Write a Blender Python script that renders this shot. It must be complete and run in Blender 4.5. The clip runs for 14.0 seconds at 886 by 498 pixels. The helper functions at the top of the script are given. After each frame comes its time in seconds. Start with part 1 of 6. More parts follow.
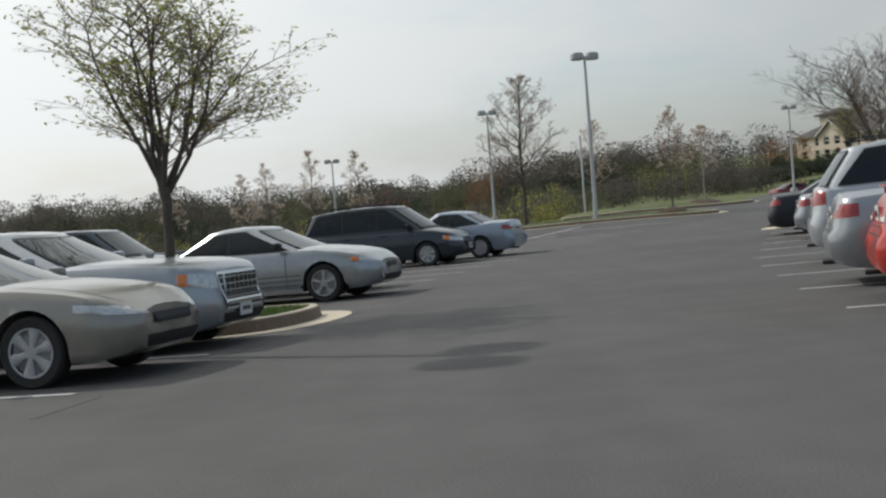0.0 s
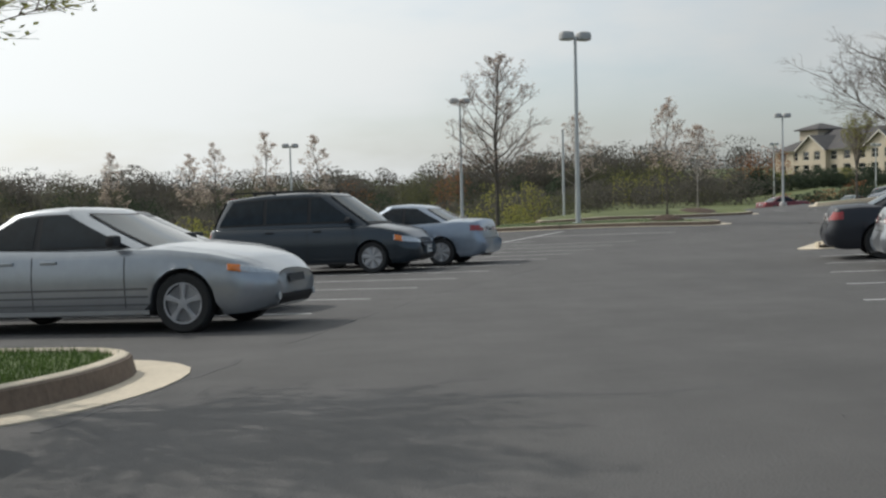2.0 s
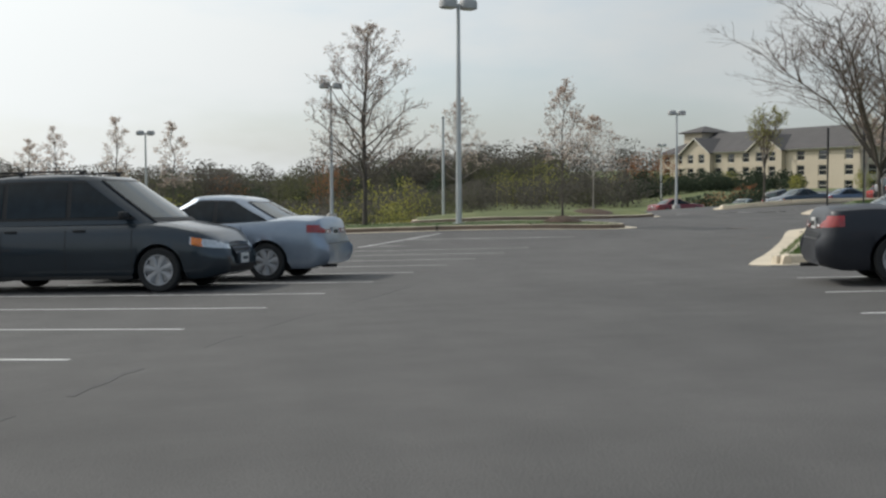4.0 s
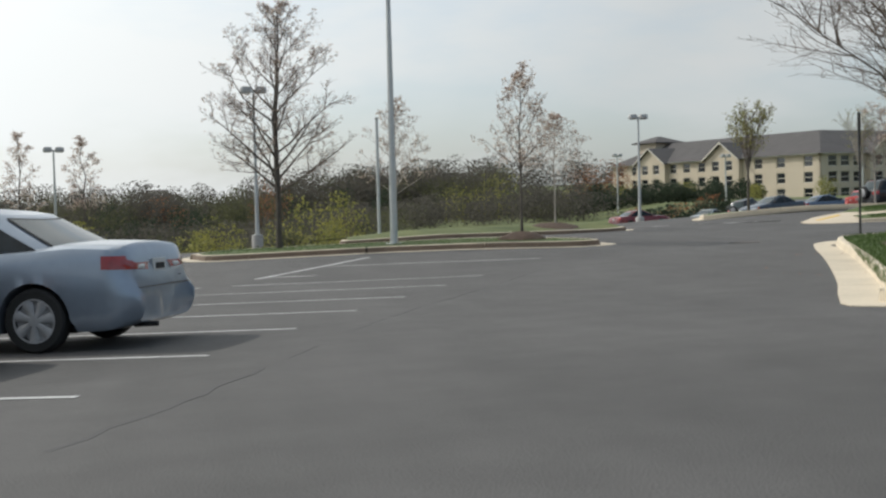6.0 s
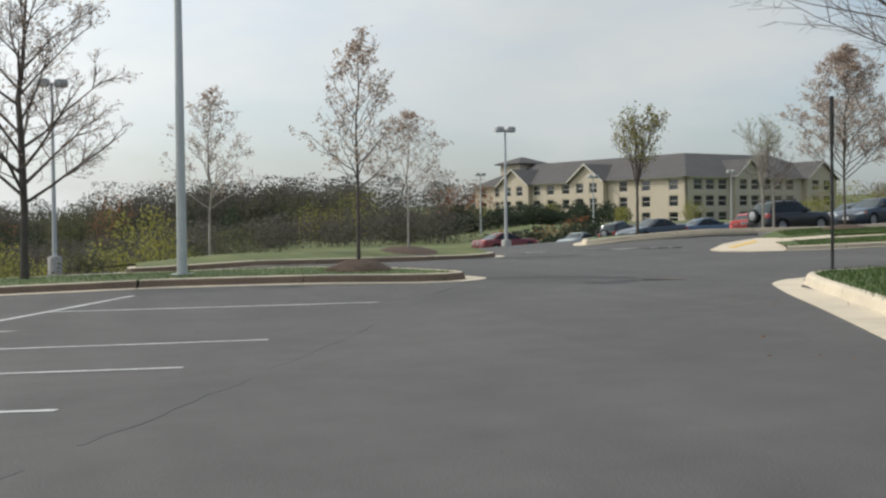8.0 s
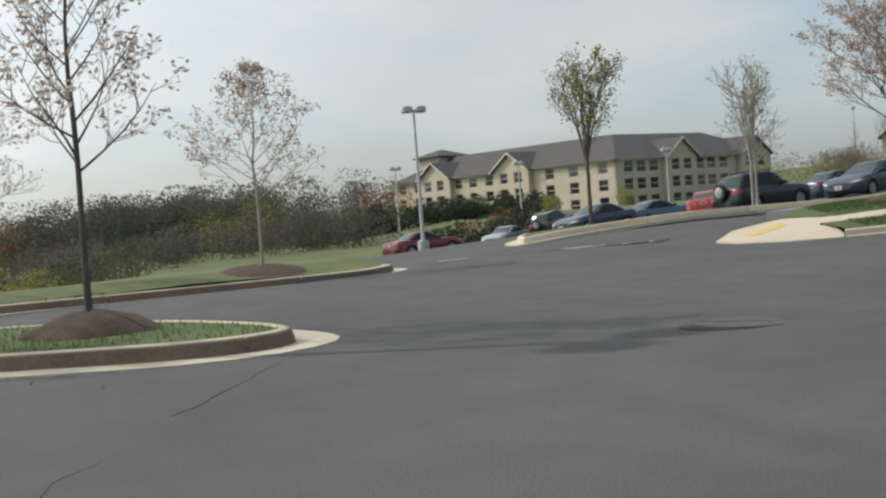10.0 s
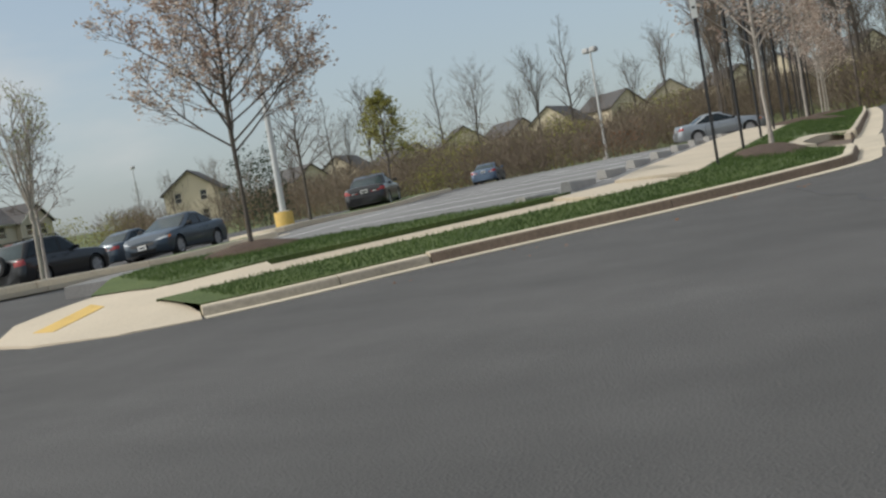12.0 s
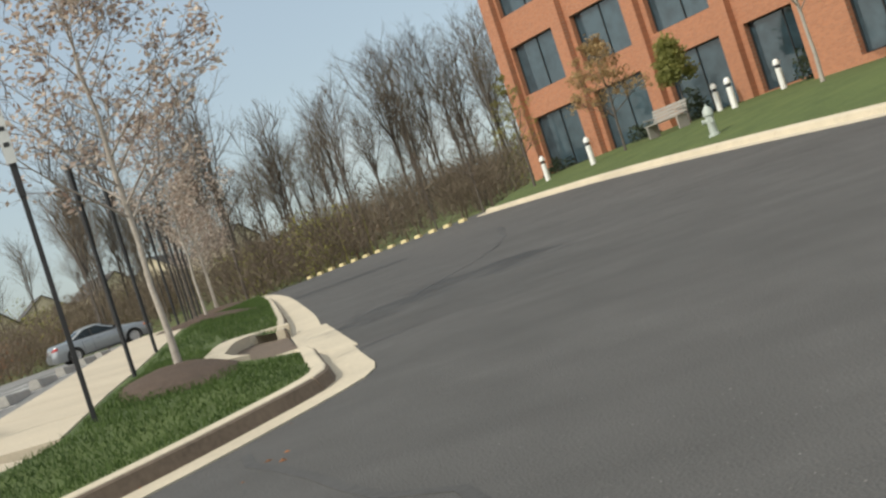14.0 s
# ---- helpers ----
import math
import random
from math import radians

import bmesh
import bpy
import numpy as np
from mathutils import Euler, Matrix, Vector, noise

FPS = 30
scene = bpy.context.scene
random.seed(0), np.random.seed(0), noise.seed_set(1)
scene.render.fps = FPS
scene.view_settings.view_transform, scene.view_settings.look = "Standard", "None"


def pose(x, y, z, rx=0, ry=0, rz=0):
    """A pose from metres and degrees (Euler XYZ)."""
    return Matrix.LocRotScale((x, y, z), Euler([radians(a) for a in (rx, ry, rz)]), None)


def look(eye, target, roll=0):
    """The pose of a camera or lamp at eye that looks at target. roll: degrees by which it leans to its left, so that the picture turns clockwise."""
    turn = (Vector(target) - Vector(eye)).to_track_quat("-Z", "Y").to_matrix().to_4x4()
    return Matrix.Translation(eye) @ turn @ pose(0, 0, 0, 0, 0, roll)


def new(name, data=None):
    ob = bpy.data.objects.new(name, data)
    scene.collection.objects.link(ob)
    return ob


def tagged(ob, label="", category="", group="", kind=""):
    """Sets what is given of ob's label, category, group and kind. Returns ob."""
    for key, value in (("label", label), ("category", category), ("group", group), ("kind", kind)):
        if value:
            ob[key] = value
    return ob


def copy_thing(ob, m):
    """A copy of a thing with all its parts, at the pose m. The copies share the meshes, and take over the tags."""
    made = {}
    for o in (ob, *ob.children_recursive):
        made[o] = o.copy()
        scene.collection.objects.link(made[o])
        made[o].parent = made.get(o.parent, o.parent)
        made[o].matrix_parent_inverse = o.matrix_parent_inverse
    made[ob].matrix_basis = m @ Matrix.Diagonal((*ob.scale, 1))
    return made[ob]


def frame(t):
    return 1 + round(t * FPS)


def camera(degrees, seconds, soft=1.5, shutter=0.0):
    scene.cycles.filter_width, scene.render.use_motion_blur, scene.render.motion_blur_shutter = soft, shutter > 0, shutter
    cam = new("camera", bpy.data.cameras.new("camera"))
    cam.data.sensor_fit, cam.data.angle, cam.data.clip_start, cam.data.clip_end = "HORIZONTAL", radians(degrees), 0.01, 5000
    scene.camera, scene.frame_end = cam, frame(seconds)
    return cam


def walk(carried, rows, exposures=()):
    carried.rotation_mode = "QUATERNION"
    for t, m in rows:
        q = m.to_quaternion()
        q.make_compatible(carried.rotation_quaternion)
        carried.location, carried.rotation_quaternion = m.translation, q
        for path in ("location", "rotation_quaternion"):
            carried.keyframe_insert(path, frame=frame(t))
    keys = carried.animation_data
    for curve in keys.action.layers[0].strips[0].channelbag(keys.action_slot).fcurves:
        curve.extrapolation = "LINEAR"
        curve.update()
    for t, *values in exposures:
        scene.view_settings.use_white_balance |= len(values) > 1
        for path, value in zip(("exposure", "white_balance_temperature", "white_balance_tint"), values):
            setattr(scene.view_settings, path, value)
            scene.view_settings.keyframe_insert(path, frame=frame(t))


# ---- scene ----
cam = camera(39.5, 14.0, soft=2.4)
PATH = [
    (0, (0.001, 0.0, 1.792), (-0.001, 1.998, 1.708), -4.5),
    (0.5, (-0.056, 2.195, 1.703), (-0.037, 4.193, 1.618), 0.3),
    (1, (0.096, 3.858, 1.71), (0.046, 5.855, 1.617), 0.0),
    (1.5, (0.213, 5.865, 1.66), (0.248, 7.862, 1.568), -1.1),
    (2, (0.345, 7.89, 1.608), (0.398, 9.887, 1.516), -1.3),
    (2.3, (0.464, 8.963, 1.588), (0.567, 10.959, 1.498), -2.2),
    (2.5, (0.638, 9.751, 1.571), (0.764, 11.745, 1.481), -2.5),
    (3, (0.901, 11.634, 1.55), (1.091, 13.622, 1.45), -1.7),
    (5.5, (2.713, 22.217, 1.235), (2.97, 24.199, 1.152), 0.2),
    (6, (3.107, 24.152, 1.238), (3.427, 26.125, 1.169), -1.4),
    (6.5, (3.593, 26.413, 1.193), (3.927, 28.384, 1.124), -1.1),
    (7, (4.167, 28.468, 1.193), (4.566, 30.428, 1.146), -4.6),
    (7.5, (4.846, 30.712, 1.173), (5.451, 32.618, 1.132), -4.3),
    (8, (5.745, 33.33, 1.165), (6.284, 35.255, 1.126), -0.7),
    (8.5, (6.894, 36.418, 1.135), (7.491, 38.327, 1.1), -4.0),
    (10.8, (12.074, 48.832, 1.136), (12.763, 50.708, 1.083), -4.9),
    (11, (12.541, 49.62, 1.133), (13.31, 51.466, 1.093), -9.1),
    (11.5, (13.986, 51.654, 1.117), (15.317, 53.143, 1.017), -15.8),
    (12, (15.081, 52.586, 1.15), (16.641, 53.836, 1.073), -9.5),
    (12.5, (16.785, 53.792, 1.173), (18.464, 54.877, 1.131), -9.5),
    (13, (18.52, 54.691, 1.279), (20.301, 55.6, 1.323), -7.0),
    (13.5, (20.406, 55.469, 1.343), (22.222, 56.306, 1.387), -10.1),
    (14, (22.526, 55.958, 1.404), (24.499, 56.287, 1.416), -17.9),
]
EXPOSURES = [(0.0, -0.28, 6500, 10), (1.5, -0.20, 6500, 10), (3.0, -0.17, 6500, 10), (5.5, -0.09, 6500, 10), (8.5, -0.03, 6500, 10), (11.0, -0.06, 6500, 10), (11.5, -0.16, 6500, 10), (12.5, -0.12, 6550, 10), (13.2, -0.03, 6600, 10), (14.0, 0.08, 6850, 8)]
walk(cam, [(t, look(eye, target, roll)) for t, eye, target, roll in PATH], EXPOSURES)

# ---- world and sun ----
SUN_TO = Vector((-0.59, 0.49, 0.64)).normalized()      # towards the hazy sun
world = bpy.data.worlds.new("sky")
scene.world = world
world.use_nodes = True
wn, wl = world.node_tree.nodes, world.node_tree.links
wn.clear()
w_out, w_bg, w_sky = wn.new("ShaderNodeOutputWorld"), wn.new("ShaderNodeBackground"), wn.new("ShaderNodeTexSky")
w_sky.sky_type, w_sky.sun_disc = "NISHITA", False
w_sky.sun_elevation, w_sky.sun_rotation = math.asin(SUN_TO.z), math.atan2(SUN_TO.x, SUN_TO.y)
w_sky.air_density, w_sky.dust_density, w_sky.ozone_density = 1.0, 2.5, 1.0
w_tc, w_map, w_noise = wn.new("ShaderNodeTexCoord"), wn.new("ShaderNodeMapping"), wn.new("ShaderNodeTexNoise")
w_map.inputs["Scale"].default_value = (1.0, 1.0, 3.2)
w_noise.inputs["Scale"].default_value, w_noise.inputs["Detail"].default_value, w_noise.inputs["Roughness"].default_value = 1.9, 6.0, 0.55
w_dot = wn.new("ShaderNodeVectorMath")
w_dot.operation = "DOT_PRODUCT"
w_dot.inputs[1].default_value = SUN_TO
w_side = wn.new("ShaderNodeMapRange")
w_side.inputs["From Min"].default_value, w_side.inputs["From Max"].default_value = -0.35, 0.75
w_side.inputs["To Min"].default_value, w_side.inputs["To Max"].default_value = -0.12, 0.24
w_add, w_ramp = wn.new("ShaderNodeMath"), wn.new("ShaderNodeMapRange")
w_add.operation = "ADD"
w_ramp.inputs["From Min"].default_value, w_ramp.inputs["From Max"].default_value = 0.50, 0.76
w_ramp.interpolation_type = "SMOOTHSTEP"
w_glow = wn.new("ShaderNodeMapRange")
w_glow.inputs["From Min"].default_value, w_glow.inputs["From Max"].default_value = 0.35, 1.0
w_glow.inputs["To Min"].default_value, w_glow.inputs["To Max"].default_value = 0.82, 1.78
w_cloud, w_mix, w_gain = wn.new("ShaderNodeVectorMath"), wn.new("ShaderNodeMix"), wn.new("ShaderNodeVectorMath")
w_cloud.operation, w_gain.operation = "SCALE", "SCALE"
w_cloud.inputs[0].default_value = (1.02, 1.06, 1.06)
w_gain.inputs["Scale"].default_value = 0.23
w_mix.data_type = "RGBA"
w_haze = wn.new("ShaderNodeMix")          # thin high haze over the blue
w_haze.data_type = "RGBA"
w_haze.inputs["Factor"].default_value = 0.55
w_pale = wn.new("ShaderNodeVectorMath")
w_pale.operation = "SCALE"
w_pale.inputs[0].default_value = (0.67, 0.80, 0.885)
wl.new(w_tc.outputs["Generated"], w_map.inputs["Vector"])
wl.new(w_map.outputs["Vector"], w_noise.inputs["Vector"])
wl.new(w_tc.outputs["Generated"], w_dot.inputs[0])
wl.new(w_dot.outputs["Value"], w_side.inputs["Value"])
wl.new(w_dot.outputs["Value"], w_glow.inputs["Value"])
wl.new(w_side.outputs["Result"], w_add.inputs[0])
wl.new(w_noise.outputs["Fac"], w_add.inputs[1])
wl.new(w_add.outputs["Value"], w_ramp.inputs["Value"])
wl.new(w_glow.outputs["Result"], w_cloud.inputs["Scale"])
wl.new(w_sky.outputs["Color"], w_gain.inputs[0])
wl.new(w_ramp.outputs["Result"], w_mix.inputs["Factor"])
wl.new(w_gain.outputs["Vector"], w_haze.inputs["A"])
wl.new(w_glow.outputs["Result"], w_pale.inputs["Scale"])
wl.new(w_pale.outputs["Vector"], w_haze.inputs["B"])
wl.new(w_haze.outputs["Result"], w_mix.inputs["A"])
wl.new(w_cloud.outputs["Vector"], w_mix.inputs["B"])
wl.new(w_mix.outputs["Result"], w_bg.inputs["Color"])
w_bg.inputs["Strength"].default_value = 0.78
wl.new(w_bg.outputs["Background"], w_out.inputs["Surface"])
sun = new("sun", bpy.data.lights.new("sun", "SUN"))
sun.data.energy, sun.data.angle, sun.data.color = 2.4, radians(0.7), (1.0, 0.96, 0.89)
sun.matrix_world = look(SUN_TO * 100, (0, 0, 0))


# ---- lie of the land ----
G = (0.7563, -0.8198, 0.8460, 0.1075, 0.4292, -0.0087, 0.1477, 0.0160, 0.1072, -0.1712, -0.2261, 0.0977, -0.2160)


def lerp(v, xs, ys):
    return float(np.interp(v, xs, ys))


def rise(px, py):
    """The verge banks up behind its kerb and the far lot lies on that level."""
    a = (px - 24.0) * 0.437 + (py - 61.9) * 0.9
    b = (px - 37.9) * -0.327 + (py - 60.34) * 0.945
    return lerp(min(a, b), (0.6, 1.6, 3.5), (0, 0.12, 0.22)) * lerp(px, (22, 26, 46, 64), (0, 1, 1, 0)) * lerp(py, (69, 77), (1, 0))


def paving(px, py):
    """Height of the lanes."""
    x, y = min(max(px, -8), 42) / 40, (min(max(py, -10), 80) - 30) / 40
    z = G[0] * x + G[1] * y + G[2] * x * x + G[3] * x * y + G[4] * y * y + G[5] + G[6] * y**3
    z += G[7] * x * x * y + G[8] * x * y * y + G[9] * x**3 + G[10] * y**4 + G[11] * x * y**3 + G[12] * x * x * y * y
    z += min(max(0.0, px - 42), 60) * lerp(py, (50, 60, 76, 96, 115), (0.06, 0.045, 0.028, 0.024, 0.012))
    z += 0.25 * lerp(py, (50, 60, 68, 80), (0, 1, 1, 0)) * lerp(px, (10, 17), (1, 0))
    z += 0.2 * lerp(py, (66, 74, 80, 95), (0, 1, 1, 0)) * lerp(px, (17, 23, 27, 33), (0, 1, 1, 0))
    return z - 0.045 * min(max(py - 80, 0), 56) * lerp(px, (44, 56), (1, 0.1))


def ground(px, py):
    """Height of the lanes, the verge and the far lot."""
    return paving(px, py) + rise(px, py)


def terrain(px, py):
    """The open country: hills rise round the lots."""
    z = paving(px, py)
    far = math.hypot(px - 10, py - 40)
    z += 4.0 * lerp(far, (150, 220, 300, 620), (0, 0.1, 0.5, 2.6)) * (1 if px < 30 else lerp(far, (200, 300), (0, 0.7)))
    z += lerp(px, (100, 150, 260), (0, 3.5, 10.0)) * lerp(py, (140, 240), (1, 0.45))
    z += 0.9 * lerp(py, (130, 190), (0, 1)) * lerp(px, (44, 56), (1, 0))
    z -= 2.2 * lerp(py, (76, 100), (0, 1)) * lerp(px, (-30, 4, 17), (1, 1, 0))
    return z


# ---- materials ----
def mat(name, color, rough=0.7, metal=0.0, var=0.2, scale=2.0, fine=30.0, bump=0.0, coat=0.0, tint=None, per_object=0.0, per_island=0.0, spec=0.5):
    """A surface with colour that varies at two scales and a fine relief, sized in metres."""
    m = bpy.data.materials.new(name)
    m.use_nodes = True
    nt = m.node_tree
    b = nt.nodes["Principled BSDF"]
    geo = nt.nodes.new("ShaderNodeNewGeometry")
    big, small = nt.nodes.new("ShaderNodeTexNoise"), nt.nodes.new("ShaderNodeTexNoise")
    big.inputs["Scale"].default_value, big.inputs["Detail"].default_value = scale, 5
    small.inputs["Scale"].default_value, small.inputs["Detail"].default_value = fine, 3
    nt.links.new(geo.outputs["Position"], big.inputs["Vector"])
    nt.links.new(geo.outputs["Position"], small.inputs["Vector"])
    add = nt.nodes.new("ShaderNodeMath")
    add.operation = "ADD"
    nt.links.new(big.outputs["Fac"], add.inputs[0])
    nt.links.new(small.outputs["Fac"], add.inputs[1])
    last = add.outputs[0]
    for amount, node, socket in ((per_object, "ShaderNodeObjectInfo", "Random"), (per_island, "ShaderNodeNewGeometry", "Random Per Island")):
        if amount:
            info, mul = nt.nodes.new(node), nt.nodes.new("ShaderNodeMath")
            mul.operation, mul.inputs[1].default_value, mul.inputs[2].default_value = "MULTIPLY_ADD", amount, -amount / 2
            nt.links.new(info.outputs[socket], mul.inputs[0])
            more = nt.nodes.new("ShaderNodeMath")
            nt.links.new(last, more.inputs[0])
            nt.links.new(mul.outputs[0], more.inputs[1])
            last = more.outputs[0]
    ramp = nt.nodes.new("ShaderNodeMapRange")
    ramp.inputs["From Min"].default_value, ramp.inputs["From Max"].default_value = 0.6, 1.4
    nt.links.new(last, ramp.inputs["Value"])
    mix = nt.nodes.new("ShaderNodeMix")
    mix.data_type = "RGBA"
    low = [c * (1 - var) for c in color]
    high = tint or [min(1, c * (1 + var)) for c in color]
    mix.inputs["A"].default_value, mix.inputs["B"].default_value = (*low, 1), (*high, 1)
    nt.links.new(ramp.outputs["Result"], mix.inputs["Factor"])
    nt.links.new(mix.outputs["Result"], b.inputs["Base Color"])
    b.inputs["Roughness"].default_value, b.inputs["Metallic"].default_value = rough, metal
    b.inputs["Coat Weight"].default_value, b.inputs["Coat Roughness"].default_value = coat, 0.06
    b.inputs["Specular IOR Level"].default_value = spec
    if bump:
        bn = nt.nodes.new("ShaderNodeBump")
        bn.inputs["Strength"].default_value, bn.inputs["Distance"].default_value = bump, 0.02
        nt.links.new(small.outputs["Fac"], bn.inputs["Height"])
        nt.links.new(bn.outputs["Normal"], b.inputs["Normal"])
    return m


def leafy(m, amount=0.4):
    """Let light through a leaf or a fine twig."""
    nt = m.node_tree
    b = nt.nodes["Principled BSDF"]
    tr, mx = nt.nodes.new("ShaderNodeBsdfTranslucent"), nt.nodes.new("ShaderNodeMixShader")
    nt.links.new(b.inputs["Base Color"].links[0].from_socket, tr.inputs["Color"])
    mx.inputs[0].default_value = amount
    nt.links.new(b.outputs[0], mx.inputs[1])
    nt.links.new(tr.outputs[0], mx.inputs[2])
    nt.links.new(mx.outputs[0], nt.nodes["Material Output"].inputs["Surface"])
    return m


def paint(name, color, metal=0.35):
    return mat(name, color, rough=0.30, metal=metal, var=0.08, scale=1.5, fine=9, coat=0.6)


def asphalt(name, color, streak=0.5, cracks=0.0):
    """Rolled asphalt: stone specks, rubbed streaks along the lane, blotches and old stains."""
    m = mat(name, color, rough=0.88, var=0.26, scale=0.25, fine=70, bump=0.5)
    nt = m.node_tree
    b, geo = nt.nodes["Principled BSDF"], nt.nodes.new("ShaderNodeNewGeometry")
    last = b.inputs["Base Color"].links[0].from_socket

    def layer(kind, scale, stretch, low, high, lo, hi):
        mp, tex, rng_node, mx = nt.nodes.new("ShaderNodeMapping"), nt.nodes.new(kind), nt.nodes.new("ShaderNodeMapRange"), nt.nodes.new("ShaderNodeMix")
        mp.inputs["Rotation"].default_value, mp.inputs["Scale"].default_value = (0, 0, radians(-14)), stretch
        tex.inputs["Scale"].default_value = scale
        tex.inputs["Detail"].default_value = 4
        nt.links.new(geo.outputs["Position"], mp.inputs["Vector"])
        nt.links.new(mp.outputs["Vector"], tex.inputs["Vector"])
        nt.links.new(tex.outputs["Fac"], rng_node.inputs["Value"])
        rng_node.inputs["From Min"].default_value, rng_node.inputs["From Max"].default_value = low, high
        rng_node.inputs["To Min"].default_value, rng_node.inputs["To Max"].default_value = lo, hi
        mx.data_type, mx.blend_type = "RGBA", "MULTIPLY"
        mx.inputs["Factor"].default_value = 1.0
        comb = nt.nodes.new("ShaderNodeCombineColor")
        for k in range(3):
            nt.links.new(rng_node.outputs["Result"], comb.inputs[k])
        nt.links.new(last, mx.inputs["A"])
        nt.links.new(comb.outputs["Color"], mx.inputs["B"])
        return mx.outputs["Result"]

    last = layer("ShaderNodeTexNoise", 1.0, (1.3, 0.10, 1.0), 0.35, 0.65, 1 - 0.22 * streak, 1 + 0.22 * streak)
    last = layer("ShaderNodeTexNoise", 1.6, (1.0, 1.0, 1.0), 0.30, 0.72, 0.88, 1.10)
    last = layer("ShaderNodeTexNoise", 140.0, (1.0, 1.0, 1.0), 0.62, 0.74, 1.0, 1.7)
    nt.links.new(last, b.inputs["Base Color"])
    return m


ASPHALT = asphalt("asphalt", (0.081, 0.0775, 0.0745), 0.3)
ASPHALT_PALE = mat("pale worn asphalt", (0.205, 0.20, 0.195), rough=0.9, var=0.25, scale=0.5, fine=30, bump=0.4)
TAR = mat("tar", (0.035, 0.034, 0.034), rough=0.75, var=0.3, scale=3, fine=40)
SCUFF = mat("rubbed asphalt", (0.066, 0.064, 0.063), rough=0.85, var=0.3, scale=1.2, fine=18)
CONCRETE = mat("concrete", (0.56, 0.485, 0.37), rough=0.85, var=0.16, scale=1.3, fine=25, bump=0.2, per_object=0.25)
PATH_CON = mat("path concrete", (0.52, 0.445, 0.34), rough=0.88, var=0.12, scale=0.9, fine=30, bump=0.15, per_object=0.2)
# Brown, darkened to carry the shade on kerb faces turned from the sun.
SHADE_BROWN = mat("brown concrete with shade toned in", (0.155, 0.115, 0.085), rough=0.9, var=0.3, scale=1.6, fine=22, bump=0.2)
# Milder shading in the colour for the kerb face beside the ramp.
KERB_FACE = mat("muted pale kerb face", (0.30, 0.265, 0.21), rough=0.88, var=0.25, scale=1.6, fine=22, bump=0.2)
GREY_CON = mat("grey concrete", (0.40, 0.38, 0.35), rough=0.85, var=0.22, scale=3, fine=30, bump=0.2)
GRASS = mat("lawn grass", (0.055, 0.098, 0.022), rough=0.9, var=0.35, scale=1.1, fine=26, bump=0.6, tint=(0.115, 0.15, 0.04))
BLADE = leafy(mat("grass blade", (0.06, 0.115, 0.024), rough=0.8, var=0.4, scale=0.9, fine=14, tint=(0.10, 0.155, 0.04), per_island=0.6))
FIELD = mat("meadow", (0.075, 0.12, 0.03), rough=0.95, var=0.35, scale=0.12, fine=1.2, bump=0.3, tint=(0.16, 0.17, 0.06))
MULCH = mat("mulch", (0.085, 0.055, 0.038), rough=0.95, var=0.45, scale=6, fine=40, bump=0.8)
BARK = mat("grey bark", (0.105, 0.088, 0.074), rough=0.9, var=0.3, scale=4, fine=28, bump=0.5)
PALE_BARK = mat("pale bark", (0.36, 0.32, 0.28), rough=0.85, var=0.28, scale=3, fine=24, bump=0.3)
TWIG = mat("twigs", (0.17, 0.13, 0.105), rough=0.9, var=0.3, scale=1, fine=8)
LEAF_GREEN = leafy(mat("young green leaves", (0.32, 0.34, 0.11), rough=0.7, var=0.35, scale=1, fine=6, tint=(0.42, 0.42, 0.15), per_island=0.7), 0.6)
LEAF_RED = leafy(mat("reddish buds", (0.52, 0.36, 0.29), rough=0.7, var=0.35, scale=1, fine=6, tint=(0.74, 0.64, 0.54), per_island=0.8))
LEAF_YELLOW = leafy(mat("yellow spring leaves", (0.27, 0.285, 0.085), rough=0.75, var=0.35, scale=0.6, fine=4, tint=(0.38, 0.35, 0.09), per_island=0.7))
EAST_TWIG = leafy(mat("brown brush twigs", (0.185, 0.145, 0.108), rough=0.95, var=0.35, scale=0.08, fine=0.8, per_island=0.8, tint=(0.26, 0.205, 0.15)))
LEAF_TAN = leafy(mat("tan orange buds", (0.42, 0.27, 0.12), rough=0.8, var=0.3, scale=0.6, fine=4, tint=(0.55, 0.40, 0.20), per_island=0.7))
LEAF_DARK = leafy(mat("dark evergreen needles", (0.045, 0.062, 0.035), rough=0.8, var=0.4, scale=0.6, fine=4, per_island=0.7))
LEAF_RUST = leafy(mat("rust leaves", (0.30, 0.135, 0.065), rough=0.8, var=0.35, scale=0.6, fine=4, per_island=0.7))
# Grey brown twigs, lifted towards grey to stand in for distance haze.
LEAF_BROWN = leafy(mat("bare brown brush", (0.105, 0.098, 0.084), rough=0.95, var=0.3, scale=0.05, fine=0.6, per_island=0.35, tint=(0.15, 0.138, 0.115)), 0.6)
LEAF_MIX = leafy(mat("mixed spring brush", (0.085, 0.095, 0.055), rough=0.95, var=0.35, scale=0.06, fine=0.6, per_island=0.35, tint=(0.15, 0.15, 0.075)), 0.6)
LOT_LINE = mat("fresh white line", (0.74, 0.74, 0.72), rough=0.8, var=0.25, scale=1.2, fine=22)
WHITE_LINE = mat("worn white line", (0.48, 0.48, 0.47), rough=0.8, var=0.4, scale=1.2, fine=22)
YELLOW = mat("yellow paint", (0.60, 0.40, 0.11), rough=0.7, var=0.2, scale=3, fine=30)
GALV = mat("pale grey steel", (0.55, 0.56, 0.55), rough=0.5, metal=0.1, var=0.1, scale=1, fine=12)
BRONZE = mat("grey lamp housing", (0.42, 0.42, 0.41), rough=0.55, var=0.12, scale=4, fine=20)
LENS = mat("lamp lens", (0.62, 0.62, 0.60), rough=0.25, var=0.05)
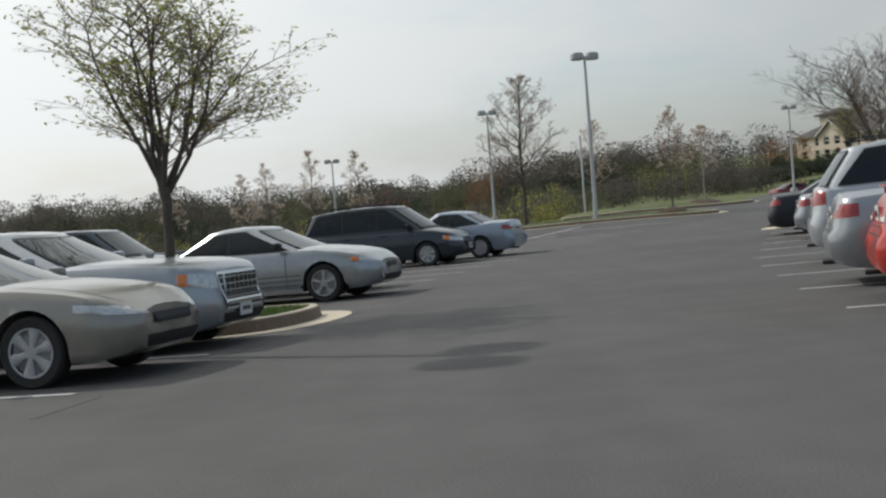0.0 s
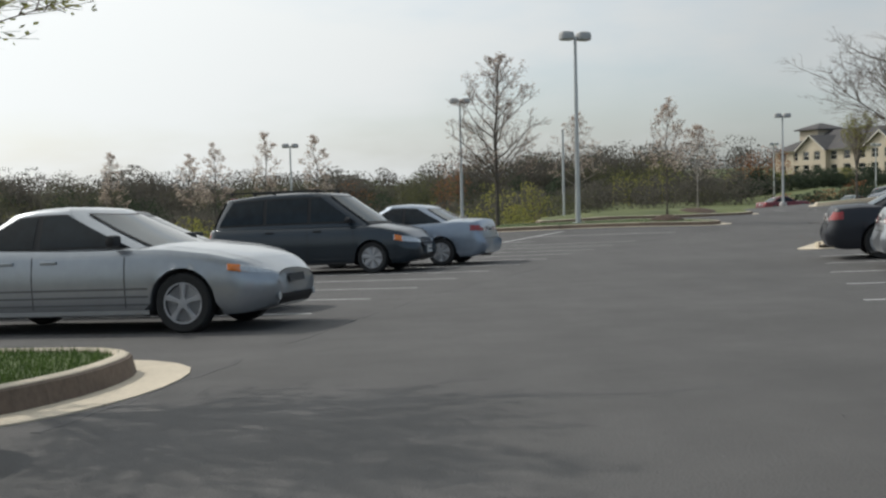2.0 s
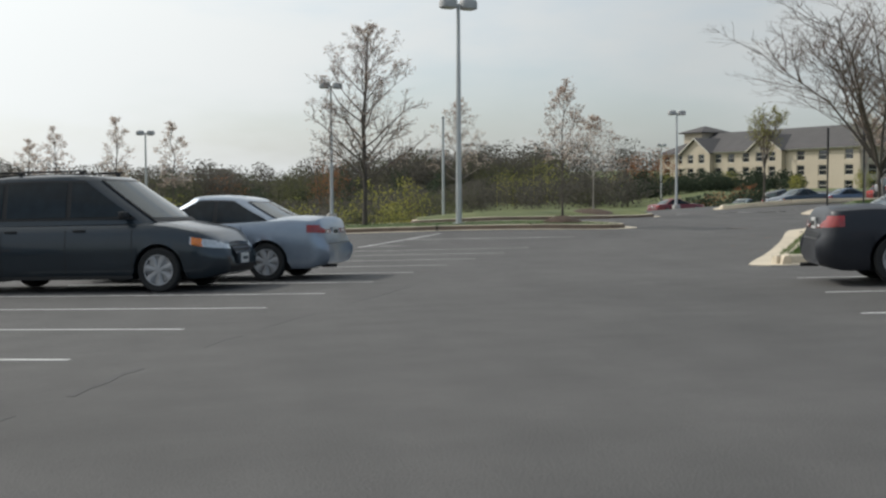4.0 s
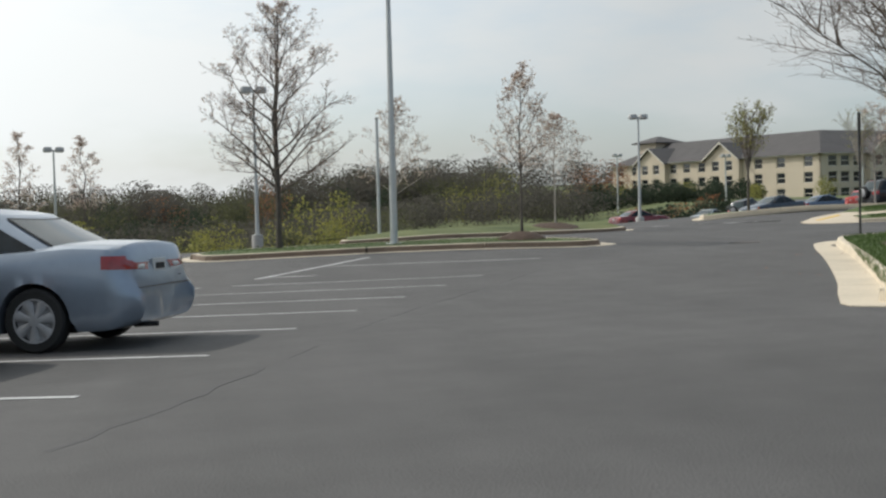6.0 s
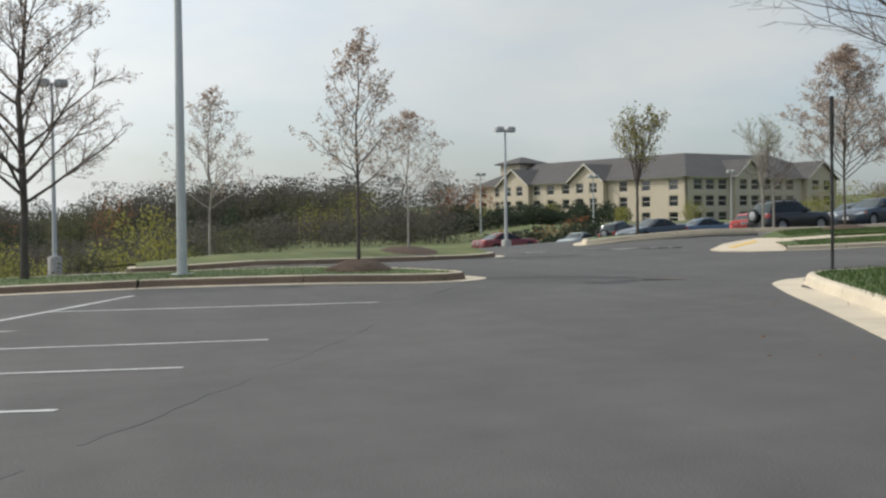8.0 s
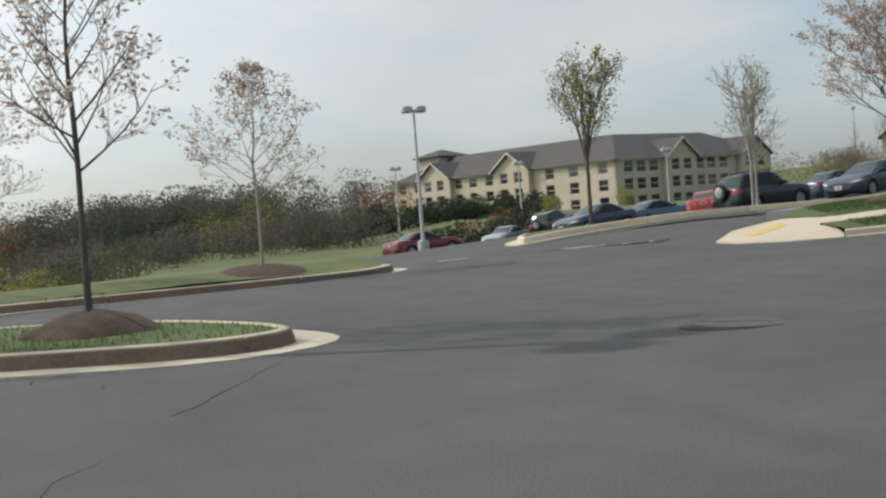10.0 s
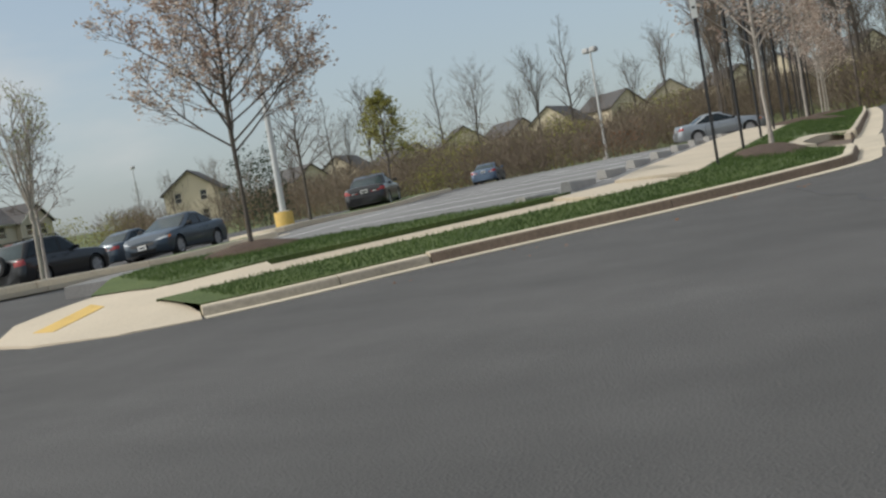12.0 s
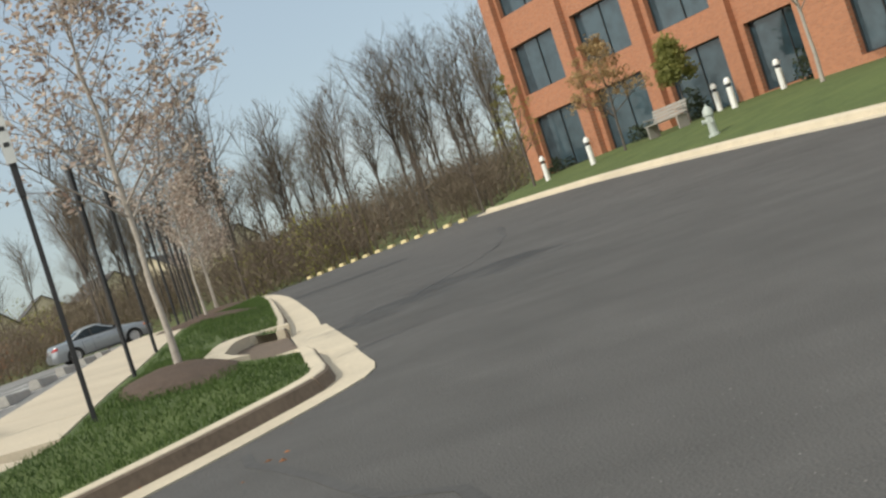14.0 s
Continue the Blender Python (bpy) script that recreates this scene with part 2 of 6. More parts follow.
BLACK = mat("black painted steel", (0.016, 0.016, 0.018), rough=0.5, var=0.2, scale=4, fine=20)
RUBBER = mat("tyre rubber", (0.022, 0.022, 0.022), rough=0.85, var=0.25, scale=8, fine=40)
RIM = mat("alloy rim", (0.36, 0.36, 0.365), rough=0.4, metal=0.0, var=0.1, scale=10, fine=30)
DARK = mat("black trim", (0.012, 0.012, 0.013), rough=0.6, var=0.2, scale=6, fine=30)
TINT = mat("tinted car glass", (0.014, 0.020, 0.024), rough=0.04, var=0.5, scale=2.5, fine=6, spec=0.28)
SCREEN = mat("windscreen glass", (0.030, 0.046, 0.050), rough=0.04, var=0.3, scale=2, fine=5, spec=0.32)
RUB = mat("grey body moulding", (0.12, 0.125, 0.13), rough=0.5, var=0.1, scale=3, fine=20)
CLEAR = mat("headlight lens", (0.50, 0.52, 0.53), rough=0.12, metal=0.3, var=0.3, scale=9, fine=30, coat=1.0)
AMBER = mat("amber lens", (0.75, 0.20, 0.02), rough=0.18, var=0.15, scale=9, fine=30, coat=1.0)
REDLENS = mat("red tail lens", (0.30, 0.020, 0.018), rough=0.15, var=0.25, scale=9, fine=30, coat=0.6)
CHROME = mat("chrome", (0.75, 0.75, 0.76), rough=0.14, metal=1.0, var=0.06)
PLATE = mat("number plate", (0.62, 0.62, 0.60), rough=0.5, var=0.08)
SILVER = paint("silver paint", (0.33, 0.35, 0.37), 0.65)
CHAMPAGNE = paint("champagne paint", (0.26, 0.245, 0.215), 0.5)
SLATE = paint("dark slate green paint", (0.016, 0.026, 0.036), 0.25)
PALE_SILVER = paint("pale silver paint", (0.45, 0.47, 0.49), 0.4)
FADED = mat("faded yellow paint", (0.60, 0.50, 0.27), rough=0.8, var=0.3, scale=5, fine=40)
BLUEGREY = paint("pale blue grey paint", (0.27, 0.315, 0.375), 0.45)
CHARCOAL = mat("charcoal paint", (0.018, 0.020, 0.026), rough=0.4, var=0.08, scale=1.5, fine=9, coat=0.15, spec=0.35)
RED = paint("red paint", (0.48, 0.035, 0.022), 0.1)
MAROON = paint("maroon paint", (0.16, 0.014, 0.018), 0.25)
BLACKP = paint("black paint", (0.012, 0.012, 0.014), 0.2)
NAVY = paint("blue grey paint", (0.030, 0.048, 0.07), 0.3)
SKYBLUE = paint("light blue paint", (0.085, 0.13, 0.20), 0.3)
GREENGREY = paint("grey green paint", (0.33, 0.37, 0.36), 0.5)
STUCCO = mat("cream stucco", (0.56, 0.485, 0.375), rough=0.9, var=0.08, scale=0.4, fine=9, bump=0.1)
TRIM = mat("off-white trim", (0.66, 0.62, 0.53), rough=0.7, var=0.06)
SHINGLE = mat("grey brown shingles", (0.088, 0.082, 0.080), rough=0.95, var=0.22, scale=0.5, fine=6, bump=0.3)
PANE = mat("window pane", (0.030, 0.034, 0.038), rough=0.06, var=0.5, scale=0.6, fine=2, per_object=0.5, spec=0.7)
PANE_BLUE = mat("office window pane", (0.035, 0.060, 0.075), rough=0.04, var=0.4, scale=0.5, fine=2, per_object=0.4, spec=1.0)
SIDING = mat("cream siding", (0.60, 0.52, 0.38), rough=0.8, var=0.08, scale=0.6, fine=9)
HYDRANT = mat("pale grey green paint", (0.42, 0.46, 0.42), rough=0.55, var=0.12, scale=6, fine=30)
BOLLARD = mat("white enamel", (0.78, 0.77, 0.74), rough=0.5, var=0.06, scale=5, fine=30)
BENCH = mat("weathered grey slats", (0.34, 0.32, 0.29), rough=0.8, var=0.2, scale=4, fine=30)
IRON = mat("rusty cast iron", (0.105, 0.088, 0.077), rough=0.7, metal=0.2, var=0.3, scale=5, fine=60, bump=0.5)


def brick_material():
    m = mat("orange red brick", (0.42, 0.15, 0.075), rough=0.85, var=0.12, scale=0.6, fine=20)
    nt = m.node_tree
    b = nt.nodes["Principled BSDF"]
    geo, sep, com, sub = (nt.nodes.new("ShaderNode" + k) for k in ("NewGeometry", "SeparateXYZ", "CombineXYZ", "Math"))
    br = nt.nodes.new("ShaderNodeTexBrick")
    nt.links.new(geo.outputs["Position"], sep.inputs[0])
    nt.links.new(sep.outputs["X"], sub.inputs[0])
    nt.links.new(sep.outputs["Y"], sub.inputs[1])
    nt.links.new(sub.outputs[0], com.inputs[0])
    nt.links.new(sep.outputs["Z"], com.inputs[1])
    nt.links.new(com.outputs[0], br.inputs["Vector"])
    br.inputs["Scale"].default_value, br.inputs["Mortar Size"].default_value = 1.0, 0.008
    br.inputs["Brick Width"].default_value, br.inputs["Row Height"].default_value = 0.23, 0.075
    br.inputs["Color1"].default_value, br.inputs["Color2"].default_value = (0.45, 0.185, 0.095, 1), (0.35, 0.14, 0.075, 1)
    br.inputs["Mortar"].default_value = (0.38, 0.22, 0.15, 1)
    nt.links.new(br.outputs["Color"], b.inputs["Base Color"])
    return m


BRICK = brick_material()


# ---- builders ----
def add_mesh(name, bm, material, smooth=False):
    me = bpy.data.meshes.new(name)
    bm.to_mesh(me)
    bm.free()
    me.materials.append(material)
    if smooth:
        me.polygons.foreach_set("use_smooth", [True] * len(me.polygons))
        me.set_sharp_from_angle(angle=radians(38))
    return me


def part(name, bm, material, parent, label="", smooth=False):
    ob = new(name, add_mesh(name, bm, material, smooth))
    ob.parent = parent
    return tagged(ob, label)


def thing(name, label, category, m=None, group="", kind=""):
    ob = new(name)
    ob.empty_display_size = 0.3
    if m is not None:
        ob.matrix_basis = m
    return tagged(ob, label, category, group, kind)


def solid(name, bm, material, label, category, group="", kind="", smooth=False, m=None):
    ob = new(name, add_mesh(name, bm, material, smooth))
    if m is not None:
        ob.matrix_basis = m
    return tagged(ob, label, category, group, kind)


def raw(name, verts, faces, material, smooth=False):
    me = bpy.data.meshes.new(name)
    me.from_pydata(verts, [], faces)
    me.materials.append(material)
    if smooth:
        me.polygons.foreach_set("use_smooth", [True] * len(me.polygons))
    return me


def box(bm, c, s, turn=0.0, bevel=0.0):
    m = Matrix.Translation(c) @ Matrix.Rotation(turn, 4, "Z") @ Matrix.Diagonal((*s, 1))
    got = bmesh.ops.create_cube(bm, size=1.0, matrix=m)
    if bevel:
        edges = list({e for v in got["verts"] for e in v.link_edges})
        bmesh.ops.bevel(bm, geom=edges, offset=bevel, segments=2, affect="EDGES", profile=0.6)
    return bm


def loft(bm, rings, cap=True):
    rows = [[bm.verts.new(p) for p in ring] for ring in rings]
    n = len(rows[0])
    for a, b in zip(rows, rows[1:]):
        for i in range(n):
            bm.faces.new((a[i], a[(i + 1) % n], b[(i + 1) % n], b[i]))
    if cap:
        bm.faces.new(rows[0][::-1])
        bm.faces.new(rows[-1])
    return bm


def lathe(bm, profile, n=16, at=(0, 0, 0), axis="Z"):
    rings = []
    for r, h in profile:
        ring = []
        for k in range(n):
            a = 2 * math.pi * k / n
            p = (r * math.cos(a), r * math.sin(a), h) if axis == "Z" else (r * math.cos(a), h, -r * math.sin(a))
            ring.append(Vector(p) + Vector(at))
        rings.append(ring)
    return loft(bm, rings)


def clean(bm):
    bmesh.ops.recalc_face_normals(bm, faces=bm.faces[:])
    return bm


def drape(bm, poly, lift, step=2.0, deep=0.0, height=ground):
    """A flat outline laid over the land, cut into cells so that it follows it; deep: thickness of its edge."""
    face = bm.faces.new([bm.verts.new((x, y, 0)) for x, y in poly])
    bmesh.ops.triangulate(bm, faces=[face])
    for n in (0, 1):
        lo, hi = min(p[n] for p in poly), max(p[n] for p in poly)
        k = math.ceil(lo / step) * step
        while k < hi:
            co, no = [0, 0, 0], [0, 0, 0]
            co[n], no[n] = k, 1
            bmesh.ops.bisect_plane(bm, geom=bm.verts[:] + bm.edges[:] + bm.faces[:], plane_co=co, plane_no=no)
            k += step
    for f in bm.faces:
        if f.normal.z < 0:
            f.normal_flip()
    for v in bm.verts:
        v.co.z = height(v.co.x, v.co.y) + lift
    if deep:
        rim = [e for e in bm.edges if len(e.link_faces) == 1]
        got = bmesh.ops.extrude_edge_only(bm, edges=rim)
        for v in got["geom"]:
            if isinstance(v, bmesh.types.BMVert):
                v.co.z -= deep
    return bm


def resample(pts, step):
    out, carry = [Vector(pts[0])], 0.0
    for a, b in zip(pts, pts[1:]):
        a, b = Vector(a), Vector(b)
        d = (b - a).length
        s = step - carry
        while s < d:
            out.append(a.lerp(b, s / d))
            s += step
        carry = d - (s - step)
    if (out[-1] - Vector(pts[-1])).length > 0.05:
        out.append(Vector(pts[-1]))
    return out


def smooth_line(pts, n=6):
    """A Catmull-Rom curve through the corners."""
    p = [Vector(q) for q in pts]
    p = [2 * p[0] - p[1], *p, 2 * p[-1] - p[-2]]
    out = []
    for i in range(1, len(p) - 2):
        for k in range(n):
            t = k / n
            a, b, c, d = p[i - 1 : i + 3]
            out.append(0.5 * (2 * b + (c - a) * t + (2 * a - 5 * b + 4 * c - d) * t * t + (3 * b - a - 3 * c + d) * t**3))
    out.append(p[-2])
    return out


def offset_line(pts, d):
    out = []
    for i, p in enumerate(pts):
        t = (pts[min(i + 1, len(pts) - 1)] - pts[max(i - 1, 0)]).normalized()
        out.append(p + Vector((-t.y, t.x)) * d)
    return out


def strip(bm, line, profile, height=ground):
    """A profile of (to the left, up) swept along a line on the land."""
    rings = []
    for i, p in enumerate(line):
        t = (line[min(i + 1, len(line) - 1)] - line[max(i - 1, 0)]).normalized()
        left = Vector((-t.y, t.x))
        rings.append([(p.x + left.x * s, p.y + left.y * s, height(p.x + left.x * s, p.y + left.y * s) + u) for s, u in profile])
    return clean(loft(bm, rings))


def ribbon(bm, a, b, lift, n=48, across=5, deep=0.3):
    """Turf between two lines on the land, with a skirt along both."""
    def even(line):
        q = [Vector(p) for p in line]
        run = np.concatenate(([0], np.cumsum([(v - u).length for u, v in zip(q, q[1:])])))
        at = np.linspace(0, run[-1], n)
        return np.interp(at, run, [p.x for p in q]), np.interp(at, run, [p.y for p in q])

    (ax, ay), (bx, by) = even(a), even(b)
    rows = []
    for i in range(n):
        row = []
        for k in range(across + 1):
            f = k / across
            x, y = ax[i] * (1 - f) + bx[i] * f, ay[i] * (1 - f) + by[i] * f
            row.append(bm.verts.new((x, y, ground(x, y) + lift)))
            if k in (0, across):
                foot = bm.verts.new((x, y, ground(x, y) + lift - deep))
                row = [foot, *row] if k == 0 else [*row, foot]
        rows.append(row)
    for r1, r2 in zip(rows, rows[1:]):
        for k in range(len(r1) - 1):
            bm.faces.new((r1[k], r2[k], r2[k + 1], r1[k + 1]))
    return clean(bm)


def kerb(label, pts, side=1, gutter=0.42, high=0.15, wide=0.16, section=3.0, fine=0.4, face=None):
    """A concrete kerb with its gutter, cast in sections. pts: the gutter's outer edge; side: 1 if the lawn lies to the left."""
    root = thing("kerb", label, "kerb", kind="structure")
    line = resample(pts, fine)
    per = max(2, round(section / fine))
    g = gutter
    # the front takes its own shade-toned colour, top and gutter stay pale
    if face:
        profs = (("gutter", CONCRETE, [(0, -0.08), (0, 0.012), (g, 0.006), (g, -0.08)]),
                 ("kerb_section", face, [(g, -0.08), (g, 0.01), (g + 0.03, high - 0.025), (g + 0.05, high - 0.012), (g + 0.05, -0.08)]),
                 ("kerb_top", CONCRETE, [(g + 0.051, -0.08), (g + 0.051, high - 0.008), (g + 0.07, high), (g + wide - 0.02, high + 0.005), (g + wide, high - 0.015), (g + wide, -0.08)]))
    else:
        profs = (("kerb_section", CONCRETE, [(0, -0.08), (0, 0.012), (g * 0.9, 0.004), (g, 0.01), (g + 0.025, high - 0.03), (g + 0.05, high), (g + wide - 0.02, high + 0.005), (g + wide, high - 0.015), (g + wide, -0.08)]),)
    for k in range(0, len(line) - 1, per):
        some = [q.copy() for q in line[k : k + per + 1]]
        if len(some) < 2:
            continue
        some[-1] = some[-1] + (some[-2] - some[-1]).normalized() * 0.02
        for name, material, prof in profs:
            part(name, strip(bmesh.new(), some, [(s * side, u) for s, u in prof]), material, root)
    return root


def stripe(parent, a, b, wide=0.1, lift=0.006, material=None, name="line"):
    a, b = Vector(a), Vector(b)
    t = (b - a).normalized()
    o = Vector((-t.y, t.x)) * wide / 2
    line = resample([a, b], 1.0)
    bm = bmesh.new()
    rows = [[bm.verts.new((q.x + s * o.x, q.y + s * o.y, ground(q.x + s * o.x, q.y + s * o.y) + lift)) for s in (1, -1)] for q in line]
    for r, s in zip(rows, rows[1:]):
        bm.faces.new((r[1], s[1], s[0], r[0]))
    return part(name, bm, material or WHITE_LINE, parent)


# ---- the land, roads and kerbs ----
def land():
    xs = sorted({*range(-700, -100, 50), *range(-100, 200, 6), *range(200, 801, 50)})
    ys = sorted({*range(-500, -60, 50), *range(-60, 260, 6), *range(260, 901, 50)})
    verts = []
    for y in ys:
        for x in xs:
            paved = (-58 < x < 90 and -40 < y < 78) or (lerp(y, (78, 84, 106, 138), (20, 20, 24, 35)) < x < 62 and 78 <= y < 146) or (60 < x < 90 and 78 <= y < 104)
            verts.append((x, y, terrain(x, y) - (0.25 if paved else 0.02)))
    n = len(xs)
    faces = [(j * n + i, j * n + i + 1, j * n + n + i + 1, j * n + n + i) for j in range(len(ys) - 1) for i in range(n - 1)]
    ob = new("ground", raw("ground", verts, faces, FIELD, True))
    tagged(ob, "rough spring meadow rolling away to wooded hills", "ground", kind="structure")


land()
PAVED = [(-60, -42), (62, -42), (81.53, 47.69), (86.20, 67.10), (90.61, 76.05), (97.71, 110.86), (66.0, 108.0), (62.0, 150.0), (46.0, 156.0), (31.0, 138.0), (20.0, 106.0), (16.2, 84.0), (16.6, 75.0), (4.19, 76.85), (-23.35, 76.68), (-53.75, 70.61)]
road = solid("road", drape(bmesh.new(), PAVED, 0.0, step=3.0, height=paving), ASPHALT, "smooth grey asphalt of the car park lanes", "road", kind="structure", smooth=True)


def lawn(label, poly, lift=0.14, material=None, name="lawn"):
    return solid(name, drape(bmesh.new(), [tuple(p) for p in poly], lift, step=1.5), material or GRASS, label, "lawn", kind="structure", smooth=True)


def turf(poly, seed, density, tall=0.07, label="short blades of spring grass"):
    """Blades of grass over an outline, near the lane alone."""
    rng = random.Random(seed)
    xs, ys = [p[0] for p in poly], [p[1] for p in poly]
    n = int(density * (max(xs) - min(xs)) * (max(ys) - min(ys)))
    verts, faces = [], []
    for _ in range(n):
        x, y = rng.uniform(min(xs), max(xs)), rng.uniform(min(ys), max(ys))
        inside = False
        for (x1, y1), (x2, y2) in zip(poly, [*poly[1:], poly[0]]):
            if (y1 > y) != (y2 > y) and x < (x2 - x1) * (y - y1) / (y2 - y1) + x1:
                inside = not inside
        if not inside:
            continue
        a, h = rng.uniform(0, 6.283), tall * rng.uniform(0.5, 1.3)
        w = 0.006
        dx, dy, lx, ly = w * math.cos(a), w * math.sin(a), rng.gauss(0, 0.02), rng.gauss(0, 0.02)
        z = ground(x, y) + 0.135
        k = len(verts)
        verts += [(x - dx, y - dy, z), (x + dx, y + dy, z), (x + lx, y + ly, z + h)]
        faces.append((k, k + 1, k + 2))
    ob = new("grass", raw("grass", verts, faces, BLADE))
    return tagged(ob, label, "grass", kind="stuff")


def V(*pts):
    return [Vector(p) for p in pts]


# island with the budding tree beside the first stalls
edge = smooth_line([(-8.2, 13.7), (-5.0, 14.1), (-3.3, 14.5), (-2.1, 14.95), (-1.55, 15.9), (-1.36, 17.0), (-1.5, 17.9), (-2.2, 18.55), (-4.05, 19.0), (-8.2, 19.7)])
kerb("pale concrete kerb round the tree island", edge, side=1, section=2.4, high=0.17, face=SHADE_BROWN)
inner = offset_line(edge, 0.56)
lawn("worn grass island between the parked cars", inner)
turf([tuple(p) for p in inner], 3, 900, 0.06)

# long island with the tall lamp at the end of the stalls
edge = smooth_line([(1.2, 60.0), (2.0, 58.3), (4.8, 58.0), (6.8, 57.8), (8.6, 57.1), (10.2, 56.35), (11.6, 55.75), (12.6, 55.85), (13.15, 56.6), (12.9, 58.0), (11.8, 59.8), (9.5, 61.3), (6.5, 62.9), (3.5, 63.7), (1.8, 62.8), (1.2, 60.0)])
kerb("pale concrete kerb round the long planted island", edge, side=1, section=3.0, face=SHADE_BROWN)
inner = offset_line(edge, 0.56)
lawn("narrow grass island at the end of the stalls", inner[:-1])
turf([tuple(p) for p in inner[:-1]], 4, 120, 0.06)

# far side of the cross road
edge = smooth_line([(6.2, 68.0), (6.3, 66.2), (8.2, 66.5), (12.1, 68.4), (15.0, 69.3), (17.3, 69.75), (18.2, 70.5), (18.15, 71.6), (17.8, 72.6)])
kerb("long pale kerb along the meadow", edge, side=1, section=4.0, gutter=0.3, wide=0.28, face=SHADE_BROWN)
inner = offset_line(edge, 0.56)
def meadow(x, y):
    """The meadow banks up a little behind the far kerb."""
    return ground(x, y) + lerp((x - 8.2) * -0.336 + (y - 66.5) * 0.942, (0.5, 2.2), (0.0, 0.24)) * lerp(x, (5, 9), (0, 1))


solid("lawn", drape(bmesh.new(), [tuple(p) for p in (*inner, *V((16.9, 75.0), (16.3, 84.0), (10.0, 86.0), (5.6, 80.0)))], 0.13, step=1.0, height=meadow), FIELD, "meadow grass behind the far kerb", "lawn", kind="structure", smooth=True)

# right-hand island with the big tree and the black posts
edge = smooth_line([(25.0, 34.4), (15.6, 35.6), (10.4, 35.6), (9.3, 35.95), (9.75, 37.2), (10.85, 39.4), (12.5, 42.9), (14.0, 46.2), (15.5, 49.6), (16.5, 51.4), (17.9, 51.9), (22.0, 50.6), (30.0, 48.6), (37.5, 47.0)])
kerb("wide sunlit concrete kerb of the corner lawn", edge, side=-1, section=3.0, gutter=0.5)
inner = offset_line(edge, -0.64)
lawn("mown corner lawn with mulch rings", inner)
turf([(9.9, 36.4), (12.5, 36.4), (20.4, 50.0), (18.0, 51.3), (16.9, 51.0)], 5, 350, 0.07)

# verge on the far side of the turning, with a pavement through it
south = smooth_line([(23.3, 62.35), (24.0, 61.9), (25.7, 61.1), (27.1, 60.3), (28.2, 59.6), (29.5, 58.95), (30.7, 58.5), (31.4, 58.3), (31.96, 58.32), (32.6, 58.52), (33.35, 58.77), (34.2, 59.05), (34.78, 59.4), (34.75, 59.75), (34.45, 60.1)])
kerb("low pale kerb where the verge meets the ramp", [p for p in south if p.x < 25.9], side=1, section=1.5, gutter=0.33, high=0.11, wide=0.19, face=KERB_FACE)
kerb("concrete kerb with a dark shade-toned face along the verge", [p for p in south if p.x > 25.6], side=1, section=3.0, gutter=0.33, high=0.13, wide=0.19, face=SHADE_BROWN)
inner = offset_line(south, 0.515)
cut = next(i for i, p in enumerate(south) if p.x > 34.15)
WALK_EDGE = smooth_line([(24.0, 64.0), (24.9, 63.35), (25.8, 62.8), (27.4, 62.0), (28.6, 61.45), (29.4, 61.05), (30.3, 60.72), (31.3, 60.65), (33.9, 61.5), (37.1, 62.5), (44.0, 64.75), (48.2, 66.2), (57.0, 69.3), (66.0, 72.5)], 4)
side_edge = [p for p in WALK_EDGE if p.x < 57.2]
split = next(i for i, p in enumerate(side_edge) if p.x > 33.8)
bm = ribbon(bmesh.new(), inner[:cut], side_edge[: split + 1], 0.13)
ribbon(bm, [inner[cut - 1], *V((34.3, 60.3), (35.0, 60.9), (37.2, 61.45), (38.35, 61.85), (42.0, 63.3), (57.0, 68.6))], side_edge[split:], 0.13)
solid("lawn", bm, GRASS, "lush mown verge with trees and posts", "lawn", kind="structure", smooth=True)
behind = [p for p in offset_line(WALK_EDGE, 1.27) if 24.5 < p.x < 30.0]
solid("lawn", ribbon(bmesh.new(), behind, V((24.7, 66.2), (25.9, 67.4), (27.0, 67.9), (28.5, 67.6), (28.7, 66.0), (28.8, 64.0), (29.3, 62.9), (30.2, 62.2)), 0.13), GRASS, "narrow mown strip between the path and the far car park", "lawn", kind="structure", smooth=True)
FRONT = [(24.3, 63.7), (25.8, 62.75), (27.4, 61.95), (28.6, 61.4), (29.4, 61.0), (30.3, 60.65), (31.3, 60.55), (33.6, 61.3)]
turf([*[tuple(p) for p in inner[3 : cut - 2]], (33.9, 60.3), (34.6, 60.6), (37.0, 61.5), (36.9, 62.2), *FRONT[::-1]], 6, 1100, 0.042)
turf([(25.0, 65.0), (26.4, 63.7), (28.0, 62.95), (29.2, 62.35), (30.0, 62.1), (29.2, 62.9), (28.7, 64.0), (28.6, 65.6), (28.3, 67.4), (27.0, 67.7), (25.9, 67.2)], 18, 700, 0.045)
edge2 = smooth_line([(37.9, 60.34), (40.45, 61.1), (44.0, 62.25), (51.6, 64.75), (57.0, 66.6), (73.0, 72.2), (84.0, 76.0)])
kerb("pale kerb along the rising road", edge2, side=1, section=3.0, gutter=0.42, face=SHADE_BROWN)
inner2 = offset_line(edge2, 0.56)
lawn("strip of lawn along the rising road", [*inner2, *V((84.0, 80.0), (70.0, 74.6), (57.0, 69.4), (42.0, 63.6), (38.35, 61.85), (38.0, 61.5))], 0.132)
turf([*[tuple(p) for p in inner2[:28]], (49.6, 66.4), (42.0, 63.4), (38.3, 61.8)], 16, 400, 0.075)
turf([(36.0, 61.4), (38.4, 61.95), (50.0, 66.2), (48.0, 65.9), (40.0, 63.3), (36.2, 62.1)], 17, 320, 0.06)
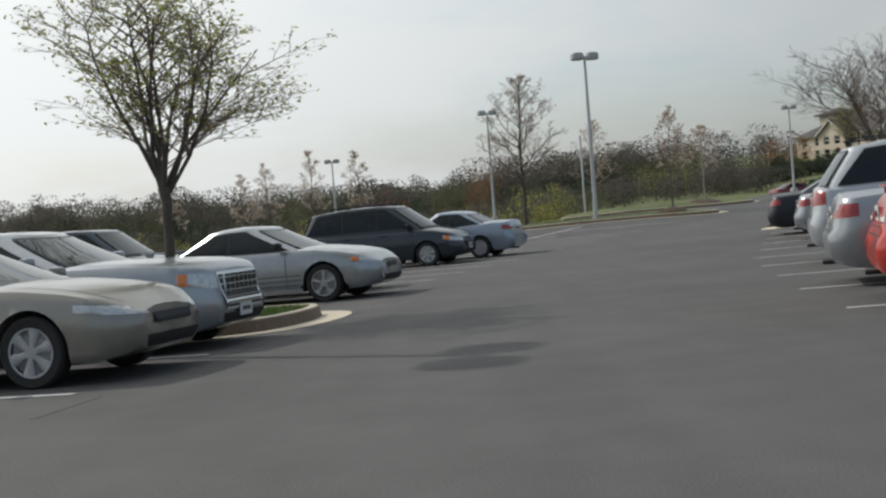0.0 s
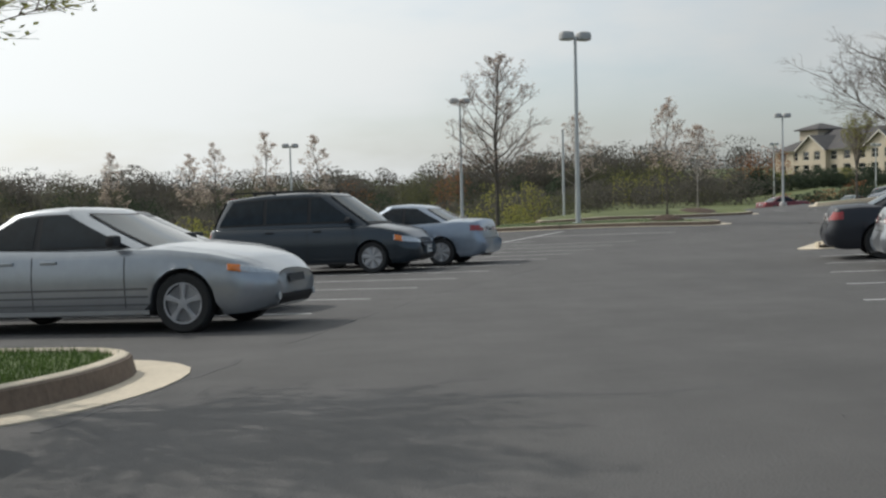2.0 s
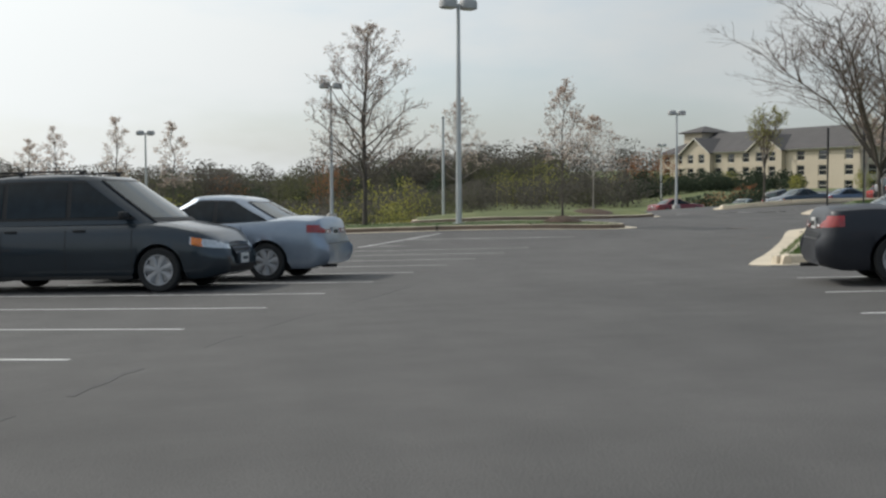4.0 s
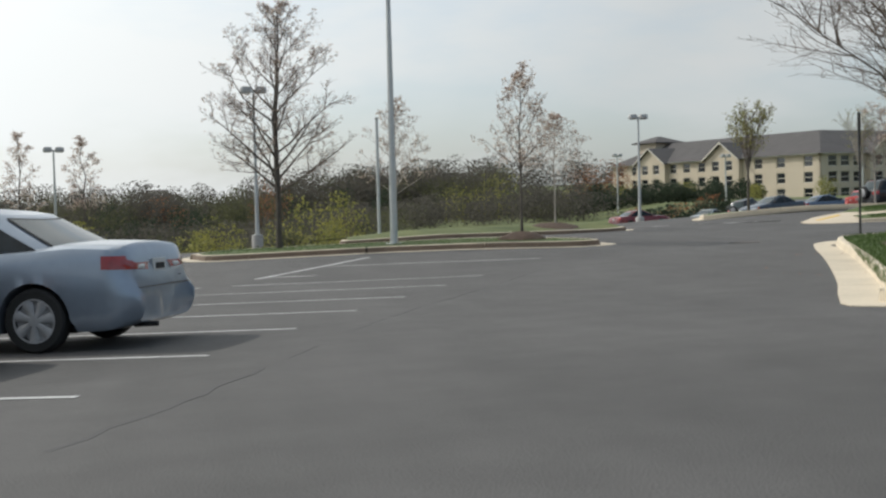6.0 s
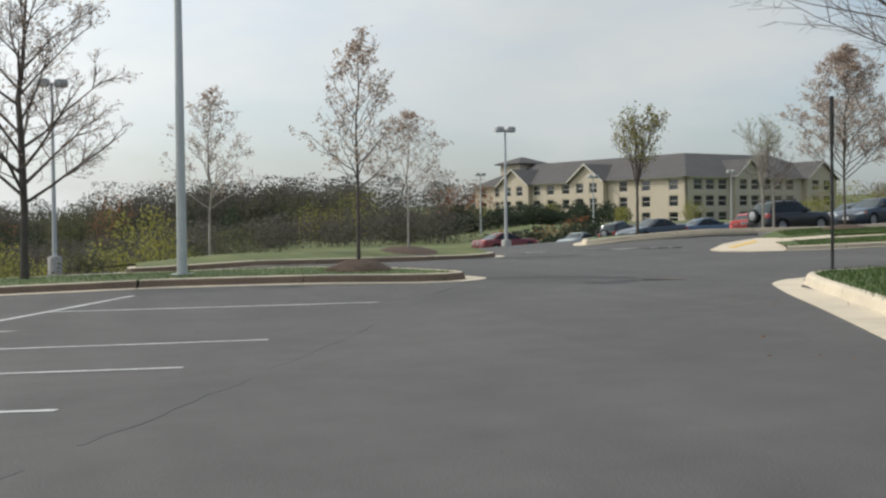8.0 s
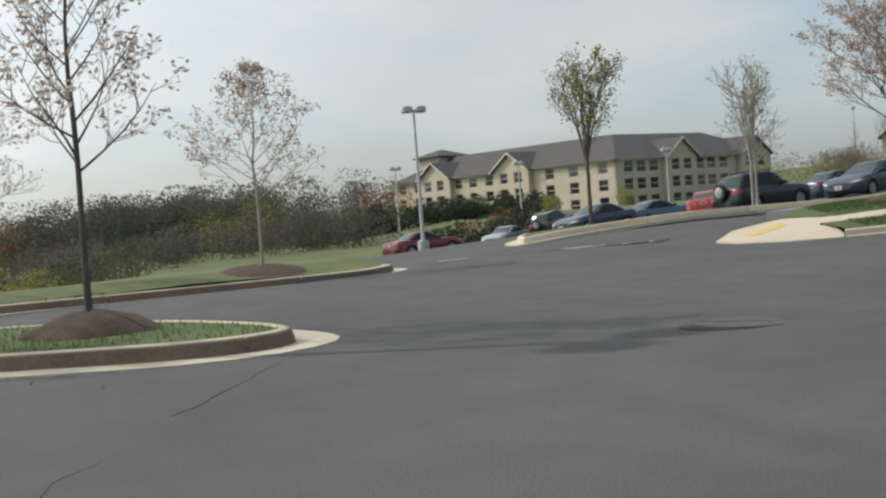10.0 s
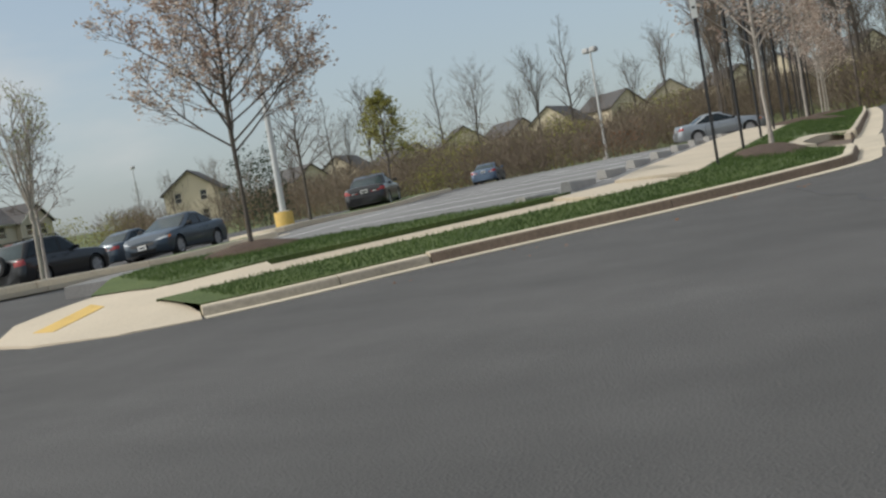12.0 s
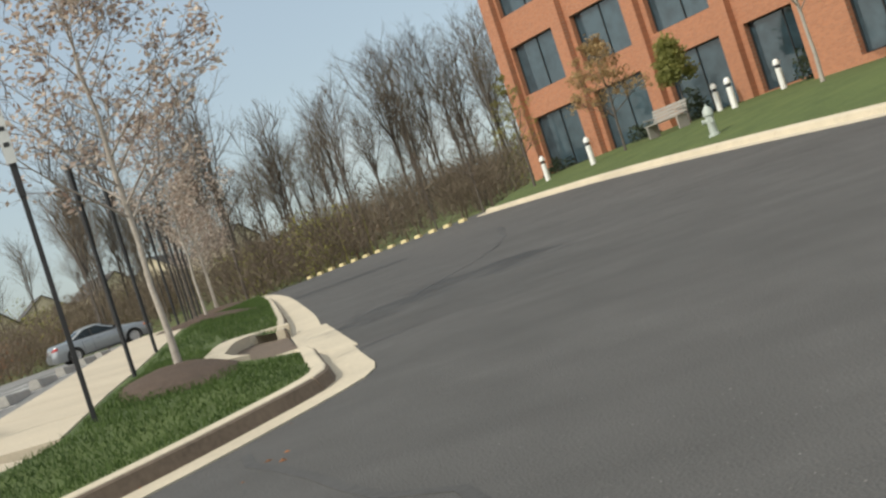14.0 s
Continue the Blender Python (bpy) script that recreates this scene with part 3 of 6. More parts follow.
# storm drain inlet between the two kerbs
drain = thing("storm_drain", "concrete storm drain inlet set in a gap of the kerb", "drain", kind="structure")
part("apron", drape(bmesh.new(), [(34.15, 58.98), (38.35, 60.40), (38.1, 60.84), (36.0, 60.14), (34.6, 59.62)], 0.011, 1.0, 0.03), CONCRETE, drain)
part("chute", drape(bmesh.new(), [(34.6, 59.64), (36.0, 60.16), (37.9, 60.82), (37.8, 61.4), (36.05, 60.95), (34.4, 60.2)], 0.03, 1.0, 0.05), SHADE_BROWN, drain)
part("headwall", strip(bmesh.new(), resample(V((34.5, 60.2), (35.1, 60.7), (37.1, 61.25), (38.1, 61.3), (38.2, 60.85)), 0.5), [(-0.02, -0.05), (-0.02, 0.165), (0.2, 0.17), (0.2, -0.05)]), CONCRETE, drain)

# path, apron with the yellow pad, stops and far kerbs
walkway = thing("pavement", "pale concrete pavement leading to the far car park", "pavement", kind="structure")
PATH_LINE = offset_line(WALK_EDGE, 0.635)
slabs = resample(PATH_LINE, 1.5)
for k in range(len(slabs) - 1):
    up = lerp(slabs[k].x, (24.2, 25.2, 28.6, 30.6), (0.105, 0.048, 0.048, 0.135))
    a, b = slabs[k], slabs[k + 1] + (slabs[k] - slabs[k + 1]).normalized() * 0.015
    part("slab", strip(bmesh.new(), [a, b], [(-0.62, -0.2), (-0.62, up), (0.62, up + 0.014), (0.62, -0.2)]), PATH_CON, walkway)
apron = thing("ramp", "concrete kerb ramp with a worn yellow warning pad", "ramp", kind="structure")
def slope(x, y):
    return ground(x, y) + lerp(min(x - 22.75, (x - 22.6) * 0.55 + (y - 63.0) * 0.835), (0.0, 1.5), (0.012, 0.115))


part("ramp_slab", drape(bmesh.new(), [(22.7, 65.4), (22.5, 64.3), (22.75, 63.1), (23.28, 62.4), (23.6, 62.8), (23.9, 63.4), (24.25, 63.85), (24.95, 64.95), (24.7, 66.1), (23.5, 66.15)], 0.0, 0.5, 0.16, slope), PATH_CON, apron)
part("warning_pad", drape(bmesh.new(), [(23.1, 65.15), (23.08, 64.72), (24.0, 64.98), (24.15, 65.45)], 0.006, 0.5, 0.006, slope), YELLOW, apron)
edge = smooth_line([(22.6, 75.2), (21.9, 74.0), (22.1, 72.9), (25.2, 73.3), (29.4, 73.6), (33.0, 74.2), (36.5, 75.0), (38.4, 76.4), (38.8, 78.0)])
kerb("pale kerb in front of the hotel car park", edge, side=1, section=3.0, gutter=0.3)
inner = offset_line(edge, 0.44)
lawn("grass strip with young trees before the hotel car park", [*inner, *V((37.8, 77.8), (31.0, 77.7), (25.2, 76.7), (23.3, 75.9))], 0.13)
edge = smooth_line([(40.2, 80.9), (40.8, 79.4), (42.4, 79.6), (49.7, 82.6), (57.8, 86.9), (63.9, 90.4)])
kerb("pale kerb of the far car park", edge, side=1, section=3.0, gutter=0.1)
lawn("worn grass bed along the far car park", [*offset_line(edge, 0.24), *V((63.93, 92.70), (55.76, 89.02), (47.70, 84.97), (40.74, 82.51))], 0.13)

# office side kerb
edge = smooth_line([(31.79, 45.04), (37.61, 48.53), (44.1, 51.75), (49.9, 53.7), (54.4, 55.2), (61.4, 57.6), (69.6, 60.8), (75.8, 63.0), (81.9, 62.4)])
kerb("wide pale kerb in front of the brick offices", edge, side=-1, section=3.0, gutter=0.45, wide=0.3)
inner = offset_line(edge, -0.72)
def bank(x, y):
    """The office lawn rises a little from its kerb."""
    return ground(x, y) + lerp((x - 49.9) * 0.33 - (y - 53.7) * 0.944, (0.8, 4.5), (0.0, 0.42))


solid("lawn", drape(bmesh.new(), [tuple(p) for p in (*inner, *V((90.09, 56.97), (88.65, 16.59), (37.03, 12.88), (31.65, 32.44)))], 0.15, step=1.5, height=bank), GRASS, "mown lawn rising to the brick offices", "lawn", kind="structure", smooth=True)

# ---- markings ----
LEFT_END = lambda y: float(np.polyval(LEFT_FIT, y))
LEFT_FIT = np.polyfit((25.8, 28.2, 30.7, 40.05, 42.3, 47.06, 49.3, 51.9), (-0.26, 0.45, 1.17, 4.48, 5.48, 7.54, 8.74, 9.81), 2)
marks = thing("road_marking", "worn white stall lines on the asphalt", "marking", kind="structure")
ROW = [25.81, 28.23, 30.72, 33.0, 35.4, 37.8, 40.05, 42.29, 44.65, 47.06, 49.3, 51.9]
for y in ROW:
    p = Vector((LEFT_END(y), y))
    stripe(marks, p, p + Vector((-0.945, 0.33)) * 5.3)
for k, (x, y) in enumerate(((-0.9, 23.3), (-2.5, 12.6), (-3.1, 10.0), (-3.6, 7.5))):
    stripe(marks, (x, y), Vector((x, y)) + Vector((-0.95, 0.30)) * 5.2)
stripe(marks, (6.35, 56.2), (1.6, 47.4), 0.12)
for x, y in ((3.54, 10.97), (3.89, 13.64), (4.37, 16.27), (4.82, 18.86), (5.38, 21.47), (6.19, 24.26), (6.94, 27.09), (7.81, 29.82), (8.6, 32.5)):
    stripe(marks, (x, y), Vector((x, y)) + Vector((0.96, -0.28)) * 5.3)
# joint between the worn stalls and the smoother lane, and old repairs
seams = thing("tar_seam", "dark tar seams and joints in the asphalt", "seam", kind="structure")
joint = smooth_line([(-3.0, 8.6), (-1.2, 17.6), (0.25, 24.4), (1.3, 28.4), (2.9, 33.0), (4.9, 38.9), (7.9, 45.6), (10.6, 51.9), (12.6, 55.8)], 8)
rng = random.Random(2)
bits = resample(joint, 0.35)
k = 0
while k < len(bits) - 4:                           # a broken, uneven joint
    n = rng.randint(4, 11)
    some = [p + Vector((rng.gauss(0, 0.025), rng.gauss(0, 0.025))) for p in bits[k : k + n]]
    wide = rng.uniform(0.006, 0.03)
    if len(some) > 1:
        part("seam", strip(bmesh.new(), some, [(-wide, -0.01), (-wide, 0.003), (wide, 0.003), (wide, -0.01)]), SCUFF, seams)
    k += n + rng.randint(0, 3)
for pts in ([(29.5, 58.7), (28.2, 57.86), (27.35, 57.19), (26.55, 56.6), (26.0, 56.15), (25.2, 55.4)], [(38.0, 59.2), (44.0, 58.6), (52.0, 59.4)]):
    part("crack", strip(bmesh.new(), [p + Vector((rng.gauss(0, 0.05), rng.gauss(0, 0.05))) for p in resample(smooth_line(pts), 0.5)], [(-0.035, -0.01), (-0.035, 0.004), (0.035, 0.004), (0.035, -0.01)]), SCUFF, seams)
part("joint", strip(bmesh.new(), resample(smooth_line([(18.81, 71.02), (20.92, 70.35), (22.84, 67.48)]), 0.6), [(-0.07, -0.01), (-0.07, 0.006), (0.07, 0.006), (0.07, -0.01)]), TAR, seams)
for a, b in (((19.29, 71.68), (19.96, 71.19)), ((20.53, 70.69), (21.11, 70.18)), ((21.49, 69.65), (22.07, 68.85)), ((22.27, 68.38), (22.65, 67.75))):
    stripe(marks, a, b, 0.14)


def manhole(x, y):
    root = thing("manhole_cover", "rusty round manhole cover sunk in cracked asphalt", "manhole", pose(x, y, ground(x, y)))
    bm = bmesh.new()
    lathe(bm, [(0.50, -0.04), (0.50, 0.005), (0.47, 0.007), (0.44, 0.004)], 28)
    part("collar", bm, TAR, root)
    for side in (-1, 1):
        bm = bmesh.new()
        ring = [(side * 0.012, -0.43), (side * 0.03, 0.1), (side * 0.02, 0.43)] + [(side * (0.02 + 0.41 * math.cos(a)), 0.43 * math.sin(a)) for a in np.linspace(math.pi / 2, -math.pi / 2, 14)[1:-1]]
        low, high = [(u, v, 0.0) for u, v in ring], [(u, v, 0.012) for u, v in ring]
        clean(loft(bm, [low, high]))
        part("cover_half", bm, IRON, root)
    rng = random.Random(3)
    ring = [(r * math.cos(a), r * math.sin(a)) for a in np.linspace(0, 2 * math.pi, 48, endpoint=False) for r in (0.53 + 0.03 * math.sin(3 * a + 1) + rng.uniform(-0.012, 0.012),)]
    part("patch", clean(loft(bmesh.new(), [[(u, v, z) for u, v in ring] for z in (-0.03, 0.002)])), TAR, root, "dark patched asphalt")
    root.rotation_euler[2] = radians(35)


manhole(15.83, 53.78)


# ---- lamps and posts ----
def street_lamp(x, y, high, base=0.55, turn=0.0, base_material=None, label="", z=None, size=1.0):
    root = thing("street_lamp", label or "tall pale steel car park lamp with twin box heads", "street lamp", pose(x, y, ground(x, y) if z is None else z, 0, 0, turn), "car park lamps")
    part("base", lathe(bmesh.new(), [(0.31, -0.3), (0.31, base - 0.04), (0.28, base)], 18), base_material or GREY_CON, root, smooth=True)
    bm = bmesh.new()
    box(bm, (0, 0, base + 0.02), (0.36, 0.36, 0.04), bevel=0.008)
    part("base_plate", bm, GALV, root)
    part("pole", lathe(bmesh.new(), [(0.11, base + 0.03), (0.085, high * 0.6), (0.06, high)], 12), GALV, root, smooth=True)
    part("arm", box(bmesh.new(), (0, 0, high - 0.05), (0.9, 0.07, 0.08), bevel=0.01), GALV, root)
    for side in (-1, 1):
        bm = bmesh.new()
        rings = []
        for u, s in ((-0.17, 0.82), (-0.13, 0.98), (0.06, 1.0), (0.16, 0.86), (0.20, 0.5)):
            rings.append([(side * 0.40 * size + s * 0.31 * size * math.copysign(abs(math.cos(a)) ** 0.6, math.cos(a)), s * 0.26 * size * math.copysign(abs(math.sin(a)) ** 0.6, math.sin(a)), high + u) for a in np.linspace(0, 2 * math.pi, 20, endpoint=False)])
        clean(loft(bm, rings))
        head = part("lamp_head", bm, BRONZE, root, smooth=True)
        bm = bmesh.new()
        box(bm, (side * 0.40 * size, 0, high - 0.175), (0.40 * size, 0.32 * size, 0.02), bevel=0.004)
        part("lens", bm, LENS, head)
    return root


street_lamp(-7.07, 16.09, 8.2, 0.5, 79, size=1.25)
street_lamp(7.45, 59.75, 7.95, 0.12, 20, label="tall pale steel car park lamp on the long island")
street_lamp(3.9, 91.1, 8.6, 0.85, 10, z=-0.9)
street_lamp(31.35, 109.5, 8.05, 0.85, 5, z=-0.74)
street_lamp(43.3, 81.5, 8.6, 0.62, 40, YELLOW, "tall pale steel lamp on a yellow concrete foot")
street_lamp(91.5, 97.7, 8.0, 0.3, 70, z=1.96)
street_lamp(-9.6, 112.7, 8.0, 0.6, 15, z=-2.2)
street_lamp(122.21, 189.79, 9.0, 0.6, 60, z=3.6)
street_lamp(57.54, 157.70, 7.0, 0.6, 20, z=-0.8)
street_lamp(48.93, 171.04, 8.0, 0.6, 20, z=-1.0)
street_lamp(77.61, 163.97, 8.0, 0.6, 20, z=-1.0)


def post(x, y, high, sign=False, turn=0.0):
    root = thing("sign_post", "thin black steel post" + (" with a small sign seen edge-on" if sign else " standing in the grass"), "post", pose(x, y, ground(x, y) + 0.13, 0, 0, turn), "black posts")
    part("post", box(bmesh.new(), (0, 0, high / 2 - 0.15), (0.042, 0.04, high + 0.3), bevel=0.008), BLACK, root)
    part("sleeve", box(bmesh.new(), (0, 0, high - 0.35), (0.056, 0.05, 0.8), bevel=0.01), BLACK, root)
    if sign:
        plate = part("sign", box(bmesh.new(), (0, -0.045, high - 0.20), (0.085, 0.012, 0.55), bevel=0.003), GALV, root, "pale metal sign plate")
        for k in range(3):
            part("bar", box(bmesh.new(), (0, -0.053, high - 0.06 - 0.13 * k), (0.045, 0.006, 0.035)), BLACK, plate)


post(31.66, 60.56, 2.62, True, -66)
for k in range(1, 10):
    post(31.66 + 3.97 * k, 60.56 + 1.38 * k, 2.45, False, 62)
post(17.52, 51.35, 2.85, False, 20)
post(18.5, 51.0, 2.85, False, 20)


# a thin grey pole beside the far kerb
def pipe_post(x, y, high):
    root = thing("pole", "thin grey steel pole by the kerb", "pole", pose(x, y, ground(x, y)))
    part("pole", lathe(bmesh.new(), [(0.06, -0.2), (0.06, high - 0.05), (0.05, high)], 10), GALV, root, smooth=True)
    part("cap", lathe(bmesh.new(), [(0.07, high), (0.075, high + 0.06), (0.03, high + 0.1)], 10), BRONZE, root, smooth=True)


pipe_post(8.21, 70.53, 4.6)


# ---- trees ----
def tree_mesh(seed, high, clear, spread, leader=True, levels=3, counts=(11, 7, 5), leaves=2, leaf=0.05, lift=0.35, thick=1.0, sides=(8, 5, 3, 3), bud=1.0, butt=1.0):
    """Trunk and limbs, then twigs and leaves, as two sets of vertices and faces."""
    rng = random.Random(seed)
    wood, twig, leafy = ([], []), ([], []), ([], [])

    def tube(store, pts, radii, n):
        verts, faces = store
        base = len(verts)
        for i, p in enumerate(pts):
            t = (pts[min(i + 1, len(pts) - 1)] - pts[max(i - 1, 0)]).normalized()
            u = t.cross(Vector((0.3, 0.9, 0.2))).normalized()
            w = t.cross(u)
            for k in range(n):
                a = 2 * math.pi * k / n
                verts.append(tuple(p + (u * math.cos(a) + w * math.sin(a)) * radii[i]))
        for i in range(len(pts) - 1):
            for k in range(n):
                a, b = base + i * n + k, base + i * n + (k + 1) % n
                faces.append((a, b, b + n, a + n))

    def sprout(p, d):
        verts, faces = leafy
        for _ in range(leaves):
            q = p + Vector((rng.gauss(0, 1), rng.gauss(0, 1), rng.gauss(0, 1))) * leaf * 1.1
            a = Vector((rng.gauss(0, 1), rng.gauss(0, 1), rng.gauss(0, 1))).normalized() * leaf * rng.uniform(0.5, 1.2)
            b = a.cross(Vector((rng.gauss(0, 1), rng.gauss(0, 1), rng.gauss(0, 1)))).normalized() * leaf * 0.45
            k = len(verts)
            verts.extend((tuple(q - a), tuple(q + b), tuple(q + a), tuple(q - b)))
            faces.append((k, k + 1, k + 2, k + 3))

    def branch(p, d, length, r, level):
        n = 4 if level < 3 else 3
        pts, radii = [p.copy()], [r]
        d = d.copy()
        for i in range(n):
            d = (d + Vector((rng.gauss(0, 0.10), rng.gauss(0, 0.10), rng.gauss(0, 0.06) + lift * 0.22))).normalized()
            p = p + d * length / n
            pts.append(p.copy())
            radii.append(max(r * (1 - 0.82 * (i + 1) / n), 0.003 * thick))
        if level >= levels:                       # the last twigs are thin slivers
            w = d.cross(Vector((rng.gauss(0, 1), rng.gauss(0, 1), rng.gauss(0, 1)))).normalized() * max(r * 0.6, 0.0035 * thick)
            k = len(twig[0])
            m = pts[2]
            twig[0].extend(tuple(q) for q in (pts[0] - w, pts[0] + w, m + w * 0.8, m - w * 0.8, pts[-1] + w * 0.4, pts[-1] - w * 0.4))
            twig[1].extend(((k, k + 1, k + 2, k + 3), (k + 3, k + 2, k + 4, k + 5)))
        else:
            tube(wood if level <= 1 else twig, pts, radii, sides[min(level, 3)])
        if level >= levels:
            for q in pts[1:]:
                if leaves and rng.random() < bud:
                    sprout(q, d)
            return
        for c in range(counts[min(level, len(counts) - 1)]):
            t = rng.uniform(0.22, 0.98)
            i = min(int(t * n), n - 1)
            q = pts[i].lerp(pts[i + 1], t * n - i)
            axis = (pts[i + 1] - pts[i]).normalized()
            side = axis.cross(Vector((rng.gauss(0, 1), rng.gauss(0, 1), rng.gauss(0, 1)))).normalized()
            out = (axis * math.cos(0.75) + side * math.sin(0.75)).normalized()
            branch(q, out, length * rng.uniform(0.34, 0.52) * (1.15 - 0.55 * t), r * 0.42, level + 1)

    r0 = 0.0125 * high * thick
    bend = 0.6 if leader else 0.12
    top = high * 0.9 if leader else clear
    pts, radii, n = [], [], 9
    for i in range(n + 1):
        t = i / n
        pts.append(Vector((rng.gauss(0, 0.015) * high * t * bend, rng.gauss(0, 0.015) * high * t * bend, top * t - (0.15 if i == 0 else 0))))
        radii.append(r0 * butt * (1.25 if i == 0 else 1) * (1 - (0.9 if leader else 0.25) * t))
    tube(wood, pts, radii, sides[0])
    total = counts[0] if not leader else counts[0] * 2
    for c in range(total):
        if leader:
            t = clear / top + (1 - clear / top) * ((c + rng.random()) / total) ** 1.2
            i = min(int(t * n), n - 1)
            q = pts[i].lerp(pts[i + 1], t * n - i)
            f = (t - clear / top) / (1 - clear / top)
            reach = spread * (0.75 + 0.35 * f) * (1 - f) ** 0.6 * 1.2
            tilt = lerp(f, (0, 1), (0.95, 0.45))
            r = radii[i] * 0.5
        else:
            q = pts[-1] - Vector((0, 0, rng.uniform(0, 0.16) * clear))
            reach = (high - clear) * rng.uniform(0.62, 0.86)
            tilt = math.atan2(spread * rng.uniform(0.12, 0.85), high - clear)
            r = r0 * 0.5
        a = c * 2.39996 + rng.gauss(0, 0.3)
        branch(q, Vector((math.sin(tilt) * math.cos(a), math.sin(tilt) * math.sin(a), math.cos(tilt))), max(reach, 0.4), r, 1)
    return wood, twig, leafy


def tree(x, y, label, leafmat, bark=None, z=None, twigmat=None, mulch=0.0, group="", name="tree", turn=0.0, **spec):
    base = (ground(x, y) + 0.13) if z is None else z
    root = thing(name, label, "tree", pose(x, y, base, 0, 0, turn), group)
    wood, twig, leafy = tree_mesh(**spec)
    tall = max(v[2] for v in twig[0])
    out = sorted(math.hypot(v[0], v[1]) for v in twig[0])[int(len(twig[0]) * 0.985)]
    kz, kr = spec["high"] / tall, spec["spread"] / out
    clear = spec["clear"]
    for store in (wood, twig, leafy):
        store[0][:] = [(vx * lerp(vz, (clear * 0.8, clear * 1.3), (1, kr)), vy * lerp(vz, (clear * 0.8, clear * 1.3), (1, kr)), vz if vz < clear * 0.7 else clear * 0.7 + (vz - clear * 0.7) * (spec["high"] - clear * 0.7) / (tall - clear * 0.7)) for vx, vy, vz in store[0]]
    for nm, store, m in (("trunk", wood, bark or BARK), ("crown", twig, twigmat or TWIG), ("foliage", leafy, leafmat)):
        if store[0]:
            ob = new(nm, raw(nm, store[0], store[1], m, nm == "trunk"))
            ob.parent = root
    if mulch:
        mound(x, y, mulch)
    return root


def mound(x, y, r, high=0.13, long=1.0, turn=0.0, land=ground):
    rng = random.Random(int(x * 31 + y * 7))
    bm = bmesh.new()
    rings = []
    for s, h in ((1.0, -0.02), (0.85, 0.3), (0.6, 0.65), (0.3, 0.92), (0.08, 1.0)):
        rings.append([(s * r * math.cos(a) * rng.uniform(0.93, 1.07), s * r * math.sin(a) * rng.uniform(0.93, 1.07), 0.13 + high * h * rng.uniform(0.92, 1.08)) for a in np.linspace(0, 2 * math.pi, 22, endpoint=False)])
    clean(loft(bm, rings))
    c, s = math.cos(radians(turn)), math.sin(radians(turn))
    for v in bm.verts:
        v.co.x, v.co.y = v.co.x * long * c - v.co.y * s, v.co.x * long * s + v.co.y * c
        v.co.z += land(x + v.co.x, y + v.co.y)
        v.co.x += x
        v.co.y += y
    solid("mulch_bed", bm, MULCH, "round bed of dark brown mulch at a tree's foot", "mulch", kind="stuff", smooth=True)


def saplings():
    """Young trees that stand over the brush by the far lamp."""
    for k, (x, y, tip) in enumerate(((-23.7, 108.6, 5.4), (-17.4, 108.6, 5.1), (-11.3, 108.6, 6.8), (-7.1, 108.6, 6.5), (-14.0, 100.0, 5.6))):
        z = terrain(x, y) - 0.1
        tree(x, y, "thin young maple in bud above the brush", LEAF_RED, BARK, z=z, seed=131 + k, high=tip - z, clear=(tip - z) * 0.45, spread=1.5, counts=(9, 7, 4, 3), levels=4, leaves=1, leaf=0.06, lift=0.5, bud=0.35, thick=0.6, group="saplings in the brush")


MAPLE = "young red maple in pale pink bud"
FULL = (11, 7, 4, 3)
tree(-3.76, 16.95, "vase-shaped young tree breaking into pale green leaf", LEAF_GREEN, seed=11, high=4.9, clear=1.8, spread=2.05, leader=False, counts=(11, 11, 6, 3), levels=4, leaves=1, leaf=0.028, lift=0.34, thick=0.78, bud=0.6, butt=1.75)
tree(4.2, 61.8, "broad bare tree with a few red buds", LEAF_RED, seed=12, high=7.6, clear=1.6, spread=2.55, counts=(14, 9, 6, 4), levels=4, leaves=1, leaf=0.04, bud=0.14)
tree(10.97, 58.5, MAPLE + " in a mulch mound", LEAF_RED, BARK, seed=13, high=4.8, clear=1.35, spread=1.3, counts=FULL, levels=4, leaves=1, leaf=0.04, z=ground(10.97, 58.5) + 0.38, lift=0.6, bud=0.34, thick=0.65)
mound(10.97, 58.5, 0.74, 0.24)
mound(15.15, 70.9, 0.95, 0.12, land=meadow)
tree(15.15, 70.9, MAPLE, LEAF_RED, PALE_BARK, z=meadow(15.15, 70.9) + 0.22, seed=14, high=4.3, clear=1.35, spread=1.5, counts=FULL, levels=4, leaves=1, leaf=0.04, lift=0.5, bud=0.34, thick=0.65)
tree(9.2, 73.3, MAPLE + " behind the far kerb", LEAF_RED, PALE_BARK, seed=15, high=5.6, clear=1.6, spread=1.6, counts=FULL, levels=4, leaves=1, leaf=0.04, lift=0.5, bud=0.34, thick=0.65)
tree(25.2, 75.8, "upright young tree in yellow green leaf", LEAF_YELLOW, seed=16, high=5.0, clear=1.7, spread=1.15, leader=False, counts=(9, 9, 5, 3), levels=4, leaves=1, leaf=0.05, lift=0.5, bud=0.5)
tree(31.1, 76.9, "pale young tree with its first small leaves", LEAF_GREEN, PALE_BARK, seed=17, high=4.6, clear=1.7, spread=1.0, leader=False, counts=(8, 8, 5, 3), levels=4, leaves=1, leaf=0.035, lift=0.5, twigmat=PALE_BARK, bud=0.25)
tree(27.8, 66.4, "spreading red maple in bud on the verge", LEAF_RED, seed=18, high=5.6, clear=1.45, spread=1.7, counts=(17, 10, 6, 4), levels=4, leaves=1, leaf=0.036, mulch=0.8, lift=0.8, bud=0.4, thick=0.55)
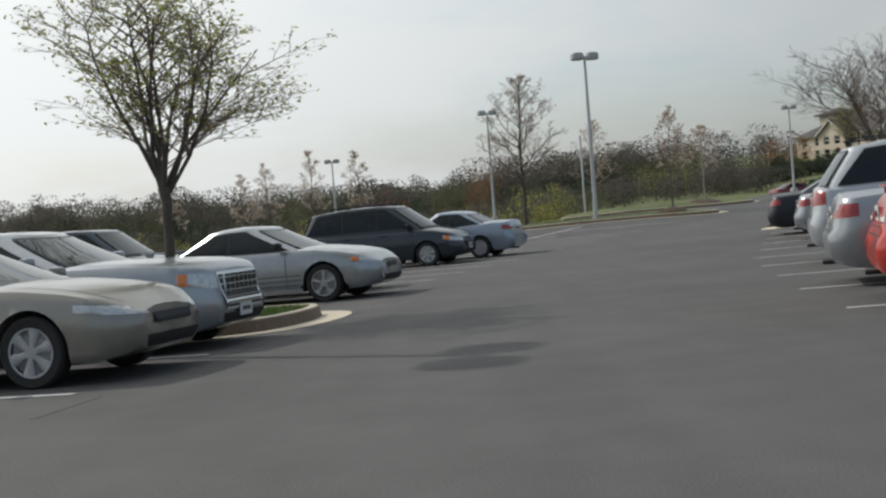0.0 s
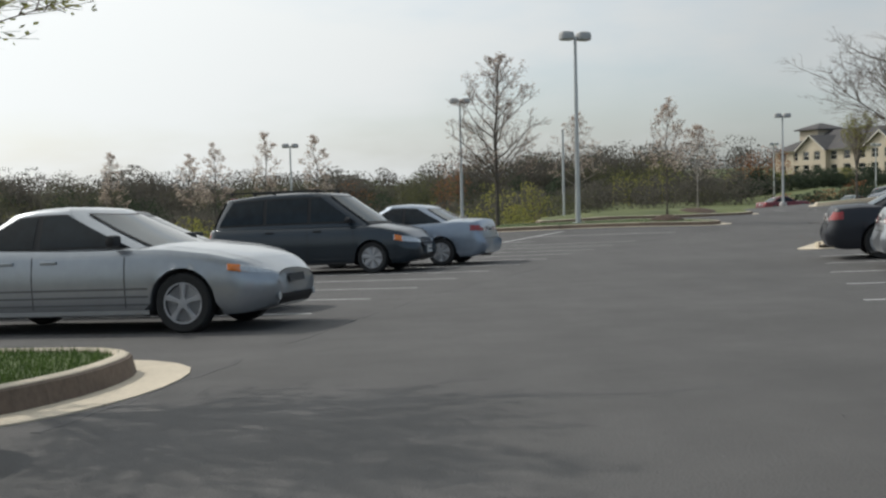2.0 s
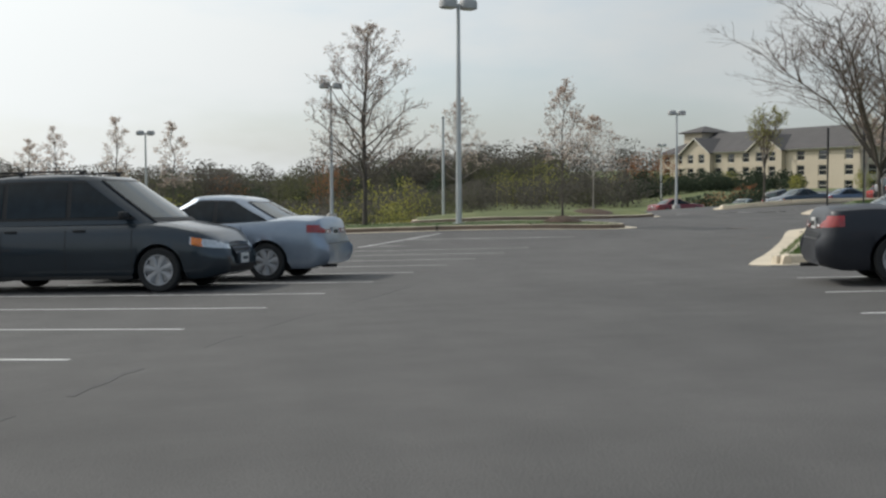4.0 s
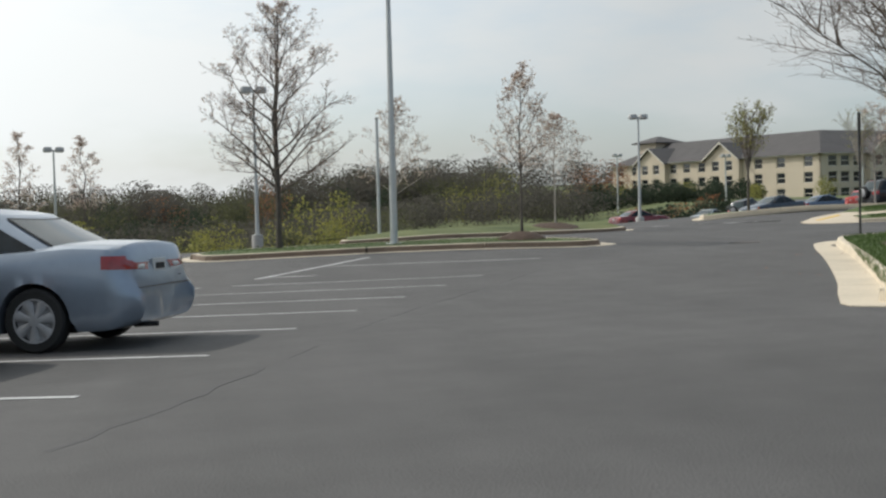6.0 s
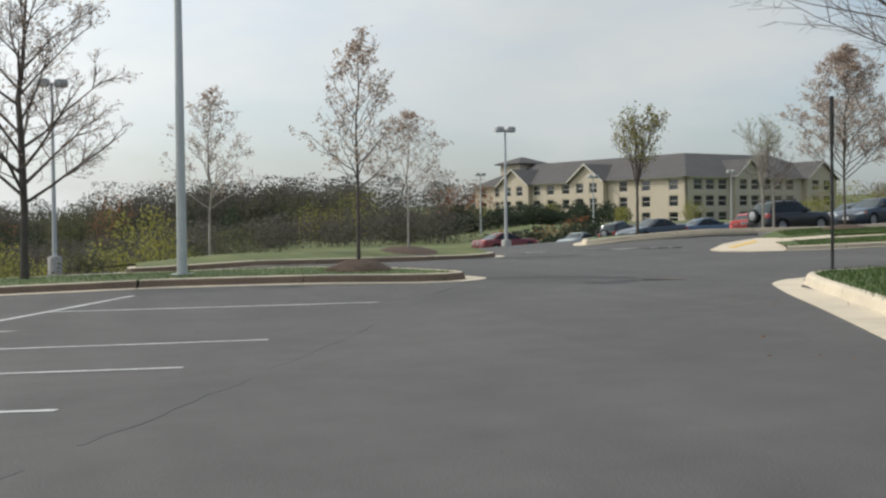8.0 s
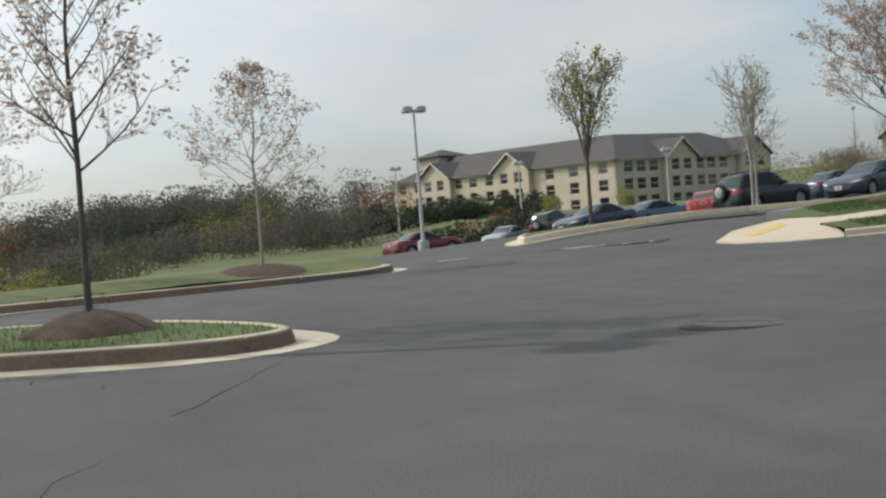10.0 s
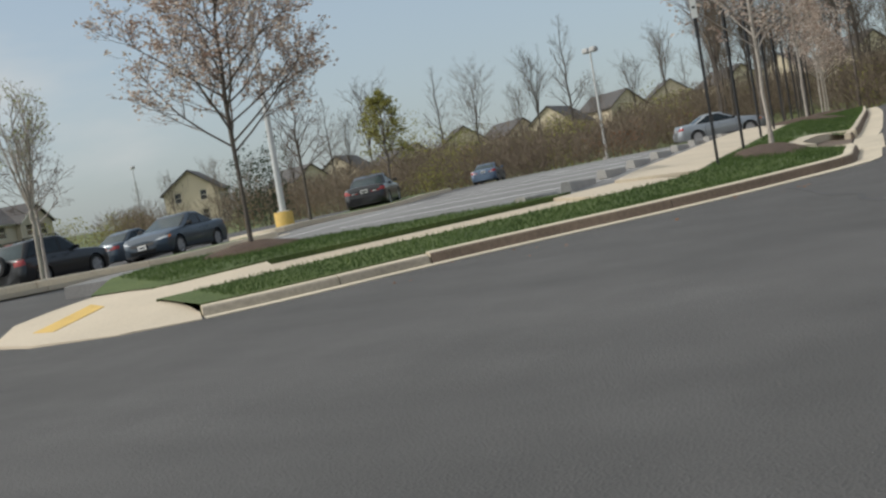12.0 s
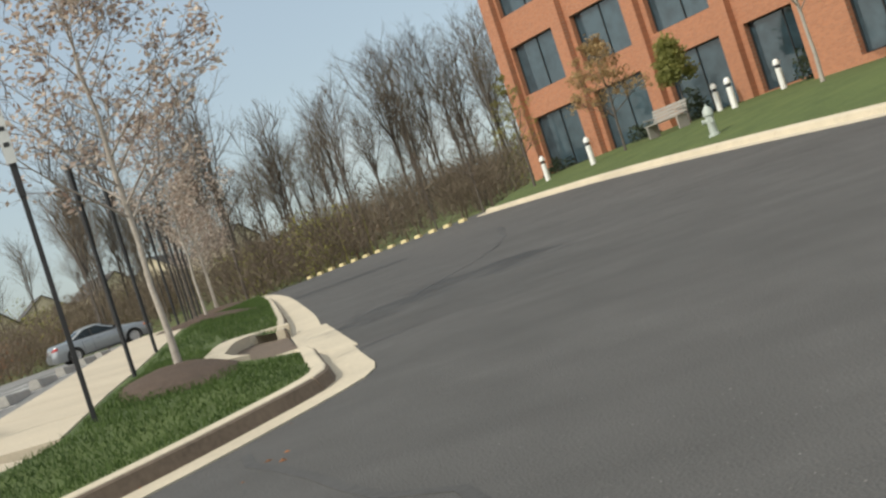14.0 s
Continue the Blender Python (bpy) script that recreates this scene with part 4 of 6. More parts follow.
tree(35.15, 61.2, MAPLE + " on the verge", LEAF_RED, PALE_BARK, seed=19, high=4.7, clear=1.6, spread=1.55, counts=FULL, levels=4, leaves=1, leaf=0.042, lift=0.5, bud=0.45, thick=0.7)
mound(34.0, 60.78, 0.62, 0.10, 3.0, 21)
for k, (x, y) in enumerate(((48.0, 65.6), (61.5, 70.3), (68.2, 72.7), (74.9, 75.2), (81.0, 77.4))):
    tree(x, y, "young red maple in the row along the road", LEAF_RED, PALE_BARK, seed=21 + k, high=4.8, clear=1.7, spread=1.45, counts=FULL, levels=4, leaves=1, leaf=0.045, mulch=1.2 if k < 3 else 0, lift=0.5, group="trees along the road", bud=0.35, thick=0.6)
tree(16.57, 46.1, "big bare spreading tree on the corner lawn", LEAF_RED, seed=31, high=6.9, clear=1.6, spread=5.0, leader=False, counts=(14, 14, 7, 5), levels=4, leaves=0, lift=0.28, thick=0.65, mulch=1.4)
tree(34.44, 81.74, "bare young tree by the far car park", LEAF_RED, PALE_BARK, seed=33, high=4.4, clear=1.5, spread=1.3, counts=FULL, levels=4, leaves=0)
tree(47.10, 84.07, "reddish bare tree by the far lamp", LEAF_RED, seed=34, high=5.2, clear=1.6, spread=1.7, counts=FULL, levels=4, leaves=0, twigmat=TWIG)
tree(56.0, 87.6, "slender tree in yellow green leaf", LEAF_YELLOW, seed=35, high=4.8, clear=1.5, spread=1.4, counts=FULL, levels=4, leaves=1, leaf=0.06, bud=0.6)


saplings()


# ---- cars ----
CARS = {
    # length, width, wheelbase, tyre radius, belt, roof, cabin's rear and front at the belt and at the roof, top of the lower body (s, z),
    # how far the nose and the tail lean back with height (z, metres), head and tail lamps (side start, half gap at the middle, low and high at the side and at the middle)
    "sedan": dict(L=4.72, W=1.80, wb=2.72, R=0.325, belt=0.95, roof=1.42, cab=(-1.72, 1.22), top=(-0.98, 0.22),
                  line=((-1, 0.80), (-0.985, 0.93), (-0.95, 0.985), (-0.72, 1.01), (-0.5, 0.985), (0.0, 0.95), (0.42, 0.945), (0.5, 0.94), (0.72, 0.875), (0.88, 0.785), (0.955, 0.715), (0.985, 0.665), (1, 0.62)),
                  nose=((0.2, 0.10), (0.34, 0.02), (0.5, 0.0), (0.6, 0.03), (0.75, 0.16)), tail=((0.2, 0.12), (0.36, 0.01), (0.56, 0.0), (0.62, 0.06), (0.95, 0.14)),
                  head=(0.80, 0.52, (0.64, 0.74), (0.62, 0.70)), rear=(-0.86, 0.36, (0.76, 0.90), (0.74, 0.90))),
    "tall_sedan": dict(L=5.0, W=1.88, wb=3.05, R=0.37, belt=1.03, roof=1.49, cab=(-1.9, 1.02), top=(-1.15, 0.12),
                       line=((-1, 0.92), (-0.985, 1.02), (-0.95, 1.07), (-0.72, 1.08), (-0.45, 1.05), (0.0, 1.03), (0.4, 1.02), (0.6, 1.0), (0.82, 0.965), (0.93, 0.92), (0.98, 0.87), (1, 0.83)),
                       nose=((0.2, 0.10), (0.34, 0.02), (0.5, 0.0), (0.6, 0.05), (0.9, 0.10)), tail=((0.2, 0.1), (0.36, 0.0), (0.6, 0.0), (0.66, 0.05), (1.0, 0.1)),
                       head=(0.86, 0.62, (0.70, 0.84), (0.66, 0.84)), rear=(-0.9, 0.55, (0.78, 1.0), (0.74, 0.98))),
    "van": dict(L=5.05, W=1.92, wb=3.0, R=0.335, belt=1.09, roof=1.82, cab=(-2.42, 1.62), top=(-2.12, 0.60),
                line=((-1, 0.98), (-0.985, 1.05), (-0.95, 1.06), (-0.5, 1.06), (0.3, 1.05), (0.55, 1.05), (0.66, 1.02), (0.82, 0.935), (0.92, 0.85), (0.975, 0.77), (1, 0.70)),
                nose=((0.2, 0.12), (0.34, 0.02), (0.5, 0.0), (0.6, 0.05), (0.85, 0.2)), tail=((0.2, 0.08), (0.36, 0.0), (0.55, 0.0), (0.62, 0.05), (1.1, 0.08)),
                head=(0.80, 0.46, (0.68, 0.82), (0.62, 0.74)), rear=(-0.95, 0.74, (0.78, 1.04), (0.78, 1.04))),
    "suv": dict(L=4.7, W=1.84, wb=2.7, R=0.37, belt=1.10, roof=1.74, cab=(-2.2, 1.05), top=(-1.78, 0.30),
                line=((-1, 1.02), (-0.985, 1.08), (-0.95, 1.10), (-0.5, 1.10), (0.3, 1.08), (0.46, 1.07), (0.7, 1.02), (0.88, 0.95), (0.95, 0.89), (0.985, 0.84), (1, 0.79)),
                nose=((0.2, 0.10), (0.38, 0.0), (0.6, 0.0), (0.68, 0.05), (0.9, 0.12)), tail=((0.2, 0.1), (0.4, 0.0), (0.64, 0.0), (0.7, 0.06), (1.1, 0.12)),
                head=(0.84, 0.56, (0.74, 0.88), (0.70, 0.85)), rear=(-0.9, 0.56, (0.86, 1.08), (0.84, 1.08))),
    "family": dict(L=4.80, W=1.80, wb=2.67, R=0.32, belt=0.99, roof=1.47, cab=(-1.72, 1.28), top=(-0.98, 0.24),
                   line=((-1, 0.86), (-0.985, 0.97), (-0.95, 1.02), (-0.72, 1.055), (-0.5, 1.03), (0.0, 0.99), (0.42, 0.98), (0.5, 0.975), (0.72, 0.91), (0.88, 0.82), (0.955, 0.75), (0.985, 0.69), (1, 0.65)),
                   nose=((0.2, 0.10), (0.34, 0.02), (0.5, 0.0), (0.6, 0.03), (0.75, 0.16)), tail=((0.2, 0.14), (0.36, 0.01), (0.56, 0.0), (0.62, 0.09), (1.0, 0.17)),
                   head=(0.80, 0.52, (0.66, 0.77), (0.64, 0.73)), rear=(-0.86, 0.34, (0.80, 0.93), (0.77, 0.91))),
    "coupe": dict(L=4.55, W=1.76, wb=2.62, R=0.32, belt=0.91, roof=1.35, cab=(-1.72, 1.15), top=(-0.85, 0.10),
                  line=((-1, 0.80), (-0.985, 0.90), (-0.95, 0.95), (-0.72, 0.98), (-0.5, 0.95), (0.0, 0.915), (0.42, 0.905), (0.52, 0.895), (0.72, 0.835), (0.88, 0.755), (0.955, 0.685), (0.985, 0.64), (1, 0.60)),
                  nose=((0.2, 0.10), (0.34, 0.02), (0.5, 0.0), (0.58, 0.03), (0.72, 0.16)), tail=((0.2, 0.12), (0.36, 0.01), (0.54, 0.0), (0.6, 0.06), (0.92, 0.14)),
                  head=(0.78, 0.50, (0.61, 0.705), (0.57, 0.66)), rear=(-0.84, 0.50, (0.74, 0.89), (0.72, 0.89))),
}


def wheel(parent, x, y, R, wide=0.2, spokes=6, side=1, cap=False):
    bm = bmesh.new()
    h = wide / 2
    lathe(bm, [(R * 0.66, -0.005), (R * 0.68, -h * 0.9), (R * 0.93, -h), (R, -h * 0.72), (R, h * 0.72), (R * 0.93, h), (R * 0.68, h * 0.9), (R * 0.66, 0.005)], 30, (x, y, R), "Y")
    w = part("wheel", clean(bm), RUBBER, parent, "black rubber tyre", smooth=True)
    bm = bmesh.new()
    o = y + side * h * 0.86
    lathe(bm, [(R * 0.69, o - side * 0.10), (R * 0.69, o), (R * 0.62, o + side * 0.004), (R * 0.58, o - side * 0.06), (R * 0.1, o - side * 0.065)], 28, (x, 0, R), "Y")
    part("dish", clean(bm), DARK, w, smooth=True)
    bm = bmesh.new()
    for k in range(spokes):
        a = 2 * math.pi * k / spokes + 0.3
        c, s = math.cos(a), math.sin(a)
        n, d = Vector((-s, 0, c)), Vector((c, 0, s))
        ring = []
        for q, wdt, dip in ((0.12, 0.028, 0.004), (0.38, 0.026 if not cap else 0.04, 0.012), (0.64, 0.046 if not cap else 0.066, 0.008)):
            p = Vector((x, o - side * dip, R)) + d * R * q
            ring.append([p + n * wdt, p + n * wdt * 0.6 + Vector((0, side * 0.016, 0)), p - n * wdt * 0.6 + Vector((0, side * 0.016, 0)), p - n * wdt])
        loft(bm, ring)
    lathe(bm, [(R * 0.2, o - side * 0.03), (R * 0.18, o + side * 0.01), (R * 0.05, o + side * 0.014)], 14, (x, 0, R), "Y")
    lathe(bm, [(R * 0.70, o - side * 0.02), (R * 0.69, o + side * 0.01), (R * 0.63, o + side * 0.006), (R * 0.61, o - side * 0.02)], 30, (x, 0, R), "Y")
    part("rim", clean(bm), RIM, w, "alloy rim with spokes", smooth=True)


def car(kind, colour, x, y, turn, label, name="car", spokes=6, lower=None, amber=True, grille=0.5, spare=False, rack=False, spoiler=False, z=None, egg=False, plate=True, ribs=0, strip_low=False, mouth=0.085, fogs=False):
    """A parked car standing at x, y with its nose towards turn (degrees from +x)."""
    c = CARS[kind]
    L, W, wb, R = c["L"], c["W"], c["wb"], c["R"]
    half = L / 2
    head = Vector((math.cos(radians(turn)), math.sin(radians(turn))))
    flank = Vector((-head.y, head.x))
    at = Vector((x, y))
    g = lambda q: ground(q.x, q.y)
    if z is None:
        z0 = (g(at + head * wb / 2) + g(at - head * wb / 2)) / 2
        pitch = -math.degrees(math.atan2(g(at + head * wb / 2) - g(at - head * wb / 2), wb))
        lean = math.degrees(math.atan2(g(at + flank * 0.8) - g(at - flank * 0.8), 1.6))
    else:
        z0, pitch, lean = z, 0.0, 0.0
    root = thing(name, label, name.replace("_", " "), Matrix.Translation((x, y, z0)) @ Matrix.Rotation(radians(turn), 4, "Z") @ Matrix.Rotation(radians(pitch), 4, "Y") @ Matrix.Rotation(radians(lean), 4, "X"))
    axle = (wb / 2 * 0.98 + 0.04, -wb / 2 * 1.02 + 0.04)
    ls, lz = [p[0] for p in c["line"]], [p[1] for p in c["line"]]
    belt, roof = c["belt"], c["roof"]
    boxy = kind in ("van", "suv")

    def top(s):
        """The lower body's top line, rounded off."""
        return float(np.mean(np.interp([max(-1, s - 0.03), s, min(1, s + 0.03)], ls, lz))) if abs(s) < 0.93 else lerp(s, ls, lz)

    def back(s, pz):
        """How far the nose or the tail leans back at a height."""
        f = min(1.0, max(0.0, (abs(s) - 0.78) / 0.22))
        if s > 0:
            return -lerp(pz, *zip(*c["nose"])) * f * f
        return lerp(pz, *zip(*c["tail"])) * f * f

    def skin(s):
        e = max(0.0, (abs(s) - (0.80 if s > 0 else 0.86)) / (0.20 if s > 0 else 0.14))
        return W / 2 * (1 - (0.40 if s > 0 else 0.24) * e**2.6 - 0.03 * max(0.0, (abs(s) - 0.5) / 0.5) ** 2)

    def section(s):
        zt, w, sx = top(s), skin(s), s * half
        end = abs(s)
        zb = 0.19 + 0.07 * max(0, (end - 0.84) / 0.16) ** 1.5
        h = zt - zb
        pts = [(0, zb), (w * 0.70, zb), (w * 0.945, zb + 0.01), (w * 0.975, zb + 0.05), (w * 0.988, zb + h * 0.26), (w, zb + h * 0.44), (w * 0.998, zb + h * 0.58), (w * 0.99, zb + h * 0.70), (w * 0.975, zb + h * 0.80), (w * 0.962, zb + h * 0.885), (w * 0.93, zb + h * 0.955), (w * 0.865, zt - 0.012), (w * 0.78, zt + 0.002), (w * 0.45, zt + 0.026), (0, zt + 0.034)]
        for a in axle:
            d = abs(sx - a)
            if d < R * 1.17:
                arch = R + math.sqrt((R * 1.17) ** 2 - d * d)
                pts = [(p, max(q, min(arch, zt - 0.03 if k < 10 else q))) for k, (p, q) in enumerate(pts)]
        return pts

    def on(s, pz, side, out=0.0):
        """A point of the flank at a station and a height."""
        sec = section(s)[3:]
        w = float(np.interp(pz, [q[1] for q in sec], [q[0] for q in sec]))
        return Vector((s * half + back(s, pz), side * (w + out), pz))

    st = {round(v, 4) for v in (*np.linspace(-1, 1, 46), *np.linspace(0.78, 1, 14), *np.linspace(-1, -0.84, 10))}
    st |= {round((a + R * 1.17 * math.sin(t)) / half, 4) for a in axle for t in np.linspace(-1.57, 1.57, 19)}
    rings = []
    for s in sorted(st):
        pts = section(s)
        ring = [(s * half + back(s, q), p, q) for p, q in pts]
        rings.append(ring + [(a, -b, q) for a, b, q in ring[-2:0:-1]])
    part("body", clean(loft(bmesh.new(), rings)), colour, root, smooth=True)

    # cabin
    (br, bf), (tr, tf) = c["cab"], c["top"]
    wlow, wtop = W / 2 * 0.90, W / 2 * (0.70 if not boxy else 0.74)
    ends = lambda v: (br + (tr - br) * v**1.08, bf + (tf - bf) * v**0.96)
    wide = lambda v: wlow + (wtop - wlow) * v**1.25
    arc = 0.10 if boxy else 0.30

    def up(v, px=None):
        pz = belt - 0.06 + (roof - 0.05 - belt + 0.06) * v
        return pz if px is None else pz - arc * v * v * (roof - belt) * 2 * ((px - (br + bf) / 2) / ((bf - br) / 2)) ** 2 * 0.9

    def ring(v, grow=0.0):
        xr, xf = ends(v)
        xr, xf, w = xr - grow, xf + grow, wide(v) + grow
        q = [(xr + 0.12 * s * s, s * w) for s in (0, 0.35, 0.65, 0.86)]
        q += [(xr + 0.20, 0.955 * w), (xr + 0.36, w), (xr * 0.6 + xf * 0.4, w * 1.012), (xr * 0.25 + xf * 0.75, w), (xf - 0.46, w * 0.995), (xf - 0.27, 0.955 * w)]
        q += [(xf - 0.18 * s * s, s * w) for s in (0.86, 0.65, 0.35, 0)]
        return [(a, b, up(v, a)) for a, b in q] + [(a, -b, up(v, a)) for a, b in q[-2:0:-1]]

    rs = [ring(v) for v in (0, 0.25, 0.5, 0.75, 0.92, 1.0)]
    cx = sum(ends(1)) / 2
    for s, dz in ((0.95, 0.024), (0.8, 0.042), (0.5, 0.054), (0.15, 0.058)):
        rs.append([(cx + (p[0] - cx) * (1 - (1 - s) * 0.9), p[1] * s, p[2] + dz) for p in rs[5]])
    part("cabin", clean(loft(bmesh.new(), rs)), colour, root, smooth=True)

    def sheet(nm, fn, material, nu=6, nv=5, owner=None):
        bm2 = bmesh.new()
        grid = [[bm2.verts.new(fn(i / nu, j / nv)) for i in range(nu + 1)] for j in range(nv + 1)]
        for j in range(nv):
            for i in range(nu):
                bm2.faces.new((grid[j][i], grid[j][i + 1], grid[j + 1][i + 1], grid[j + 1][i]))
        return part(nm, clean(bm2), material, owner or root, smooth=True)

    def glass(i, j, front, edge, lo, hi, lift):
        s, v = (i * 2 - 1) * edge, lo + (hi - lo) * j
        px = ends(v)[1] - 0.18 * s * s if front else ends(v)[0] + 0.12 * s * s
        return (px + (lift if front else -lift), s * wide(v), up(v, px) + 0.003)

    for nm, front in (("windscreen", True), ("rear_window", False)):
        sheet("window_seal", lambda i, j: glass(i, j, front, 0.90, 0.05, 0.965, 0.007), DARK, 8)
        sheet(nm, lambda i, j: glass(i, j, front, 0.865, 0.12 if front else 0.14, 0.935, 0.013), SCREEN, 8)
    n = 3 if boxy else 2
    for side in (-1, 1):
        def flankpane(i, j, a0, a1, lo, hi, out):
            v = lo + (hi - lo) * j
            xr, xf = ends(v)
            l2, h2 = xr + 0.24 + 0.10 * v, xf - 0.34 - 0.05 * v
            px = max(l2, min(h2, a0 + (a1 - a0) * i)) if a1 is not None else l2 + (h2 - l2) * i
            return (px, side * (wide(v) * 1.008 + out), up(v, px))
        sheet("window_seal", lambda i, j: flankpane(i, j, 0, None, 0.10, 0.93, 0.004), DARK, 14)
        e0, e1 = ends(0.12)[0] + 0.3, ends(0.12)[1] - 0.38
        cuts = [e0 - 0.1, *[e0 + (e1 - e0) * m / n - (0.10 if n == 2 else 0.0) for m in range(1, n)], e1 + 0.1]
        for k in range(n):
            sheet("side_window", lambda i, j: flankpane(i, j, cuts[k] + 0.04, cuts[k + 1] - 0.04, 0.155, 0.885, 0.010), TINT, 8)

        # lamps that wrap round the corners, along the flank and then across the end
        def lamp(nm, s0, gap, hi_lo, mid, material, shape=0.0, u0=0.0, u1=1.0, out=0.006):
            sign = 1 if s0 > 0 else -1
            run = abs(1 - abs(s0)) * half
            across = skin(sign) - gap * W / 2
            total = run + max(across, 0.0)

            def fn(i, j):
                u = u0 + (u1 - u0) * i
                dst = u * total
                lo = lerp(u, (0, 1), (hi_lo[0], mid[0])) + shape * (1 - u) ** 2
                hi = lerp(u, (0, 1), (hi_lo[1], mid[1])) - shape * 0.3 * u
                pz = lo + (hi - lo) * j
                puff = out + 0.012 * math.sin(math.pi * j) * math.sin(math.pi * min(1, max(0, i)))
                if dst <= run:
                    s = s0 + sign * dst / half
                    p = on(s, min(pz, top(s) - 0.015), side, puff)
                else:
                    p = on(sign, min(pz, top(sign) - 0.012), side)
                    p.y -= side * (dst - run)
                    p.x += sign * puff
                return p
            return sheet(nm, fn, material, 12, 5)

        hs, hgap, hside, hmid = c["head"]
        lamp("headlight", hs, hgap, hside, hmid, CLEAR, 0.03)
        if amber:
            lamp("indicator", hs, hgap, hside, hmid, AMBER, 0.03, 0.04, 0.34, 0.014)
        lamp("tail_light", *c["rear"], REDLENS)
        if not boxy:
            lamp("reversing_light", c["rear"][0], c["rear"][1], (c["rear"][2][0] + 0.01, c["rear"][2][0] + 0.05), (c["rear"][3][0] + 0.01, c["rear"][3][0] + 0.055), LENS, 0.0, 0.62, 0.86, 0.013)
        bm4 = bmesh.new()
        box(bm4, (ends(0.1)[1] - 0.50, side * (W / 2 * 0.96 + 0.07), belt + 0.07), (0.11, 0.19, 0.125), bevel=0.04)
        part("mirror", bm4, DARK if kind in ("van", "sedan") else colour, root, smooth=True)

        def band(nm, pts, wid, material, vertical):
            """A thin strip that lies on the flank: along it, or up it."""
            bm5 = bmesh.new()
            for (s0, p0), (s1, p1) in zip(pts, pts[1:]):
                d = (wid / half / 2, 0) if vertical else (0, wid / 2)
                q = [on(s0 - d[0], p0 - d[1], side, 0.003), on(s0 + d[0], p0 + d[1], side, 0.003), on(s1 + d[0], p1 + d[1], side, 0.003), on(s1 - d[0], p1 - d[1], side, 0.003)]
                bm5.faces.new([bm5.verts.new(v) for v in q])
            return part(nm, clean(bm5), material, root)

        f_edge, m_edge = (ends(0.0)[1] - 0.52) / half, (cuts[n - 1] - 0.02) / half
        r_edge = (axle[1] + R * 1.35) / half
        for s_edge, slope in ((f_edge, 0.0), (m_edge, 0.0), (r_edge, 0.0)):
            band("door_gap", [(s_edge - slope * q, 0.28 + (top(s_edge) - 0.10 - 0.28) * q) for q in np.linspace(0, 1, 7)], 0.012, DARK, True)
        for s_h in (m_edge + 0.09, r_edge + 0.06):
            p = on(s_h, belt - 0.15, side)
            part("door_handle", box(bmesh.new(), (p.x, p.y + side * 0.008, p.z), (0.2, 0.035, 0.035), bevel=0.012), colour if not boxy else DARK, root, smooth=True)
        a0, a1 = (axle[1] + R * 1.22) / half, (axle[0] - R * 1.22) / half
        for k in range(ribs):
            band("cladding_rib", [(a0 + (a1 - a0) * q, 0.32 + 0.085 * k) for q in np.linspace(0, 1, 14)], 0.022, RUB, False)
        if strip_low or boxy:
            band("side_moulding", [(a0 + (a1 - a0) * q, 0.56) for q in np.linspace(0, 1, 14)], 0.06, lower or colour if boxy else RUB, False)
        band("sill", [(a0 + (a1 - a0) * q, 0.235) for q in np.linspace(0, 1, 10)], 0.05, lower or DARK, False)
        # bonnet and boot shut lines
        for nm, s0, s1 in (("bonnet_gap", (bf - 0.1) / half, 0.955), ("boot_gap", -0.97, (br + 0.15) / half)):
            if nm == "boot_gap" and boxy:
                continue
            bm5 = bmesh.new()
            row = []
            for q in np.linspace(s0, s1, 12):
                w, zt = skin(q), top(q)
                row.append([Vector((q * half + back(q, zt), side * w * f, zt + 0.007 - 0.02 * (f - 0.79))) for f in (0.785, 0.797)])
            for r1, r2 in zip(row, row[1:]):
                bm5.faces.new([bm5.verts.new(v) for v in (r1[0], r1[1], r2[1], r2[0])])
            part(nm, clean(bm5), DARK, root)

    # nose: grille, intake, plate
    gw = W * grille
    gh = mouth if not egg else 0.36
    nose_x = lambda pz: half + back(1.0, pz)
    gz = min(top(1.0) - gh / 2 - 0.03, 0.72)

    def face(nm, zlo, zhi, wdt, material, proud, owner=None, curve=0.0):
        return sheet(nm, lambda i, j: (nose_x(zlo + (zhi - zlo) * j) + proud - curve * (2 * i - 1) ** 2, (2 * i - 1) * (wdt / 2) * (0.9 + 0.1 * j), zlo + (zhi - zlo) * j), material, 8, 4, owner)

    gr = face("grille", gz - gh / 2, gz + gh / 2, gw, DARK, 0.008)
    if egg:
        face("grille_surround", gz - gh / 2 - 0.03, gz + gh / 2 + 0.03, gw + 0.07, CHROME, 0.004)
    for k in range(5 if egg else 2 if boxy or mouth > 0.1 else 0):
        m = 5 if egg else 2
        pz = gz - gh / 2 + gh * (k + 0.5) / m
        part("bar", box(bmesh.new(), (nose_x(pz) + 0.014, 0, pz), (0.014, gw * 0.97, 0.016)), CHROME, gr)
    for k in range(8 if egg else 0):
        part("bar", box(bmesh.new(), (nose_x(gz) + 0.013, -gw / 2 + gw * (k + 0.5) / 8, gz), (0.03, 0.016, gh)), CHROME, gr)
    face("bumper_intake", 0.27, 0.38, W * 0.56, DARK, 0.006)
    for side in (-1, 1) if fogs else ():
        p = on(0.985, 0.36, side)
        fog = part("fog_light", lathe(bmesh.new(), [(0.042, 0.0), (0.045, 0.008), (0.02, 0.014)], 14), CLEAR, root, smooth=True)
        fog.matrix_basis = Matrix.Translation((nose_x(0.36) + 0.0, side * min(W * 0.34, abs(p.y) - 0.06), 0.36)) @ Matrix.Rotation(radians(90), 4, "Y")
    rz = 0.80 if not boxy else 0.90
